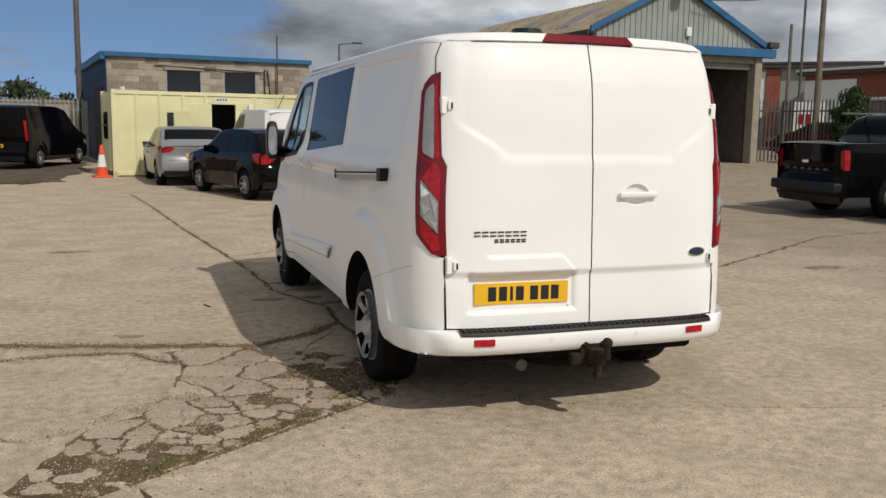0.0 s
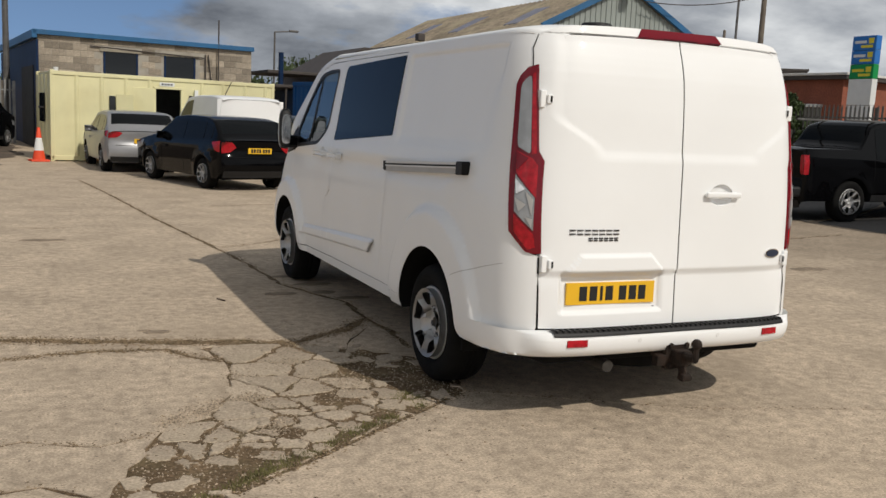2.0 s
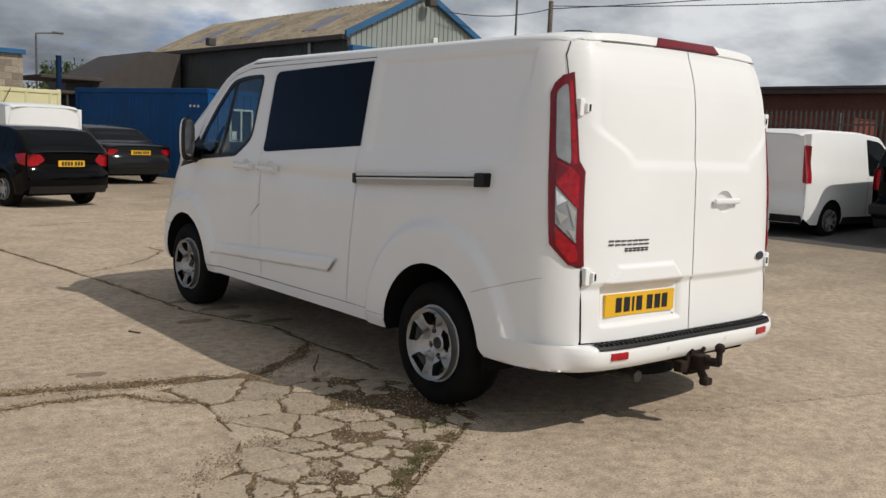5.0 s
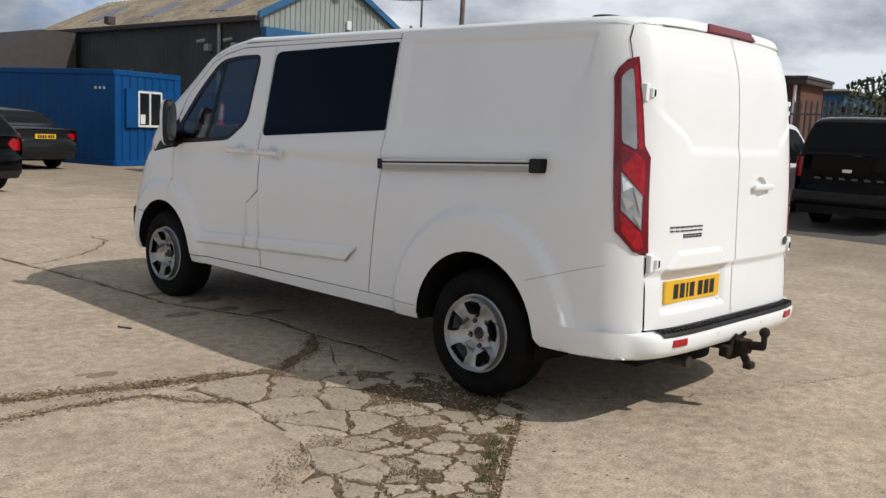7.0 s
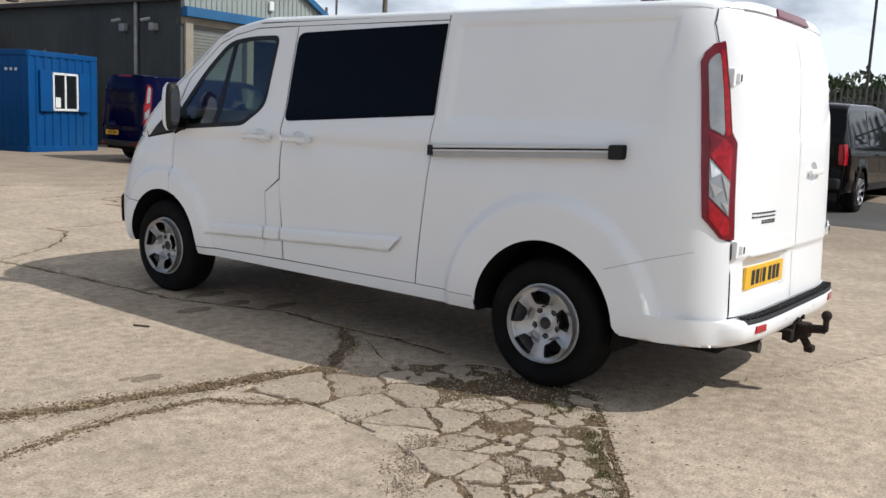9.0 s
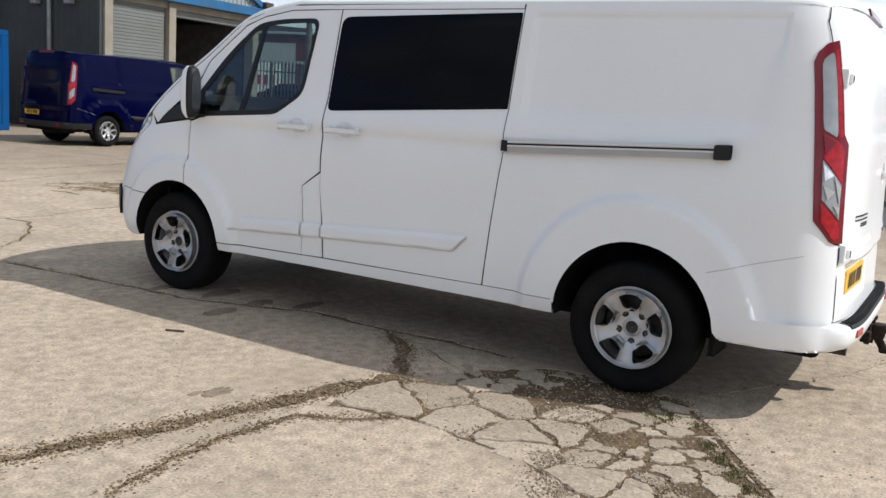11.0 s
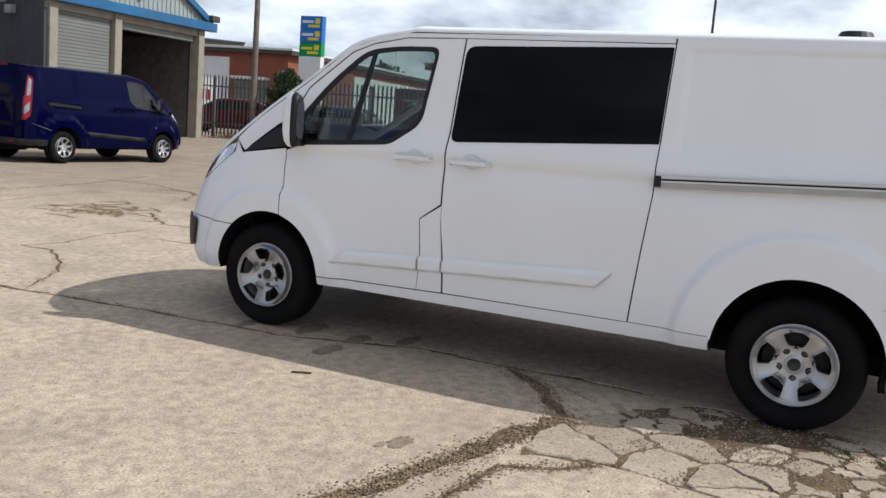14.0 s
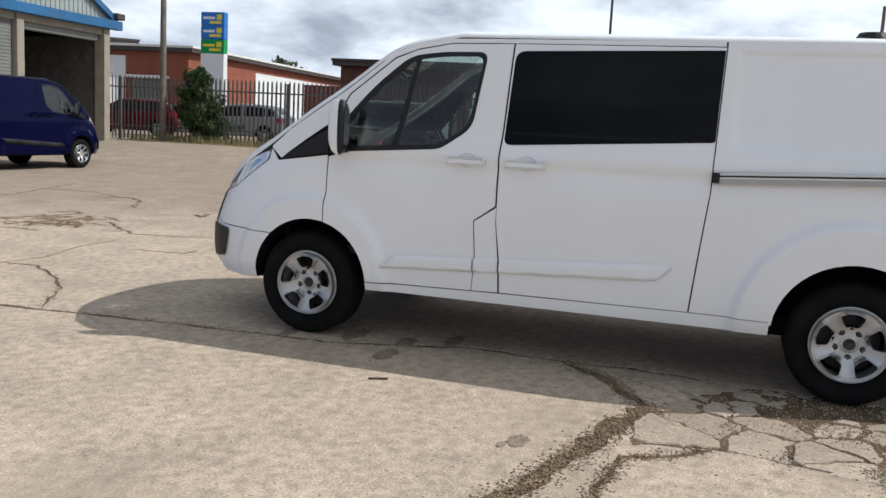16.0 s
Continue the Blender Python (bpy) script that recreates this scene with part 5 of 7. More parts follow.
def blades(spots, name, material, label, hmin=0.03, hmax=0.10):
    v, f = [], []
    for x, y, z, nb, sp in spots:
        for _ in range(nb):
            a, l, h = rnd.uniform(0, 6.28), rnd.uniform(0.01, 0.05), rnd.uniform(hmin, hmax)
            bx, by = x + rnd.gauss(0, sp), y + rnd.gauss(0, sp)
            k = len(v)
            w = 0.003 + 0.02 * h
            v += [(bx - w * math.sin(a), by + w * math.cos(a), z), (bx + w * math.sin(a), by - w * math.cos(a), z), (bx + l * math.cos(a) * h * 8, by + l * math.sin(a) * h * 8, z + h)]
            f.append((k, k + 1, k + 2))
    return tagged(put(name, v, f, material, None, "", False), label, "grass", kind="stuff")


spots = []
# moss and low weeds: a strip inside the joint and two clumps near the wheel
for k in range(70):
    t = rnd.uniform(0.30, 1.0) if k < 56 else rnd.random()
    x = -0.82 - 1.73 * t
    y = -0.25 - 1.15 * t + 0.035 + abs(rnd.gauss(0, 0.03))
    spots.append((x, y, -0.006, rnd.randint(20, 60), 0.022))
for cx, cy, n in ((-1.16, -0.27, 12), (-1.15, -0.47, 9), (-1.02, -0.37, 4)):
    for k in range(n):
        spots.append((cx + rnd.gauss(0, 0.045), cy + rnd.gauss(0, 0.025), -0.004, rnd.randint(20, 50), 0.02))
for k in range(16):
    t = rnd.random()
    spots.append((-3.0 + 1.6 * t, 1.38 - 0.4 * t + rnd.gauss(0, 0.03), -0.02, rnd.randint(3, 10), 0.03))
for k in range(40):
    spots.append((rnd.uniform(-2.4, -0.9), rnd.uniform(-0.9, 0.8), -0.012, rnd.randint(3, 14), 0.02))
blades([s for s in spots if inside(BROKEN, s[0], s[1]) or s[0] < -2.05], "weeds", M_GRASS, "small olive-green weeds and moss growing in the cracks", 0.004, 0.018)
vs = [(rnd.uniform(18.9, 21.3), rnd.uniform(9, 20.5), 0.42, 7, 0.12) for _ in range(900)]
blades(vs, "verge_grass", M_DRY, "long dry grass under the fence", 0.10, 0.35)
# twig
part_tw = tagged(part("twig", rod((-1.715, 2.50, 0.007), (-1.67, 2.40, 0.008), 0.006, 6), M_DIRT), "short brown twig on the concrete", "twig")


# ---- buildings ----
M_BLOCK = mat("concrete_block", (0.30, 0.255, 0.20), 0.9, vary=0.12, vscale=5, grain=0.2, gscale=30, bump=0.5, bscale=40, rand=0.34)
M_MORTAR = mat("mortar", (0.36, 0.33, 0.28), 0.95, vary=0.15, vscale=4)
M_BLUE = mat("blue_paint", (0.022, 0.115, 0.26), 0.5, vary=0.15, vscale=2, dirt=(0.05, 0.1, 0.16, 0.5))
M_DBLUE = mat("dark_blue_paint", (0.006, 0.022, 0.065), 0.6, spec=0.2, vary=0.2, vscale=2)
M_CABBLUE = mat("cabin_blue", (0.003, 0.062, 0.21), 0.5, spec=0.25, vary=0.12, vscale=1.5, dirt=(0.012, 0.07, 0.19, 0.5))
M_YEL = mat("pale_yellow_paint", (0.68, 0.64, 0.38), 0.5, vary=0.08, vscale=1.2, dirt=(0.50, 0.43, 0.22, 0.5))
M_CLAD = mat("grey_cladding", (0.30, 0.33, 0.31), 0.5, vary=0.1, vscale=0.8, dirt=(0.22, 0.24, 0.22, 0.5))
M_DCLAD = mat("dark_cladding", (0.066, 0.071, 0.070), 0.7, spec=0.2, vary=0.2, vscale=0.7, dirt=(0.08, 0.08, 0.075, 0.5))
M_ASB = mat("cement_roof", (0.25, 0.205, 0.15), 0.95, vary=0.3, vscale=1.6, grain=0.25, gscale=9, dirt=(0.34, 0.30, 0.20, 0.8), bump=0.4, bscale=20)
M_SKYL = mat("rooflight", (0.17, 0.17, 0.22), 0.4, vary=0.2)
M_POST = mat("concrete_post", (0.29, 0.26, 0.205), 0.85, vary=0.15, vscale=3, dirt=(0.28, 0.24, 0.18, 0.6))
M_ROLLER = mat("roller_shutter", (0.19, 0.195, 0.18), 0.55, spec=0.3, vary=0.08, vscale=1.5, dirt=(0.16, 0.16, 0.14, 0.5))
# near-black: shade of interiors put into the colour; a few doors share it
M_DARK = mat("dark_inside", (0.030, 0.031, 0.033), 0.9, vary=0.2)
M_BROWN = mat("brown_brick", (0.115, 0.050, 0.034), 0.85, vary=0.15, vscale=1.2, grain=0.25, gscale=14)
M_BRICK = mat("red_brick", (0.25, 0.080, 0.046), 0.85, vary=0.12, vscale=1.2, grain=0.25, gscale=14)
M_FASCIA = mat("dark_fascia", (0.06, 0.05, 0.045), 0.7, vary=0.15)
M_WROOF = mat("white_roof", (0.66, 0.65, 0.62), 0.6, vary=0.08)
M_STEEL = mat("galvanised_steel", (0.11, 0.105, 0.10), 0.6, metal=0.3, vary=0.25, vscale=5)
M_PALE = mat("light_galvanised", (0.33, 0.33, 0.32), 0.6, metal=0.3, vary=0.2, vscale=5)
M_WOODPOLE = mat("weathered_pole", (0.16, 0.135, 0.11), 0.9, vary=0.25, vscale=4)
M_SIGNW = mat("sign_white", (0.72, 0.73, 0.72), 0.5, vary=0.04)
M_SIGNB = mat("sign_blue", (0.02, 0.16, 0.50), 0.4, vary=0.04)
M_SIGNG = mat("sign_green", (0.0, 0.26, 0.06), 0.4, vary=0.04)
M_SIGNY = mat("sign_yellow", (0.75, 0.62, 0.04), 0.4)
M_WGLASS = mat("dark_pane", (0.012, 0.014, 0.016), 0.06, spec=0.6)
M_ORANGE = mat("cone_orange", (0.72, 0.07, 0.02), 0.55, vary=0.1, vscale=6)
M_LEAF = mat("leaf", (0.040, 0.065, 0.018), 0.7, vary=0.4, vscale=3)
M_LEAF2 = mat("far_leaf", (0.050, 0.070, 0.028), 0.8, vary=0.4, vscale=1)
M_BARK = mat("bark", (0.09, 0.07, 0.05), 0.95, vary=0.3)


def at(x, y, z=0.0, a=0.0):
    return pose(x, y, z, 0, 0, a)


def corrugated(u0, u1, z0, top, period, depth, y=0.0, flat=0.5):
    """Trapezoid-ribbed sheet in the x-z plane at y, top a height or a function of x. Returns verts, faces."""
    us = []
    k = 0
    u = u0
    while u < u1 - 1e-6:
        for f, d in ((0.0, 0.0), (flat * 0.9, 0.0), (flat * 0.9 + 0.08, 1.0), (0.92, 1.0)):
            x = u + f * period
            if x < u1:
                us.append((x, -depth * d))
        u += period
    us.append((u1, 0.0))
    v, f_ = [], []
    for x, d in us:
        zt = top(x) if callable(top) else top
        v += [(x, y + d, z0), (x, y + d, zt)]
    for i in range(len(us) - 1):
        f_.append((2 * i, 2 * i + 2, 2 * i + 3, 2 * i + 1))
    return v, f_


def pbox(name, parent, material, x0, x1, y0, y1, z0, z1, bevel=0.0, label=""):
    return part(name, bbox(x0, x1, y0, y1, z0, z1, bevel), material, parent, label)


# block-built store with a blue fascia
store = root("block_store", at(-3.1, 27.5, 0, 7), "concrete-block store with blue fascia and two dark windows", "building")
WS, HS = 7.15, 3.76
pbox("wall_core", store, M_MORTAR, 0.03, WS, 0.03, 11.8, 0, HS - 0.05)
pbox("side_wall", store, M_DBLUE, -0.04, 0.03, 0.0, 12, 0, HS - 0.25)
# dark sheet on the wall, painted as the shade of an opening
pbox("side_opening", store, M_DARK, -0.07, -0.045, 0.7, 4.0, 0, 2.7)
wins = ((2.05, 3.12), (4.05, 5.08))
blk = None
zz, r = 0.02, 0
bw, bh = 0.44, 0.215
while zz + bh < HS - 0.08:
    x = -0.02 - (0.22 if r % 2 else 0)
    while x < WS - 0.05:
        a, b = max(x, 0.0), min(x + bw, WS)
        hit = any(not (b < w0 - 0.02 or a > w1 + 0.02) and zz + bh > 2.52 and zz < 3.3 for w0, w1 in wins)
        if zz > 1.9 and not hit and b - a > 0.06:
            if blk is None:
                me_bm = bbox(0.006, 0.434, -0.012, 0.02, 0.006, 0.209, 0.006)
                b0 = part("block", me_bm, M_BLOCK, store)
                blk = b0.data
                b0.location = (a, 0.03, zz)
            else:
                b0 = new("block", blk)
                b0.parent = store
                b0.location = (a, 0.03, zz)
            b0.scale.x = (b - a) / bw
        x += bw
    zz += bh
    r += 1
for w0, w1 in wins:
    wd = pbox("window", store, M_DARK, w0, w1, 0.04, 0.10, 2.54, 3.27)
    pbox("window_frame", wd, M_DBLUE, w0 - 0.03, w0 + 0.03, 0.0, 0.06, 2.5, 3.3)
    pbox("window_frame", wd, M_DBLUE, w1 - 0.03, w1 + 0.03, 0.0, 0.06, 2.5, 3.3)
    pbox("window_sill", wd, M_POST, w0 - 0.08, w1 + 0.08, -0.05, 0.06, 2.46, 2.52)
    pbox("lintel", wd, M_POST, w0 - 0.15, w1 + 0.15, -0.02, 0.06, 3.28, 3.36)
    pbox("pane", wd, M_WGLASS, w0 + 0.03, w1 - 0.03, 0.02, 0.035, 2.54, 3.28)
pbox("fascia", store, M_BLUE, -0.15, WS + 0.06, -0.12, 0.02, HS - 0.10, HS + 0.06, 0.01)
pbox("side_fascia", store, M_BLUE, -0.18, -0.02, -0.12, 12, HS - 0.22, HS + 0.04, 0.01)
pbox("roof", store, M_DCLAD, -0.1, WS, 0.03, 12, HS - 0.05, HS + 0.03)
part("cable", rod((1.6, -0.03, 3.42), (5.4, -0.03, 3.30), 0.02, 6), M_FASCIA, store)
part("downpipe", rod((5.45, -0.04, 2.2), (5.45, -0.04, 3.42), 0.025, 6), M_FASCIA, store)
part("downpipe", rod((5.7, -0.04, 2.2), (5.55, -0.04, 3.42), 0.02, 6), M_FASCIA, store)
part("aerial", rod((5.9, -0.1, 2.2), (5.9, -0.1, 4.65), 0.025, 6), M_FASCIA, store)
part("vent_pipe", rod((0.5, -0.25, 2.0), (0.5, -0.25, 2.65), 0.08, 10), M_SIGNW, store)

# pale yellow site cabin
cab = root("site_cabin", at(-2.8, 20.55, 0, 8), "pale yellow steel container office with an open door", "cabin")
CL, CW, CH = 6.06, 2.44, 2.34
v, f = corrugated(0.08, 2.62, 0.14, CH - 0.1, 0.62, 0.035, 0.0, 0.9)
put("front_wall", v, f, M_YEL, cab, "", False)
v, f = corrugated(3.36, CL - 0.08, 0.14, CH - 0.1, 0.62, 0.035, 0.0, 0.9)
put("front_wall", v, f, M_YEL, cab, "", False)
pbox("wall_over_door", cab, M_YEL, 2.62, 3.36, 0.0, 0.04, 2.02, CH - 0.1)
v, f = corrugated(0.08, CW - 0.08, 0.14, CH - 0.1, 0.62, 0.03, 0.0, 0.9)
put("end_wall", [(p[1] * -1 * -1 - 0.0, CW - p[0], p[2]) for p in v], [q[::-1] for q in f], M_YEL, cab, "", False)
put("end_wall", [(CL - p[1], p[0], p[2]) for p in v], f, M_YEL, cab, "", False)
pbox("back_wall", cab, M_YEL, 0.05, CL - 0.05, CW - 0.05, CW, 0.14, CH - 0.1)
for x in (0.0, CL - 0.10):
    for y in (0.0, CW - 0.1):
        pbox("corner_post", cab, M_YEL, x, x + 0.10, y - 0.02, y + 0.10, 0.0, CH, 0.01)
pbox("top_rail", cab, M_YEL, 0.02, CL - 0.02, -0.03, 0.06, CH - 0.12, CH - 0.02, 0.01)
pbox("bottom_rail", cab, M_YEL, 0.02, CL - 0.02, -0.02, 0.06, 0.03, 0.15, 0.01)
pbox("roof", cab, M_YEL, 0.05, CL - 0.05, 0.03, CW - 0.05, CH - 0.08, CH - 0.03)
# floor and inner wall coloured near-black for the shade behind the door
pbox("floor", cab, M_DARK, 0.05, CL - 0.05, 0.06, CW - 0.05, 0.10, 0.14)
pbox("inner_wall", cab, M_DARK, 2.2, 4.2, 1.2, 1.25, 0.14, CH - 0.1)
for x in (2.60, 3.33):
    pbox("door_frame", cab, M_YEL, x, x + 0.06, -0.05, 0.05, 0.14, 2.03, 0.008)
pbox("door_frame", cab, M_YEL, 2.60, 3.39, -0.06, 0.05, 2.0, 2.07, 0.008)
dr = part("door", bbox(0, 0.72, -0.02, 0.02, 0, 1.85, 0.008), M_YEL, cab)
dr.matrix_basis = at(2.60, -0.06, 0.16, 172)
sh = part("window_shutter", bbox(0, 0.45, -0.015, 0.015, 0, 0.8, 0.005), M_YEL, cab)
sh.matrix_basis = at(1.62, -0.05, 1.0, -25)
pbox("window", cab, M_WGLASS, 1.45, 1.60, -0.045, 0.0, 1.05, 1.75)
ew = pbox("end_window", cab, M_WGLASS, -0.05, -0.02, 0.7, 1.5, 1.0, 1.75)
pbox("window_bars", ew, M_FASCIA, -0.075, -0.055, 0.65, 1.55, 1.35, 1.40)
pbox("name_board", cab, M_SIGNW, 2.75, 3.15, -0.075, -0.062, 2.08, 2.18)
for k in range(4):
    pbox("letter_bar", cab, M_BLACKTXT, 2.80 + 0.08 * k, 2.85 + 0.08 * k, -0.079, -0.076, 2.105, 2.155)
pbox("meter_box", cab, M_FASCIA, 3.55, 3.64, -0.10, -0.035, 1.62, 1.86, 0.01)
pbox("switch_box", cab, M_SIGNW, 3.70, 3.80, -0.10, -0.035, 1.70, 2.02, 0.01)
part("hanging_cable", rod((4.75, -0.06, 2.3), (4.3, -0.06, 1.4), 0.012, 6), M_FASCIA, cab)

# blue site office
bo = root("site_office", at(6.72, 19.95, 0, 18), "bright blue steel site office with a shuttered window", "cabin")
BL, BW, BH = 6.0, 2.44, 2.58
v, f = corrugated(0.1, BW - 0.1, 0.14, BH - 0.12, 0.28, 0.035, 0.0, 0.5)
put("end_wall", v, f, M_CABBLUE, bo, "", False)
v, f = corrugated(0.1, BL - 0.1, 0.14, BH - 0.12, 0.28, 0.006, 0.0, 0.5)
put("side_wall", [(p[1], BL - p[0], p[2]) for p in v], f, M_CABBLUE, bo, "", False)
put("side_wall", [(BW - p[1], p[0], p[2]) for p in v], f, M_CABBLUE, bo, "", False)
pbox("back_wall", bo, M_CABBLUE, 0.05, BW - 0.05, BL - 0.06, BL, 0.1, BH - 0.1)
for x in (0.0, BW - 0.12):
    for y in (0.0, BL - 0.12):
        pbox("corner_post", bo, M_CABBLUE, x - 0.02, x + 0.14, y - 0.03, y + 0.12, 0.0, BH, 0.012)
for z0, z1 in ((BH - 0.14, BH), (0.0, 0.15)):
    pbox("end_rail", bo, M_CABBLUE, 0.0, BW, -0.045, 0.06, z0, z1, 0.012)
    pbox("side_rail", bo, M_CABBLUE, -0.045, 0.06, 0.0, BL, z0, z1, 0.012)
pbox("roof", bo, M_CABBLUE, 0.05, BW - 0.05, 0.05, BL - 0.05, BH - 0.08, BH - 0.04)
w = pbox("window", bo, M_WGLASS, 0.78, 1.62, -0.075, -0.05, 1.12, 2.02)
for a, b, c, d in ((0.74, 0.80, 1.08, 2.06), (1.60, 1.66, 1.08, 2.06), (1.16, 1.22, 1.08, 2.06)):
    pbox("window_frame", w, M_SIGNW, a, b, -0.10, -0.04, c, d, 0.006)
for c in (1.07, 2.0):
    pbox("window_frame", w, M_SIGNW, 0.74, 1.66, -0.10, -0.04, c, c + 0.06, 0.006)
pbox("notice", w, M_SIGNW, 0.84, 1.02, -0.082, -0.077, 1.16, 1.42)
for x in (0.30, 1.68):
    pbox("shutter", bo, M_CABBLUE, x, x + 0.42, -0.11, -0.05, 1.05, 2.1, 0.01)
for x in (0.55, 1.65):
    part("lifting_lug", rod((x, 0.0, BH), (x, 0.0, BH + 0.05), 0.04, 8), M_FASCIA, bo)
for k in range(3):
    pbox("unit_mark", bo, M_SIGNW, -0.055, -0.05, 0.30 + 0.16 * k, 0.38 + 0.16 * k, 2.05, 2.12)

# dark blue store and canopy behind
st = root("tool_store", at(4.55, 26.3, 0, 4), "dark blue tool store with a closed door and canopy", "shed")
pbox("wall", st, M_DBLUE, 0.75, 2.35, 0, 3, 0, 2.35)
pbox("canopy", st, M_FASCIA, -0.75, 2.5, -0.5, 3, 2.38, 2.48, 0.02)
for x in (-0.7, 0.1):
    part("canopy_post", rod((x, -0.4, 0), (x, -0.4, 2.4), 0.04, 8), M_FASCIA, st)
pbox("door", st, M_DARK, 1.6, 2.3, -0.03, 0.0, 0.02, 2.05)
pbox("notice", st, M_SIGNW, 0.85, 1.05, -0.02, 0.0, 1.35, 1.75)
pbox("notice", st, M_SIGNW, 2.1, 2.3, -0.05, -0.03, 1.5, 1.9)
part("flue", rod((0.35, 1.0, 2.4), (0.35, 1.0, 3.65), 0.09, 10), M_DBLUE, st)

# workshop: gabled, corrugated, cement roof
ws = root("workshop", at(10.65, 19.75, 0, 3.2), "grey corrugated workshop with blue eaves and two bays", "building")
SW, SL, EZ, RZ, Z0, WX = 7.1, 14.2, 4.2, 6.0, 0.1, 0.5
gable = lambda x: EZ + (RZ - EZ) * (1 - abs(x - SW / 2) / (SW / 2))
v, f = corrugated(WX, SW, EZ - 0.02, gable, 0.20, 0.03, -0.02, 0.6)
put("gable_cladding", v, f, M_CLAD, ws, "", False)
v, f = corrugated(0.0, SL, Z0, EZ, 0.25, 0.018, 0.0, 0.6)
put("side_cladding", [(WX + p[1], SL - p[0], p[2] if p[2] < 1 else EZ + 0.24) for p in v], f, M_DCLAD, ws, "dark grey side cladding", False)
put("side_cladding", [(SW - p[1], p[0], p[2]) for p in v], f, M_DCLAD, ws, "", False)
v, f = corrugated(0.0, SW - WX, Z0, lambda x: gable(SW - x), 0.25, 0.03, 0.0, 0.6)
put("back_cladding", [(SW - p[0], SL - p[1], p[2]) for p in v], f, M_DCLAD, ws, "", False)
for sgn in (-1, 1):
    rv, rf = [], []
    nseg = 90
    for i in range(nseg + 1):
        y = -0.15 + (SL + 0.3) * i / nseg
        o = 0.025 * math.cos(i * math.pi)
        xa = SW + 0.22 if sgn > 0 else WX - 0.14
        rv += [(xa, y, EZ - 0.10 + (0.33 if sgn < 0 else 0.0) + o), (SW / 2, y, RZ + 0.06 + o)]
        if i:
            rf.append((2 * i - 2, 2 * i, 2 * i + 1, 2 * i - 1))
    put("roof_slope", rv, rf, M_ASB, ws, "lichen-stained cement roof sheets", False)
    for k, y in enumerate((2.8, 7.0, 10.9)):
        t0, t1 = 0.35, 0.72
        x0, x1 = SW / 2 + sgn * SW / 2 * (1 - t0), SW / 2 + sgn * SW / 2 * (1 - t1)
        z0, z1 = EZ + (RZ - EZ) * t0 + 0.075, EZ + (RZ - EZ) * t1 + 0.085
        put("rooflight", [(x0, y, z0), (x0, y + 0.9, z0), (x1, y + 0.9, z1), (x1, y, z1), (x0, y, z0 - 0.06), (x0, y + 0.9, z0 - 0.06), (x1, y + 0.9, z1 - 0.06), (x1, y, z1 - 0.06)], [(0, 1, 2, 3), (4, 5, 1, 0), (5, 6, 2, 1), (6, 7, 3, 2), (7, 4, 0, 3)], M_SKYL, ws, "", False)
    # blue barge boards
    xa, xb = (SW + 0.25 if sgn > 0 else WX - 0.17), SW / 2
    ze = EZ if sgn > 0 else EZ + 0.33
    bv = []
    for y in (-0.20, -0.10):
        bv += [(xa, y, ze - 0.12), (xb, y, RZ + 0.02), (xb, y, RZ + 0.22), (xa, y, ze + 0.08)]
    put("barge_board", bv, [(0, 1, 2, 3), (7, 6, 5, 4), (0, 4, 5, 1), (3, 2, 6, 7), (0, 3, 7, 4), (1, 5, 6, 2)], M_BLUE, ws, "", False)
    pbox("gutter", ws, M_FASCIA, xa - 0.08 if sgn < 0 else xa - 0.12, xa + 0.12 if sgn < 0 else xa + 0.08, -0.1, SL + 0.1, ze - 0.20, ze - 0.04, 0.02)
pbox("fascia", ws, M_BLUE, WX, SW + 0.35, -0.30, -0.05, EZ - 0.30, EZ - 0.02, 0.015, "blue fascia over the bays")
pbox("lintel", ws, M_POST, 0.5, SW - 0.2, -0.04, 0.2, EZ - 0.50, EZ - 0.28)
for x0, x1 in ((0.60, 0.88), (2.98, 3.26), (SW - 0.34, SW - 0.06)):
    pbox("concrete_post", ws, M_POST, x0, x1, -0.12, 0.25, 0.0, EZ - 0.30, 0.015)
pbox("corner_cladding", ws, M_DCLAD, WX - 0.01, 0.60, -0.03, 0.1, Z0, EZ + 0.2)
rs = new("roller_shutter")
rs.parent = ws
k = 0
zz = 0.2
while zz < EZ - 0.52:
    pbox("slat", rs, M_ROLLER, 0.92, 2.95, 0.05, 0.075, zz, zz + 0.088, 0.008)
    zz += 0.095
pbox("raised_shutter", ws, M_ROLLER, 3.30, SW - 0.42, 0.05, 0.35, EZ - 0.70, EZ - 0.42, 0.03)
pbox("floor_slab", ws, M_CONC, WX + 0.1, SW - 0.1, 0.0, SL - 0.1, 0.0, 0.36)
# bay walls, back and ceiling have the bay's shade painted in
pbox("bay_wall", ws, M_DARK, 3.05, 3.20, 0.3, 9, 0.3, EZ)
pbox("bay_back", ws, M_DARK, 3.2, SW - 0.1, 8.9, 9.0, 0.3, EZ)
pbox("bay_lining", ws, M_STEEL, SW - 0.36, SW - 0.30, 0.3, 8.9, 0.36, EZ - 0.6, 0.0, "grey lining of the open bay")
pbox("bay_cupboard", ws, M_CLAD, 4.2, 5.3, 8.2, 8.85, 0.36, 2.0, 0.02)
pbox("bay_bench", ws, M_SIGNW, 5.6, 6.6, 7.0, 7.8, 0.36, 1.3, 0.02)
pbox("bay_mezzanine", ws, M_STEEL, 3.25, SW - 0.2, 4.0, 8.9, 1.95, 2.1)
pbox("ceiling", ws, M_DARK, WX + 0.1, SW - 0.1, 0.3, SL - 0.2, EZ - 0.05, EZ)
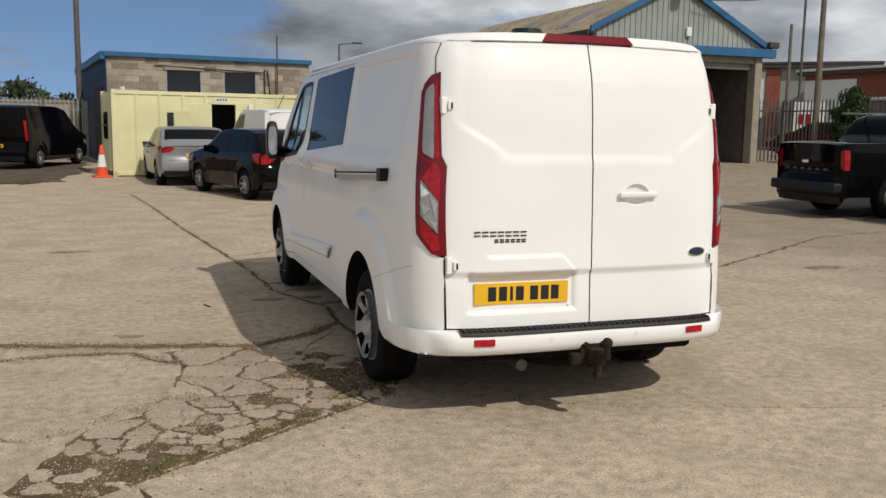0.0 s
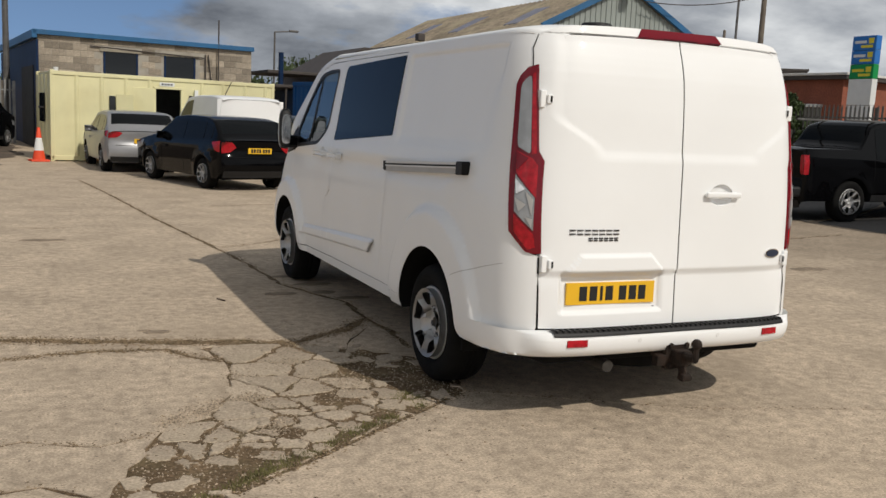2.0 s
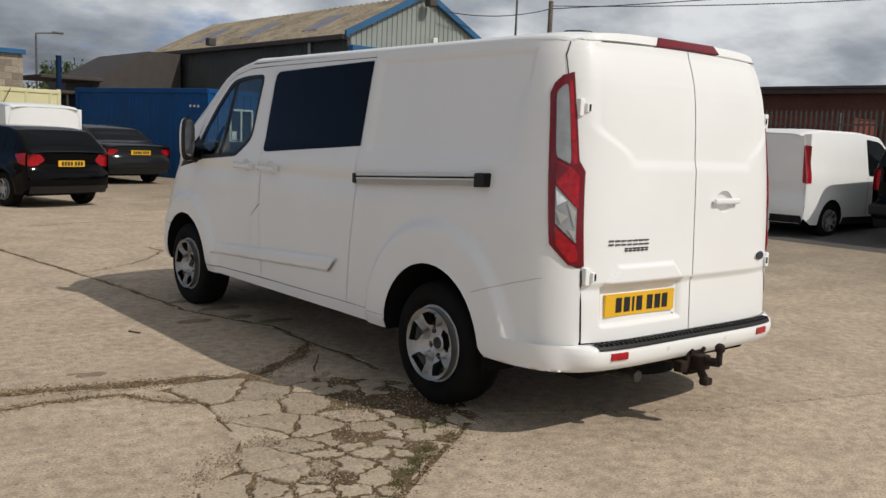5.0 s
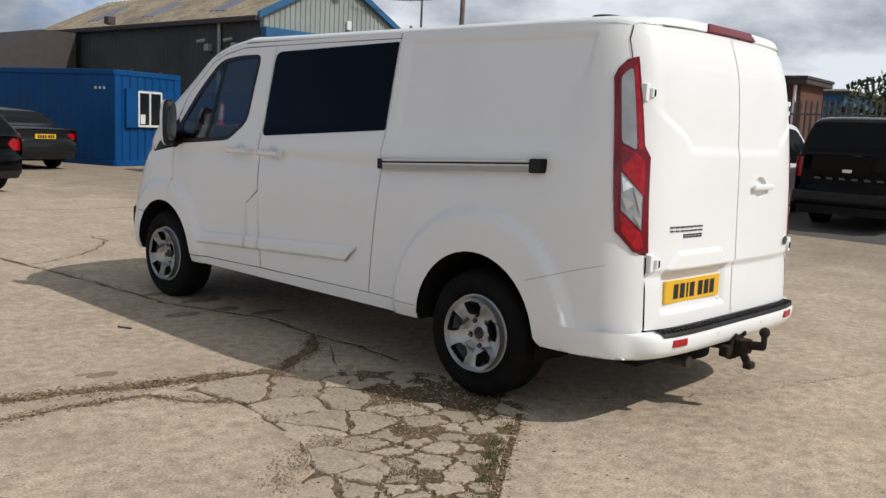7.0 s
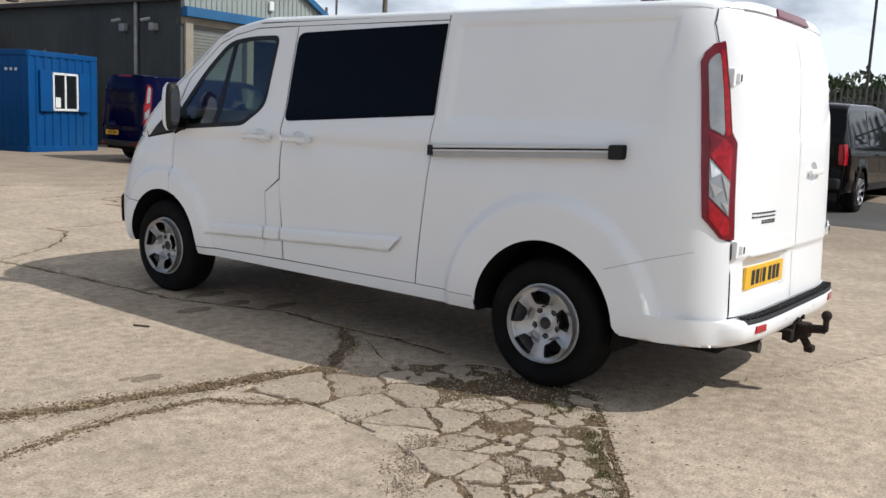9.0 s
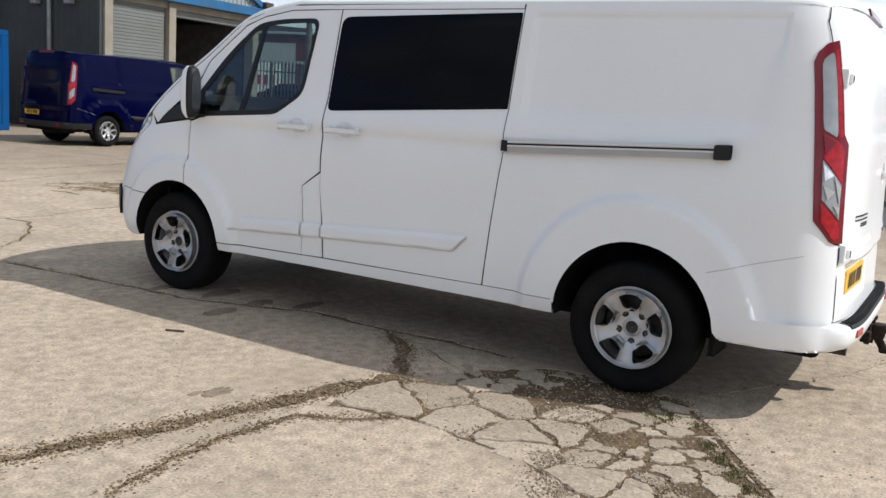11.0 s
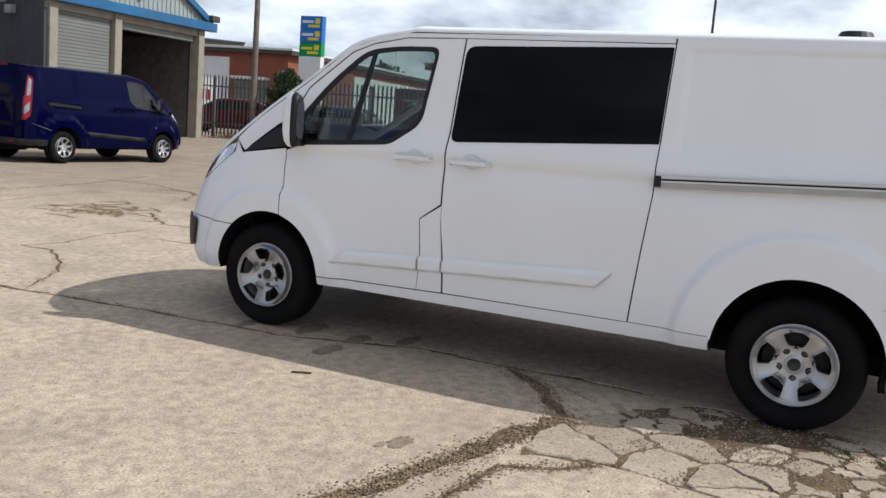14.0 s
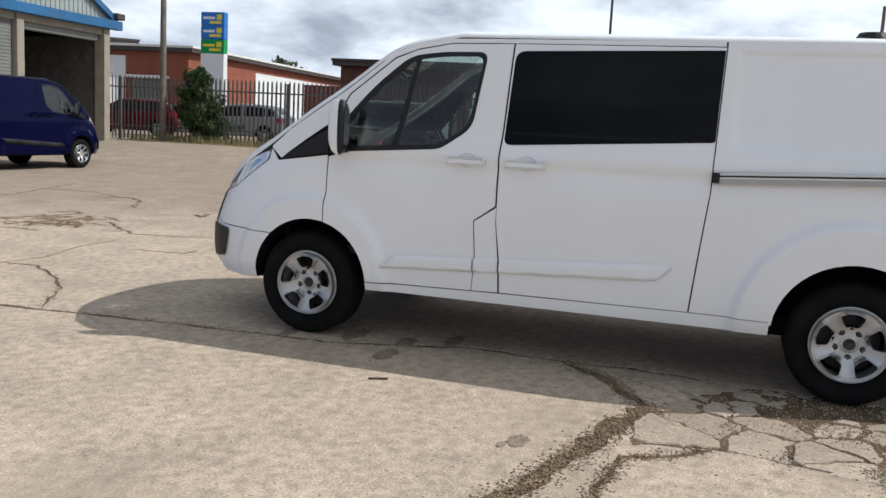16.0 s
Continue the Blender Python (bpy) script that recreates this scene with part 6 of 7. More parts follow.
part("drainpipe", rod((WX - 0.10, 1.9, 0.1), (WX - 0.10, 1.9, EZ + 0.15), 0.06, 10), M_PALE, ws)
for y in (1.05, 2.45):
    part("camera_box", bbox(WX - 0.22, WX - 0.03, y - 0.12, y + 0.12, 3.50, 3.72, 0.02), M_PALE, ws)
    part("security_camera", rod((WX - 0.16, y + 0.1, 3.84), (WX - 0.34, y + 0.30, 3.78), 0.05, 10), M_PALE, ws)
part("alarm_bell", bbox(3.9, 4.1, -0.14, -0.05, 4.45, 4.75, 0.03), M_SIGNW, ws)
part("floodlight", bbox(SW / 2 - 0.16, SW / 2 + 0.16, -0.50, -0.22, RZ - 0.32, RZ - 0.10, 0.03), M_FASCIA, ws)
part("floodlight", bbox(SW + 0.02, SW + 0.42, -0.35, -0.15, EZ + 0.02, EZ + 0.22, 0.03), M_FASCIA, ws)
part("floodlight", bbox(WX - 0.35, WX - 0.05, 8.2, 8.5, EZ + 0.34, EZ + 0.62, 0.03), M_FASCIA, ws)
# lean-to beyond
lt = root("lean_to", at(7.5, 30.2, 0, 3), "dark boarded lean-to with a sloping roof", "shed")
lv = [(-0.6, 0, 0), (2.75, 0, 0), (2.75, 0, 4.30), (1.45, 0, 4.30), (-0.6, 0, 3.08)]
put("front_wall", lv + [(x, 5, z) for x, y, z in lv], [(0, 1, 2, 3, 4), (9, 8, 7, 6, 5), (0, 4, 9, 5), (4, 3, 8, 9), (3, 2, 7, 8), (1, 6, 7, 2)], M_FASCIA, lt, "", False)
pbox("canopy", lt, M_FASCIA, -2.6, -0.4, -0.3, 3, 3.02, 3.14, 0.02)


def warehouse(m, w, d, h, label, wallmat, roofmat):
    """Industrial unit: brick walls with piers, doors, fascia and roof."""
    b = root("warehouse", m, label, "building")
    pbox("wall", b, wallmat, 0, w, 0, d, 0, h)
    pbox("fascia", b, M_FASCIA, -0.3, w + 0.3, -0.35, d + 0.3, h, h + 0.20, 0.02)
    pbox("roof", b, roofmat, -0.35, w + 0.35, -0.4, d + 0.35, h + 0.20, h + 0.32, 0.02)
    return b


w1 = warehouse(at(32.0, 27.0, 0, 7), 30, 6.6, 4.35, "red-brick unit with a grey fascia behind the fence", M_BRICK, M_WROOF)
pbox("white_panel", w1, M_SIGNW, 8.0, 30.1, -0.06, 0, 1.0, 3.9)
pbox("white_panel", w1, M_SIGNW, -0.06, 0, 3.4, 6.55, 0, 4.1)
pbox("loading_door", w1, M_ROLLER, -0.05, 0, 1.1, 3.0, 0, 3.0)
pbox("door_canopy", w1, M_SIGNW, -0.5, 0, 1.0, 3.1, 3.02, 3.16, 0.02)
w2 = warehouse(at(30.2, 37.0, 0, -40), 6.5, 9, 4.9, "grey unit with a white wall and an orange brick pier", M_CLAD, M_FASCIA)
pbox("white_panel", w2, M_SIGNW, 0.0, 0.95, -0.05, 0, 2.2, 4.7)
pbox("door", w2, M_DARK, 0.1, 0.8, -0.05, 0, 0, 2.15)
pbox("brick_pier", w2, M_BRICK, 1.0, 1.75, -0.12, 0, 0, 4.85)
w4 = warehouse(at(31.5, 18.5, 0, -85), 6.5, 3, 3.9, "brown brick block with a dark fascia and pale downpipe", M_BROWN, M_FASCIA)
part("downpipe", rod((6.3, -0.12, 0), (6.3, -0.12, 3.85), 0.07, 8), M_SIGNW, w4)
pbox("door", w4, M_DARK, 2.2, 3.2, -0.05, 0, 0, 2.1)
w5 = warehouse(at(54, 18.3, 0, 0), 10, 8, 4.75, "blue metal-clad unit far beyond the fence", M_BLUE, M_WROOF)


def container(m, paint, label):
    """Shipping container: ribbed sides between corner posts, with two end doors."""
    c = root("shipping_container", m, label, "container")
    L, W, H = 6.06, 2.44, 2.5
    v, f = corrugated(0.1, L - 0.1, 0.14, H - 0.1, 0.28, 0.035, 0.0, 0.5)
    put("side_wall", v, f, paint, c, "", False)
    put("side_wall", [(L - p[0], W - p[1], p[2]) for p in v], f, paint, c, "", False)
    for x in (0.0, L - 0.14):
        for y in (0.0, W - 0.14):
            pbox("corner_post", c, paint, x, x + 0.14, y - 0.03, y + 0.14, 0, H, 0.012)
    for z0, z1 in ((0, 0.15), (H - 0.12, H)):
        for y in (-0.03, W - 0.08):
            pbox("side_rail", c, paint, 0, L, y, y + 0.1, z0, z1, 0.012)
    pbox("roof", c, paint, 0.05, L - 0.05, 0.03, W - 0.05, H - 0.07, H - 0.03)
    for y in (0.08, W / 2 + 0.01):
        d = pbox("end_door", c, paint, -0.03, 0.03, y, y + W / 2 - 0.09, 0.15, H - 0.12, 0.01)
        part("lock_rod", rod((-0.05, y + 0.4, 0.15), (-0.05, y + 0.4, H - 0.12), 0.02, 8), M_STEEL, d)
    pbox("end_wall", c, paint, L - 0.04, L, 0.1, W - 0.1, 0.1, H - 0.1)
    return c


M_OXIDE = mat("oxide_red_paint", (0.17, 0.035, 0.022), 0.7, vary=0.25, vscale=1.5, dirt=(0.09, 0.05, 0.035, 0.7))
container(at(28.2, 18.6, 0.35, -83), M_OXIDE, "faded red shipping container behind the palisade fence")

# board with lettering, as bars
bd = root("notice_board", at(26.4, 27.6, 0.3, -38), "white board with red bars behind the fence", "sign")
pbox("panel", bd, M_SIGNW, -0.7, 0.7, 0, 0.05, 1.0, 2.5)
for k in range(3):
    pbox("letter_bar", bd, M_RED, -0.45 + 0.3 * k, -0.25 + 0.3 * k, -0.02, 0, 1.5, 1.95)
for x in (-0.6, 0.6):
    pbox("leg", bd, M_STEEL, x - 0.04, x + 0.04, 0.05, 0.12, 0, 2.4)

# totem sign
tm = root("totem_sign", at(30.2, 25.1, 0, -87), "tall roadside totem with blue and green panels", "sign")
for z0, z1, mt, nm in ((0, 3.05, M_SIGNW, "base_panel"), (3.05, 4.22, M_SIGNW, "white_panel"), (4.22, 4.86, M_SIGNG, "green_panel"), (4.86, 5.46, M_SIGNB, "blue_panel"), (5.46, 6.1, M_SIGNB, "blue_panel")):
    pn = pbox(nm, tm, mt, 0, 1.2, 0, 0.35, z0, z1 - 0.015, 0.01)
    if z0 > 4.2:
        pbox("letter_bar", pn, M_SIGNY if mt is M_SIGNG else M_SIGNW, 0.12, 0.72, -0.012, 0, z0 + 0.30, z0 + 0.42)
        pbox("letter_bar", pn, M_SIGNY, 0.45, 1.05, -0.012, 0, z0 + 0.10, z0 + 0.22)
        pbox("logo", pn, M_SIGNY, 0.82, 1.08, -0.012, 0, z0 + 0.28, z0 + 0.52, 0)


# ---- fences, poles, cables ----
def palisade(name, a, b, h, label, material, z0=0.0):
    """Palisade fence: posts, two rails and pointed pales."""
    a, b = Vector((*a, 0)), Vector((*b, 0))
    d = (b - a)
    L = d.length
    fr = root(name, Matrix.Translation((a.x, a.y, 0)) @ pose(0, 0, 0, 0, 0, math.degrees(math.atan2(d.y, d.x))), label, "fence")
    n = int(L / 2.75)
    for i in range(n + 1):
        x = L * i / max(1, n)
        p = a + d * (x / L)
        pbox("post", fr, material, x - 0.05, x + 0.05, 0.03, 0.11, rise(p.x, p.y) + z0, rise(p.x, p.y) + z0 + h - 0.1)
    zz = max(rise(a.x, a.y), rise(b.x, b.y)) + z0
    for z in (0.45, h - 0.45):
        pbox("rail", fr, material, 0, L, 0.0, 0.04, zz + z, zz + z + 0.05)
    w2, t = 0.034, 0.018
    v = [(-w2, -0.01, 0.03), (0, -0.01 - t, 0.03), (w2, -0.01, 0.03), (-w2, -0.01, h - 0.12), (0, -0.01 - t, h - 0.10), (w2, -0.01, h - 0.12), (-0.02, -0.01, h), (0.02, -0.01, h)]
    first = put("pale", v, [(0, 1, 4, 3), (1, 2, 5, 4), (3, 4, 6), (4, 5, 7)], material, fr, "", False)
    first.location = (0.05, 0, zz)
    x = 0.205
    while x < L:
        p = new("pale", first.data)
        p.parent = fr
        p.location = (x, 0, zz)
        x += 0.155
    return fr


palisade("palisade_fence", (19.6, 21.2), (20.6, 12.0), 2.2, "grey steel palisade fence at the yard's edge", M_STEEL)
palisade("palisade_fence", (20.6, 12.0), (21.5, -18), 2.3, "grey steel palisade fence behind the parked pickups", M_STEEL)
palisade("palisade_fence", (18.3, 21.3), (19.6, 21.2), 2.2, "grey steel palisade fence beside the workshop", M_STEEL)
palisade("palisade_fence", (-16, 30.2), (-3.9, 30.6), 2.3, "pale steel palisade fence behind the store", M_PALE)
bw_ = root("boundary_wall", at(-22, 36, 0, 0), "grey block boundary wall behind the fence", "wall")
pbox("wall_panel", bw_, M_BLOCK, 0, 19, 0, 0.2, 0, 2.2)
pbox("coping", bw_, M_POST, -0.1, 19.1, -0.06, 0.26, 2.2, 2.3, 0.01)


def pole(x, y, h, r, label, material, lamp=0.0, z=None):
    z = rise(x, y) if z is None else z
    p = root("street_lamp" if lamp else "pole", at(x, y, z), label, "lamp post" if lamp else "pole")
    part("shaft", rod((0, 0, 0), (0, 0, h), r, 12, r * 0.7), material, p)
    if lamp:
        part("arm", rod((0, 0, h), (lamp, 0, h + 0.1), r * 0.5, 8), material, p)
        part("lamp_head", bbox(lamp - 0.1, lamp + 0.45, -0.1, 0.1, h + 0.06, h + 0.18, 0.04), material, p)
    else:
        part("cap", rod((0, 0, h), (0, 0, h + 0.06), r * 0.8, 12, r * 0.5), material, p)
    return p


pole(19.36, 19.25, 6.0, 0.12, "weathered wooden telegraph pole by the fence", M_WOODPOLE)
pole(28.0, 30.2, 8.6, 0.075, "slim steel street lamp behind the yard", M_STEEL, 0.5)
pole(27.2, 30.1, 6.0, 0.10, "short dark pole behind the fence", M_WOODPOLE)
pole(-4.15, 31.5, 9.0, 0.12, "tall grey steel mast beside the store", M_STEEL)
pole(9.0, 46.0, 6.0, 0.07, "street lamp beyond the yard", M_STEEL, 0.9)
pole(33.0, -4.0, 6.5, 0.09, "slim pole beyond the fence", M_WOODPOLE)
pole(39.0, 7.5, 9.5, 0.08, "thin dark mast beyond the fence", M_FASCIA)
for a, b, sag in (((19.36, 19.25, 6.2), (14.8, 19.6, 5.6), 0.2), ((19.36, 19.25, 6.3), (42, -4, 9.8), 0.8), ((19.36, 19.25, 6.2), (38, -10, 10.6), 0.8)):
    cu = bpy.data.curves.new("overhead_cable", 'CURVE')
    cu.dimensions = '3D'
    cu.bevel_depth = 0.016
    sp = cu.splines.new('POLY')
    sp.points.add(20)
    for i in range(21):
        t = i / 20
        p = Vector(a).lerp(Vector(b), t)
        sp.points[i].co = (p.x, p.y, p.z - sag * 4 * t * (1 - t), 1)
    cu.materials.append(M_FASCIA)
    tagged(new("overhead_cable", cu), "black overhead cable from the wooden pole", "cable")


# ---- trees and bushes ----
def tree(name, x, y, z, h, w, seed, label, leafmat, n=1400, leaf=0.16, trunk=0.12, low=0.25):
    r = random.Random(seed)
    t = root(name, at(x, y, z), label, "tree" if trunk > 0.06 else "bush")
    bm = rod((0, 0, 0), (0, 0, h * 0.6), trunk, 8, trunk * 0.4)
    limbs = []
    for k in range(9):
        a = r.uniform(0, 6.28)
        z0 = h * r.uniform(0.15, 0.5)
        e = Vector((math.cos(a) * w * r.uniform(0.3, 0.75), math.sin(a) * w * r.uniform(0.3, 0.75), h * r.uniform(0.5, 0.92)))
        rod((0, 0, z0), e, trunk * 0.4, 6, trunk * 0.1, bm)
        limbs.append(e)
    part("trunk", bm, M_BARK, t)
    clumps = [(e + Vector((r.gauss(0, w * 0.2), r.gauss(0, w * 0.2), r.gauss(0, h * 0.1))), r.uniform(0.18, 0.42) * w) for e in limbs for _ in range(3)]
    clumps += [(Vector((r.gauss(0, w * 0.35), r.gauss(0, w * 0.35), h * r.uniform(low, 0.8))), r.uniform(0.2, 0.4) * w) for _ in range(8)]
    v, f = [], []
    for _ in range(n):
        c, rad = r.choice(clumps)
        d = Vector((r.gauss(0, 1), r.gauss(0, 1), r.gauss(0, 0.8)))
        p = c + d.normalized() * rad * r.uniform(0.5, 1.05)
        if p.z < h * low * 0.3:
            continue
        q = Euler((r.uniform(0, 6), r.uniform(0, 6), r.uniform(0, 6))).to_matrix()
        s = leaf * r.uniform(0.6, 1.3)
        k = len(v)
        v += [p + q @ Vector(u) * s for u in ((-0.5, 0, 0), (0, -0.28, 0), (0.5, 0, 0.08), (0, 0.28, 0))]
        f.append((k, k + 1, k + 2, k + 3))
    put("crown", v, f, leafmat, t, "", False)
    return t


tree("bush", 19.75, 18.25, 0.4, 2.6, 0.62, 3, "dark green self-sown bush growing through the fence", M_LEAF, 7600, 0.11, 0.03, 0.06)
tree("bush", 19.85, 18.05, 0.4, 1.6, 0.80, 9, "dense dark green bush at the foot of the fence", M_LEAF, 6000, 0.11, 0.03, 0.04)
tree("bush", 20.6, 17.6, 0.4, 1.0, 0.6, 4, "low green bramble under the fence", M_LEAF, 900, 0.13, 0.02, 0.1)
for k, (x, y, h, w_) in enumerate(((56, 34.1, 5.6, 2.3), (52.5, 15.4, 4.9, 2.6), (52.8, 13.2, 4.3, 2.4), (53.3, 10.8, 4.7, 2.8), (53.8, 8.2, 4.6, 2.8), (54.3, 5.6, 5.0, 3.0), (54.8, 2.6, 4.6, 3.0), (55, -0.6, 4.8, 3.2), (55, -5, 5.0, 3.4))):
    tree("tree", x, y, 0, h, w_, 20 + k, "broad green tree beyond the units", M_LEAF2, 1800, 0.42, 0.18)
for k, (x, y, h, w_) in enumerate(((-9.5, 52, 3.5, 1.9), (-7.0, 55, 2.9, 1.7), (-5.0, 50, 2.7, 1.5), (-13, 54, 3.4, 2.2), (-17, 52, 3.2, 2.0), (10.5, 50, 4.1, 2.0), (13, 52, 4.5, 2.2), (7.6, 52, 3.5, 1.6))):
    tree("tree", x, y, 0, h, w_, 40 + k, "dark green tree behind the yard", M_LEAF2, 1500, 0.36, 0.15)

# ---- cone and rubbish ----
cone = root("traffic_cone", at(-3.08, 20.35, 0, 12), "orange traffic cone with a white sleeve", "cone")
part("base", bbox(-0.22, 0.22, -0.22, 0.22, 0, 0.05, 0.015), M_ORANGE, cone)
v, f = lathe([(0.155, 0.05), (0.118, 0.28)], 'x', (0, 0, 0), 24)
rot = lambda vs: [(p[1], p[2], p[0]) for p in vs]
put("cone_body", rot(v), f, M_ORANGE, cone)
v, f = lathe([(0.121, 0.28), (0.072, 0.60)], 'x', (0, 0, 0), 24)
put("white_sleeve", rot(v), f, M_SIGNW, cone)
v, f = lathe([(0.072, 0.60), (0.032, 0.86), (0.0, 0.87)], 'x', (0, 0, 0), 24)
put("cone_tip", rot(v), f, M_ORANGE, cone)
for k, (x, y, a, l) in enumerate(((-5.0, 18.2, 20, 1.6), (-5.8, 18.0, -8, 1.9), (-4.6, 17.9, 60, 0.7), (-6.6, 18.6, 5, 1.4))):
    b = part("timber", bbox(-l / 2, l / 2, -0.06, 0.06, 0, 0.07, 0.008), M_DIRT)
    b.matrix_basis = at(x, y, 0.012, a)
    tagged(b, "old dark timber lying on the dirt", "timber", "timbers on the dirt")

# soil washed out of the cracks over the slab
svv, sff = [], []
rnd = random.Random(77)


def spread(x, y, r):
    """A flat crumb of earth."""
    k = len(svv)
    n = 5
    a0 = rnd.uniform(0, 6.28)
    for i in range(n):
        a = a0 + 2 * math.pi * i / n
        q = r * rnd.uniform(0.5, 1.3)
        svv.append((x + q * math.cos(a), y + q * math.sin(a), 0.0015))
    svv.append((x, y, 0.0015 + r * 0.45))
    sff.extend([(k + i, k + (i + 1) % n, k + n) for i in range(n)])


for (pl, a, b, j), dens in zip(CRACKS, (60, 520, 120, 260, 40, 320, 260) + (15,) * 5 + (40,) * 11 + (110,) * 46):
    for (p, q), (r_, s_) in zip(pl, pl[1:]):
        for _ in range(int(3 * dens * math.hypot(r_ - p, s_ - q))):
            t = rnd.random()
            g_ = 0.014 + max(a, b) * 0.30
            spread(p + (r_ - p) * t + rnd.gauss(0, g_), q + (s_ - q) * t + rnd.gauss(0, g_), rnd.uniform(0.002, 0.009))
for _ in range(1600):
    x, y = rnd.uniform(-2.9, -0.6), rnd.uniform(-1.55, 1.2)
    if noise.noise((x * 2.3, y * 2.3, 5)) > -0.05 and (inside(BROKEN, x, y) or rnd.random() < 0.10):
        spread(x, y, rnd.uniform(0.002, 0.010))
tagged(put("loose_soil", svv, sff, M_GRIT, None, "", False), "brown soil washed out of the cracks", "soil", kind="stuff")


# ---- parked vehicles ----
M_SILVER = mat("silver_paint", (0.27, 0.27, 0.28), 0.4, metal=0.3, coat=0.4, vary=0.05)
M_BLACK = mat("black_paint", (0.0025, 0.0025, 0.003), 0.07, spec=0.16, vary=0.1)
M_GREYCAR = mat("graphite_paint", (0.020, 0.021, 0.023), 0.12, metal=0.2, spec=0.25)
M_REDCAR = mat("red_paint", (0.30, 0.01, 0.015), 0.25, coat=0.8)
M_MAROON = mat("maroon_paint", (0.085, 0.006, 0.010), 0.2, spec=0.3, vary=0.05)
M_ROYAL = mat("royal_blue_paint", (0.001, 0.0015, 0.024), 0.12, spec=0.10, vary=0.05)
M_CARGLASS = mat("car_glass", (0.006, 0.007, 0.008), 0.04, spec=0.16, ior=1.32)


def car(m, paint, label, category, L, W, top_t, belt_t, wy, glass, wins, wr=0.315, back=(), plate=None, lamps=None, sill=0.24, van_back=False, tumble=0.26, lower=None, rn=3.2, group=""):
    """Parked vehicle, tail at y = 0, nose to +y. top_t: line of bonnet, roof and tail over y; wins: side panes as y ranges."""
    c = root(category.replace(" ", "_"), m, label, category, group)
    zt = lambda y: smooth_table(top_t, y, 0.07)
    bt = lambda y: lerp_table(belt_t, y)

    def plan(y):
        a = 0.55
        t = max((a - y) / a, (y - (L - a * 1.4)) / (a * 1.4), 0)
        return 0.80 + 0.20 * max(0, 1 - min(1, t) ** rn) ** (1 / rn)

    def half(y, z):
        x = W * (1 - 0.05 * ((z - 0.62) / 0.4) ** 2 if z < 0.62 else 1)
        b = bt(y)
        if z > b - 0.12:
            x -= tumble * max(0, z - b + 0.12) * (0.5 + 0.5 * sstep(b - 0.12, b + 0.15, z))
        for cy in wy:
            r = math.hypot(y - cy, z - wr)
            x += 0.018 * sstep(wr + 0.22, wr + 0.08, r)
        return x * plan(y)

    def ring(cy, r, n=14):
        a0 = math.asin((sill - wr) / r)
        return [(cy + r * math.cos(a0 + (math.pi - 2 * a0) * i / n), wr + r * math.sin(a0 + (math.pi - 2 * a0) * i / n)) for i in range(n + 1)]
    ar = wr + 0.055
    N = 40
    for sg in (-1, 1):
        f = lambda y, z, sg=sg: (sg * half(y, z), y, z)
        o = [(0.03, sill + 0.08)]
        o = [(0.06, 0.36), (0.25, sill)]
        for cy in wy:
            o += ring(cy, ar)[::-1]
        o += [(L - 0.25, sill), (L - 0.02, 0.34)]
        o += [(L - 0.02 - (L - 0.08) * i / N, max(0.42, zt(L - 0.02 - (L - 0.08) * i / N) - 0.02)) for i in range(N + 1)]
        body = sheet("body_side", o, f, paint, c, step=0.10, depth=0.0)
        for ya, yb in wins:
            p = [(ya + (yb - ya) * i / 8, bt(ya + (yb - ya) * i / 8) + 0.02) for i in range(9)]
            q = [(yb + (ya - yb) * i / 8, max(bt(yb + (ya - yb) * i / 8) + 0.03, zt(yb + (ya - yb) * i / 8) - 0.085)) for i in range(9)]
            sheet("side_window", rounded(p + q, 0.015, 1), f, M_CARGLASS, body, step=0.10, depth=0.012, offset=0.006)
        # door seams and sill
        for k, ys in enumerate(sorted({w[0] - 0.04 for w in wins if w[0] > wy[0]} | {wins[-1][1] + 0.0})):
            sheet("door_seam", [(ys, 0.32), (ys + 0.008, 0.32), (ys + 0.008, bt(ys)), (ys, bt(ys))], f, M_GAP, body, step=0.15, depth=0, offset=0.003)
            if k:
                part("handle", bbox(sg * (half(ys + 0.1, bt(ys) - 0.12) + 0.0), sg * (half(ys + 0.1, bt(ys) - 0.12) + 0.03), ys - 0.28, ys - 0.06, bt(ys) - 0.14, bt(ys) - 0.11, 0.006), paint, body)
        if lower:
            sheet("sill_trim", [(wy[0] + ar + 0.02, sill), (wy[1] - ar - 0.02, sill), (wy[1] - ar - 0.04, sill + 0.12), (wy[0] + ar + 0.04, sill + 0.12)], f, lower, body, step=0.12, depth=0.01, offset=0.012)
        ym = wins[-1][1] - 0.12
        mb = bbox(sg * (W - 0.06), sg * (W + 0.09), ym + 0.0, ym + 0.075, bt(ym) + 0.03, bt(ym) + 0.125, 0.03)
        part("door_mirror", mb, paint, c, "", True)
        for cy in wy:
            vv, ff = [], []
            pts_ = ring(cy, ar)
            for y, z in pts_:
                vv += [(sg * (half(y, z) - 0.004), y, z), (sg * (W - 0.35), y, z)]
            for i in range(len(pts_) - 1):
                ff.append((2 * i, 2 * i + 2, 2 * i + 3, 2 * i + 1))
            k = len(vv)
            vv += [(sg * (W - 0.35), y, z) for y, z in pts_]
            ff.append(tuple(range(k, k + len(pts_))))
            put("arch_liner", vv, ff, M_GAP, c, "", False)
            wo = wheel(c, sg * (W - 0.035), cy, sg, True, False)
            wo.scale = (0.95, wr / 0.343, wr / 0.343)
            wo.location.z = wr
        fl = [(L - 0.16, 0.62), (L - 0.10, 0.76), (L - 0.55, 0.86), (L - 0.50, 0.72)]
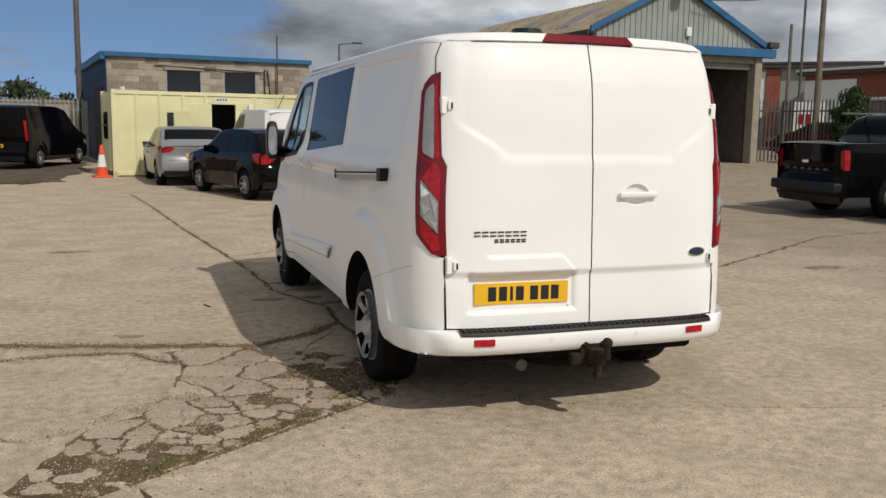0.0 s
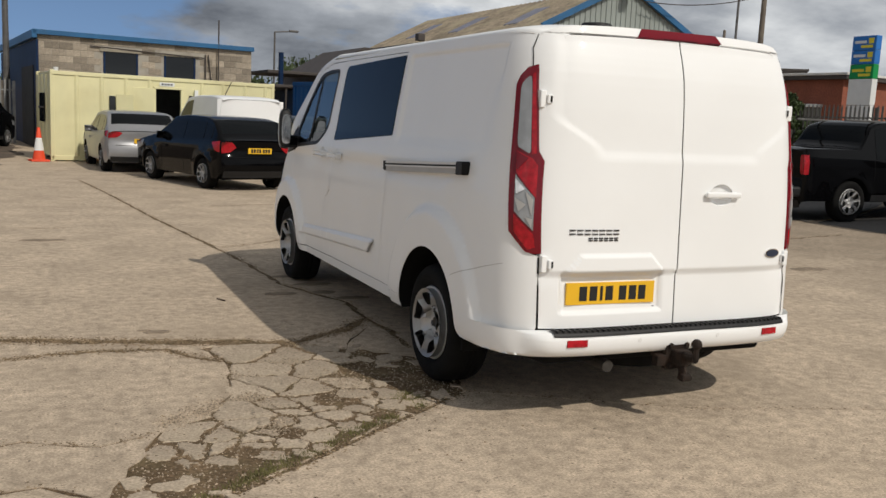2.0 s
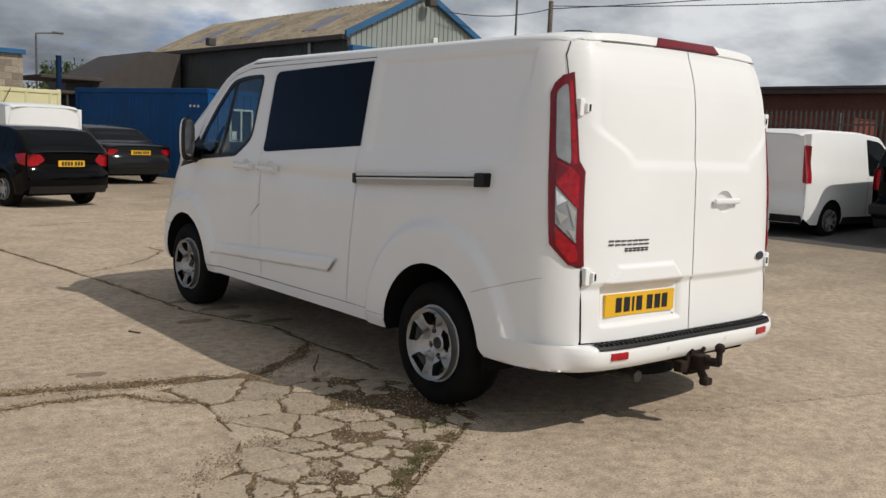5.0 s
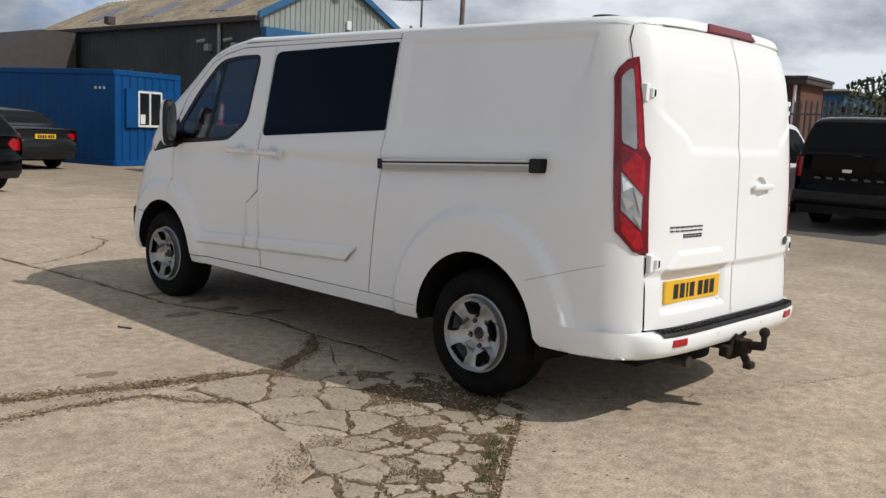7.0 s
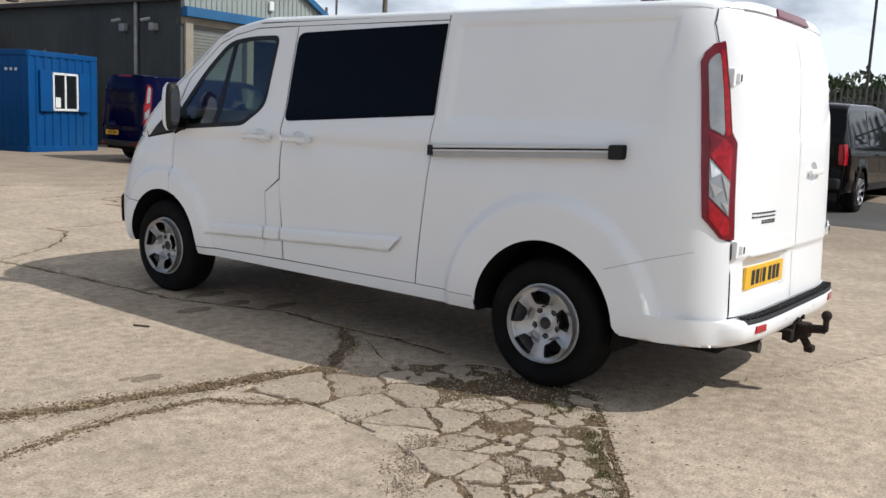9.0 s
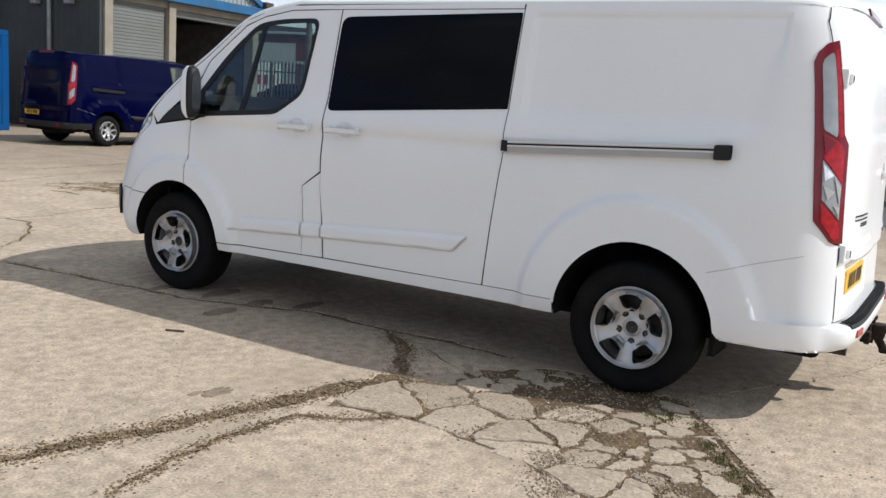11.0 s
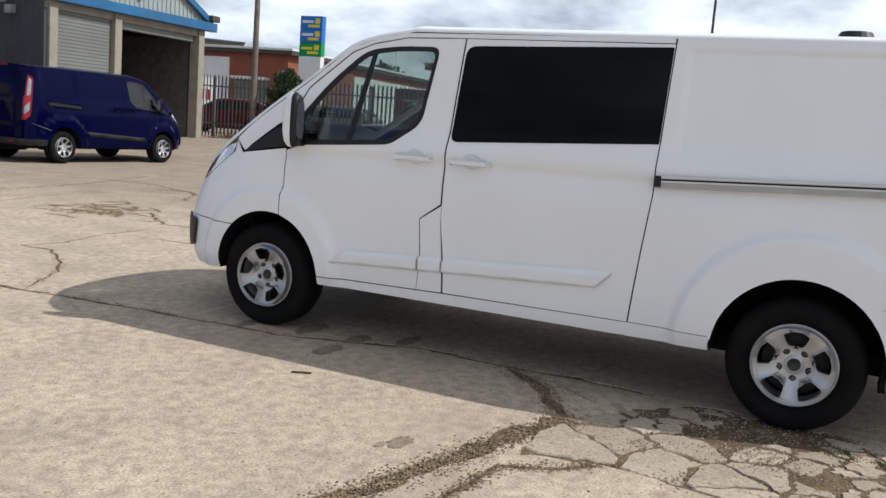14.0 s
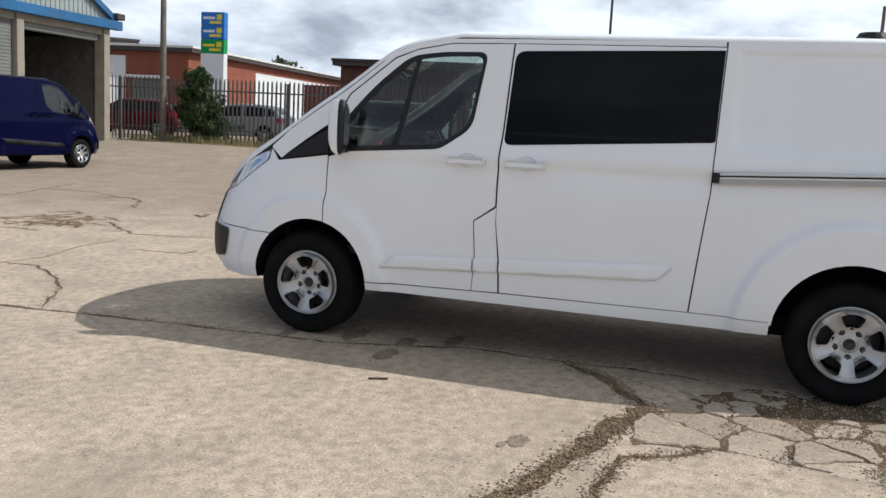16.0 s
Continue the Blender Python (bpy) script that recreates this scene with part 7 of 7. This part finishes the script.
        sheet("headlamp", fl, f, M_CLEAR, c, step=0.1, depth=0.01, offset=0.008)
    # top skins, section by section
    us = [math.sin(math.pi / 2 * (i / 10)) for i in range(-10, 11)]
    cuts = sorted(glass)
    segs, y0 = [], 0.0
    for a, b in cuts:
        if a > y0:
            segs.append((y0, a, "roof" if y0 > 0.2 else "boot", paint))
        segs.append((a, b, "windscreen" if a > L / 2 else "rear_window", M_CARGLASS))
        y0 = b
    segs.append((y0, L, "bonnet", paint))
    for a, b, nm, mt in segs:
        n = max(3, int((b - a) / 0.07))
        vv, ff = [], []
        for i in range(n + 1):
            y = a + (b - a) * i / n
            z = zt(y)
            xe = half(min(max(y, 0.02), L - 0.02), z - 0.02) if y > 0 else half(0.02, z - 0.02)
            cr = 0.05 if z > 1.2 else 0.06
            for u in us:
                vv.append((u * xe, y, z - 0.02 + cr * max(0, 1 - abs(u) ** 3) ** (1 / 3)))
        k = len(us)
        # glass stops short of the painted pillars and the roof edge
        side = 3 if mt is M_CARGLASS else 0
        strips = [(side, k - 1 - side, nm, mt)]
        if side:
            strips += [(0, side, "screen_pillar", paint), (k - 1 - side, k - 1, "screen_pillar", paint)]
        for j0, j1, pn, pm in strips:
            w_ = j1 - j0 + 1
            put(pn, [vv[i * k + j] for i in range(n + 1) for j in range(j0, j1 + 1)], [(i * w_ + j, i * w_ + j + 1, (i + 1) * w_ + j + 1, (i + 1) * w_ + j) for i in range(n) for j in range(w_ - 1)], pm, c)

    def tail(x, z):
        t = min(0.999, abs(x) / W)
        return (x, 0.02 + 0.13 * t ** 3.2 - 0.07 * sstep(0.25, 0.45, z) * sstep(0.74, 0.60, z) - 0.02 * sstep(0.80, 0.95, z), z)
    zb = zt(0.0) + 0.02
    tw = W * 0.93
    sheet("tail_panel", [(-tw, 0.36), (-tw * 0.9, 0.26), (tw * 0.9, 0.26), (tw, 0.36), (tw, zb), (-tw, zb)], tail, paint, c, step=0.10, depth=0.03)
    sheet("nose_panel", [(-tw, 0.28), (tw, 0.28), (tw, zt(L)), (-tw, zt(L))], lambda x, z: (x, L - 0.02 - 0.16 * min(0.999, abs(x) / W) ** 3, z), lower or paint, c, step=0.15, depth=0.03)
    sheet("bumper_trim", [(-tw * 0.95, 0.27), (tw * 0.95, 0.27), (tw * 0.95, 0.40), (-tw * 0.95, 0.40)], tail, lower or M_BLACKPL, c, step=0.12, depth=0.02, offset=0.012)
    if lamps:
        x0, x1, z0, z1 = lamps
        x0, x1 = tw + 0.005 - (x1 - x0), tw + 0.005
        for sg in (-1, 1):
            back_o = [(x0 + 0.02, z0), (x1 + 0.015, z0), (x1 + 0.015, z1), (x0, z1)] if van_back else [(x0 - 0.03, z0 + 0.10), (x0 + 0.10, z0), (x1 + 0.015, z0 - 0.02), (x1 + 0.015, z1), (x0 + 0.06, z1 - 0.02)]
            sheet("tail_lamp", rounded([(sg * x, z) for x, z in back_o], 0.03, 2), tail, M_RED, c, "red tail lamp", step=0.05, depth=0.03, offset=0.010)
            sheet("tail_lamp", rounded([(0.10, z0), (0.26, z0 + 0.04), (0.36, z1 - 0.03), (0.10, z1)], 0.02, 2) if not van_back else [(0.065, z0), (0.15, z0), (0.15, z1), (0.065, z1)], lambda y, z, sg=sg: (sg * half(y, z), y, z), M_RED, c, "red tail lamp", step=0.05, depth=0.02, offset=0.008)
    if not van_back:
        # hatch seam and a spoiler lip over the rear screen
        sheet("hatch_seam", [(-tw * 0.80, 0.665), (tw * 0.80, 0.665), (tw * 0.80, 0.673), (-tw * 0.80, 0.673)], tail, M_GAP, c, step=0.1, depth=0.0, offset=0.004)
    for ya, poly in back:
        sheet("rear_glass", poly, tail, M_DGLASS, c, step=0.1, depth=0.01, offset=0.008)
    if plate:
        px, pz = plate
        y = tail(px, pz)[1]
        pl_ = part("number_plate", bbox(px - 0.26, px + 0.26, y - 0.03, y - 0.012, pz - 0.055, pz + 0.055), M_YPLATE, c, "yellow number plate")
        for k, cx in enumerate((-0.18, -0.12, -0.06, 0.0, 0.08, 0.14, 0.20)):
            part("plate_bar", bbox(px + cx - 0.022, px + cx + 0.022, y - 0.033, y - 0.029, pz - 0.036, pz + 0.036), M_BLACKTXT, pl_)
    part("underbody", bbox(-W + 0.22, W - 0.22, 0.3, L - 0.3, sill - 0.03, 0.6), M_GAP, c)
    return c


HATCH = [(0.0, 0.98), (0.10, 1.02), (0.22, 1.12), (0.62, 1.40), (0.95, 1.455), (1.7, 1.475), (2.4, 1.42), (3.15, 1.02), (3.5, 0.96), (4.1, 0.84), (4.3, 0.62)]
HBELT = [(0.0, 1.02), (1.0, 0.97), (3.3, 0.90), (4.4, 0.86)]
ROW = "cars by the site cabin"
silver = car(at(-0.86, 16.6, 0, 5), M_SILVER, "silver five-door hatchback parked by the yellow cabin", "car", 4.36, 0.91, HATCH, HBELT, (0.84, 3.48), ((0.26, 0.66), (2.32, 3.12)), ((0.45, 0.80), (0.84, 1.72), (1.78, 2.85)), 0.32, lamps=(0.45, 0.75, 0.86, 1.02), plate=(0.0, 0.78), group=ROW)
silver.scale = (0.93, 0.93, 0.93)
HATCH2 = [(0.0, 0.96), (0.10, 1.00), (0.16, 1.06), (0.50, 1.36), (0.85, 1.42), (1.7, 1.44), (2.3, 1.40), (3.0, 1.02), (3.4, 0.95), (4.0, 0.84), (4.18, 0.60)]
dark = car(at(0.80, 12.35, 0, 17), M_BLACK, "black five-door hatchback parked at an angle", "car", 4.20, 0.86, HATCH2, HBELT, (0.78, 3.32), ((0.20, 0.54), (2.22, 2.98)), ((0.42, 0.74), (0.78, 1.62), (1.68, 2.70)), 0.31, lamps=(0.42, 0.70, 0.76, 0.98), plate=(0.0, 0.80), group=ROW)
dark.scale = (0.96, 0.96, 0.96)
SALOON = [(0.0, 0.92), (0.10, 0.97), (0.75, 1.02), (1.45, 1.36), (1.9, 1.43), (2.4, 1.42), (3.35, 0.99), (3.8, 0.93), (4.5, 0.80), (4.68, 0.58)]
car(at(4.25, 18.4, 0, 9), M_GREYCAR, "dark grey saloon parked beside the blue office", "car", 4.70, 0.90, SALOON, HBELT, (1.0, 3.72), ((0.82, 1.42), (2.48, 3.32)), ((1.02, 1.45), (1.50, 2.20), (2.26, 3.0)), 0.32, lamps=(0.50, 0.74, 0.74, 0.90), plate=(0.0, 0.80), group=ROW)
SMALLVAN = [(0.0, 1.74), (0.12, 1.80), (0.6, 1.84), (1.8, 1.84), (2.5, 1.78), (3.2, 1.22), (3.5, 1.10), (4.1, 0.95), (4.3, 0.7)]
VBELT = [(0.0, 1.12), (4.4, 1.0)]
car(at(1.55, 16.6, 0, 9), M_WHITE, "small white panel van parked by the yellow cabin", "van", 4.30, 0.88, SMALLVAN, VBELT, (0.75, 3.40), ((2.50, 3.20),), ((2.02, 2.90),), 0.31, lamps=(0.60, 0.70, 0.80, 1.30), plate=(-0.3, 0.75), van_back=True, tumble=0.16, lower=M_BLACKPL, group=ROW)
car(at(10.15, 4.85, rise(10.6, 4.85), -92), M_WHITE, "dusty white small panel van parked between black pickups", "van", 4.40, 0.90, SMALLVAN, VBELT, (0.80, 3.45), ((2.50, 3.20),), ((2.02, 2.90),), 0.31, lamps=(0.62, 0.72, 0.95, 1.58), plate=(-0.32, 0.82), van_back=True, tumble=0.16, lower=M_BLACKPL, group="vehicles along the fence")
PICK = [(0.0, 1.27), (0.08, 1.31), (1.42, 1.34), (1.62, 1.74), (1.85, 1.83), (2.4, 1.86), (3.2, 1.83), (4.15, 1.24), (4.5, 1.17), (5.15, 1.08), (5.33, 0.75)]
PBELT = [(0.0, 1.16), (3.0, 1.14), (5.3, 1.02)]
for px, py, ang in ((9.25, 8.0, -92), (10.62, 2.25, -90)):
    tp = PICK if py > 5 else [(0.0, 1.20), (0.06, 1.27), (0.16, 1.40), (0.36, 1.78), (0.6, 1.86), (2.4, 1.90), (3.2, 1.86), (4.15, 1.24), (4.5, 1.17), (5.15, 1.08), (5.33, 0.75)]
    gl_ = ((1.47, 1.66), (3.25, 4.12)) if py > 5 else ((0.12, 0.38), (3.25, 4.12))
    wn_ = ((1.74, 2.44), (2.50, 3.55)) if py > 5 else ((0.34, 1.50), (1.66, 2.40), (2.46, 3.55))
    pk = car(at(px, py, rise(px + 1.2, py), ang), M_BLACK, "black double-cab pickup with a hard top, parked on asphalt" if py < 5 else "black double-cab pickup with a sloping bed cover", "pickup", 5.36, 0.93, tp, PBELT, (1.18, 4.40), gl_, wn_, 0.385, lamps=(0.66, 0.76, 0.86, 1.20), plate=None, sill=0.40, van_back=True, tumble=0.22, lower=M_BLACKPL, group="vehicles along the fence")
    for k in range(6):
        part("badge_bar", bbox(-0.52 + 0.2 * k, -0.42 + 0.2 * k, -0.04, 0.0, 0.84, 0.875), M_BADGE, pk)
    part("emblem", bbox(-0.08, 0.08, -0.04, 0.0, 0.96, 1.02, 0.01), M_CHROME, pk)
    part("rear_bumper", bbox(-0.86, 0.86, -0.10, 0.12, 0.46, 0.64, 0.04), M_BLACKPL, pk)
    for sg in (-1, 1):
        part("chrome_strip", bbox(sg * 0.875, sg * 0.89, 0.35, 3.4, 1.185, 1.205), M_CHROME, pk)
    part("roof_rail", bbox(-0.62, -0.58, 1.2, 3.0, 1.84, 1.88, 0.01), M_STEEL, pk)
    part("roof_rail", bbox(0.58, 0.62, 1.2, 3.0, 1.84, 1.88, 0.01), M_STEEL, pk)
car(at(12.9, -1.7, rise(13, -1.7), -88), M_REDCAR, "red estate car parked past the pickups", "car", 4.6, 0.92, [(0.0, 1.1), (0.1, 1.2), (0.4, 1.62), (0.8, 1.74), (2.4, 1.76), (3.3, 1.15), (4.4, 0.9), (4.6, 0.7)], VBELT, (0.8, 3.6), ((0.15, 0.42), (2.45, 3.3)), ((0.5, 1.2), (1.26, 2.0), (2.06, 2.95)), 0.34, lamps=(0.5, 0.74, 0.85, 1.05), plate=(0, 0.8), group="vehicles along the fence")
DARKVAN = [(0.0, 1.80), (0.10, 1.86), (0.6, 1.90), (2.6, 1.90), (3.3, 1.80), (4.0, 1.25), (4.3, 1.12), (4.95, 0.95), (5.1, 0.7)]
car(at(-6.15, 24.1, 0.012, -17), M_BLACK, "black panel van parked on the dirt by the store", "van", 5.1, 0.95, DARKVAN, VBELT, (0.95, 4.15), ((3.32, 4.02),), ((2.75, 3.7),), 0.33, lamps=(0.74, 0.78, 0.85, 1.45), plate=(0, 0.7), van_back=True, tumble=0.14, lower=M_BLACKPL)
make_van(at(6.9 + 0.62, 16.2, rise(9, 16), -90) @ Matrix.Translation((0, 0.0, 0)), M_ROYAL, "glossy royal-blue panel van parked before the workshop", D=0.367, crew=False, lower=M_BLACKPL, detail=False, steel=True)
ROAD = "cars behind the palisade fence"
car(at(25.1, 22.5, 0.42, 20), M_MAROON, "maroon hatchback parked behind the palisade fence", "car", 4.20, 0.86, HATCH2, HBELT, (0.78, 3.32), ((0.20, 0.54), (2.22, 2.98)), ((0.42, 0.74), (0.78, 1.62), (1.68, 2.70)), 0.31, lamps=(0.42, 0.60, 0.76, 0.98), group=ROAD)
car(at(25.2, 17.6, 0.42, 12), M_SILVER, "silver hatchback parked behind the palisade fence", "car", 4.20, 0.86, HATCH2, HBELT, (0.78, 3.32), ((0.20, 0.54), (2.22, 2.98)), ((0.42, 0.74), (0.78, 1.62), (1.68, 2.70)), 0.31, lamps=(0.42, 0.60, 0.76, 0.98), group=ROAD)
car(at(25.6, 12.4, 0.42, 8), M_GREYCAR, "dark grey hatchback parked behind the palisade fence", "car", 4.36, 0.88, HATCH, HBELT, (0.84, 3.48), ((0.26, 0.66), (2.32, 3.12)), ((0.45, 0.80), (0.84, 1.72), (1.78, 2.85)), 0.32, lamps=(0.45, 0.62, 0.86, 1.02), group=ROAD)
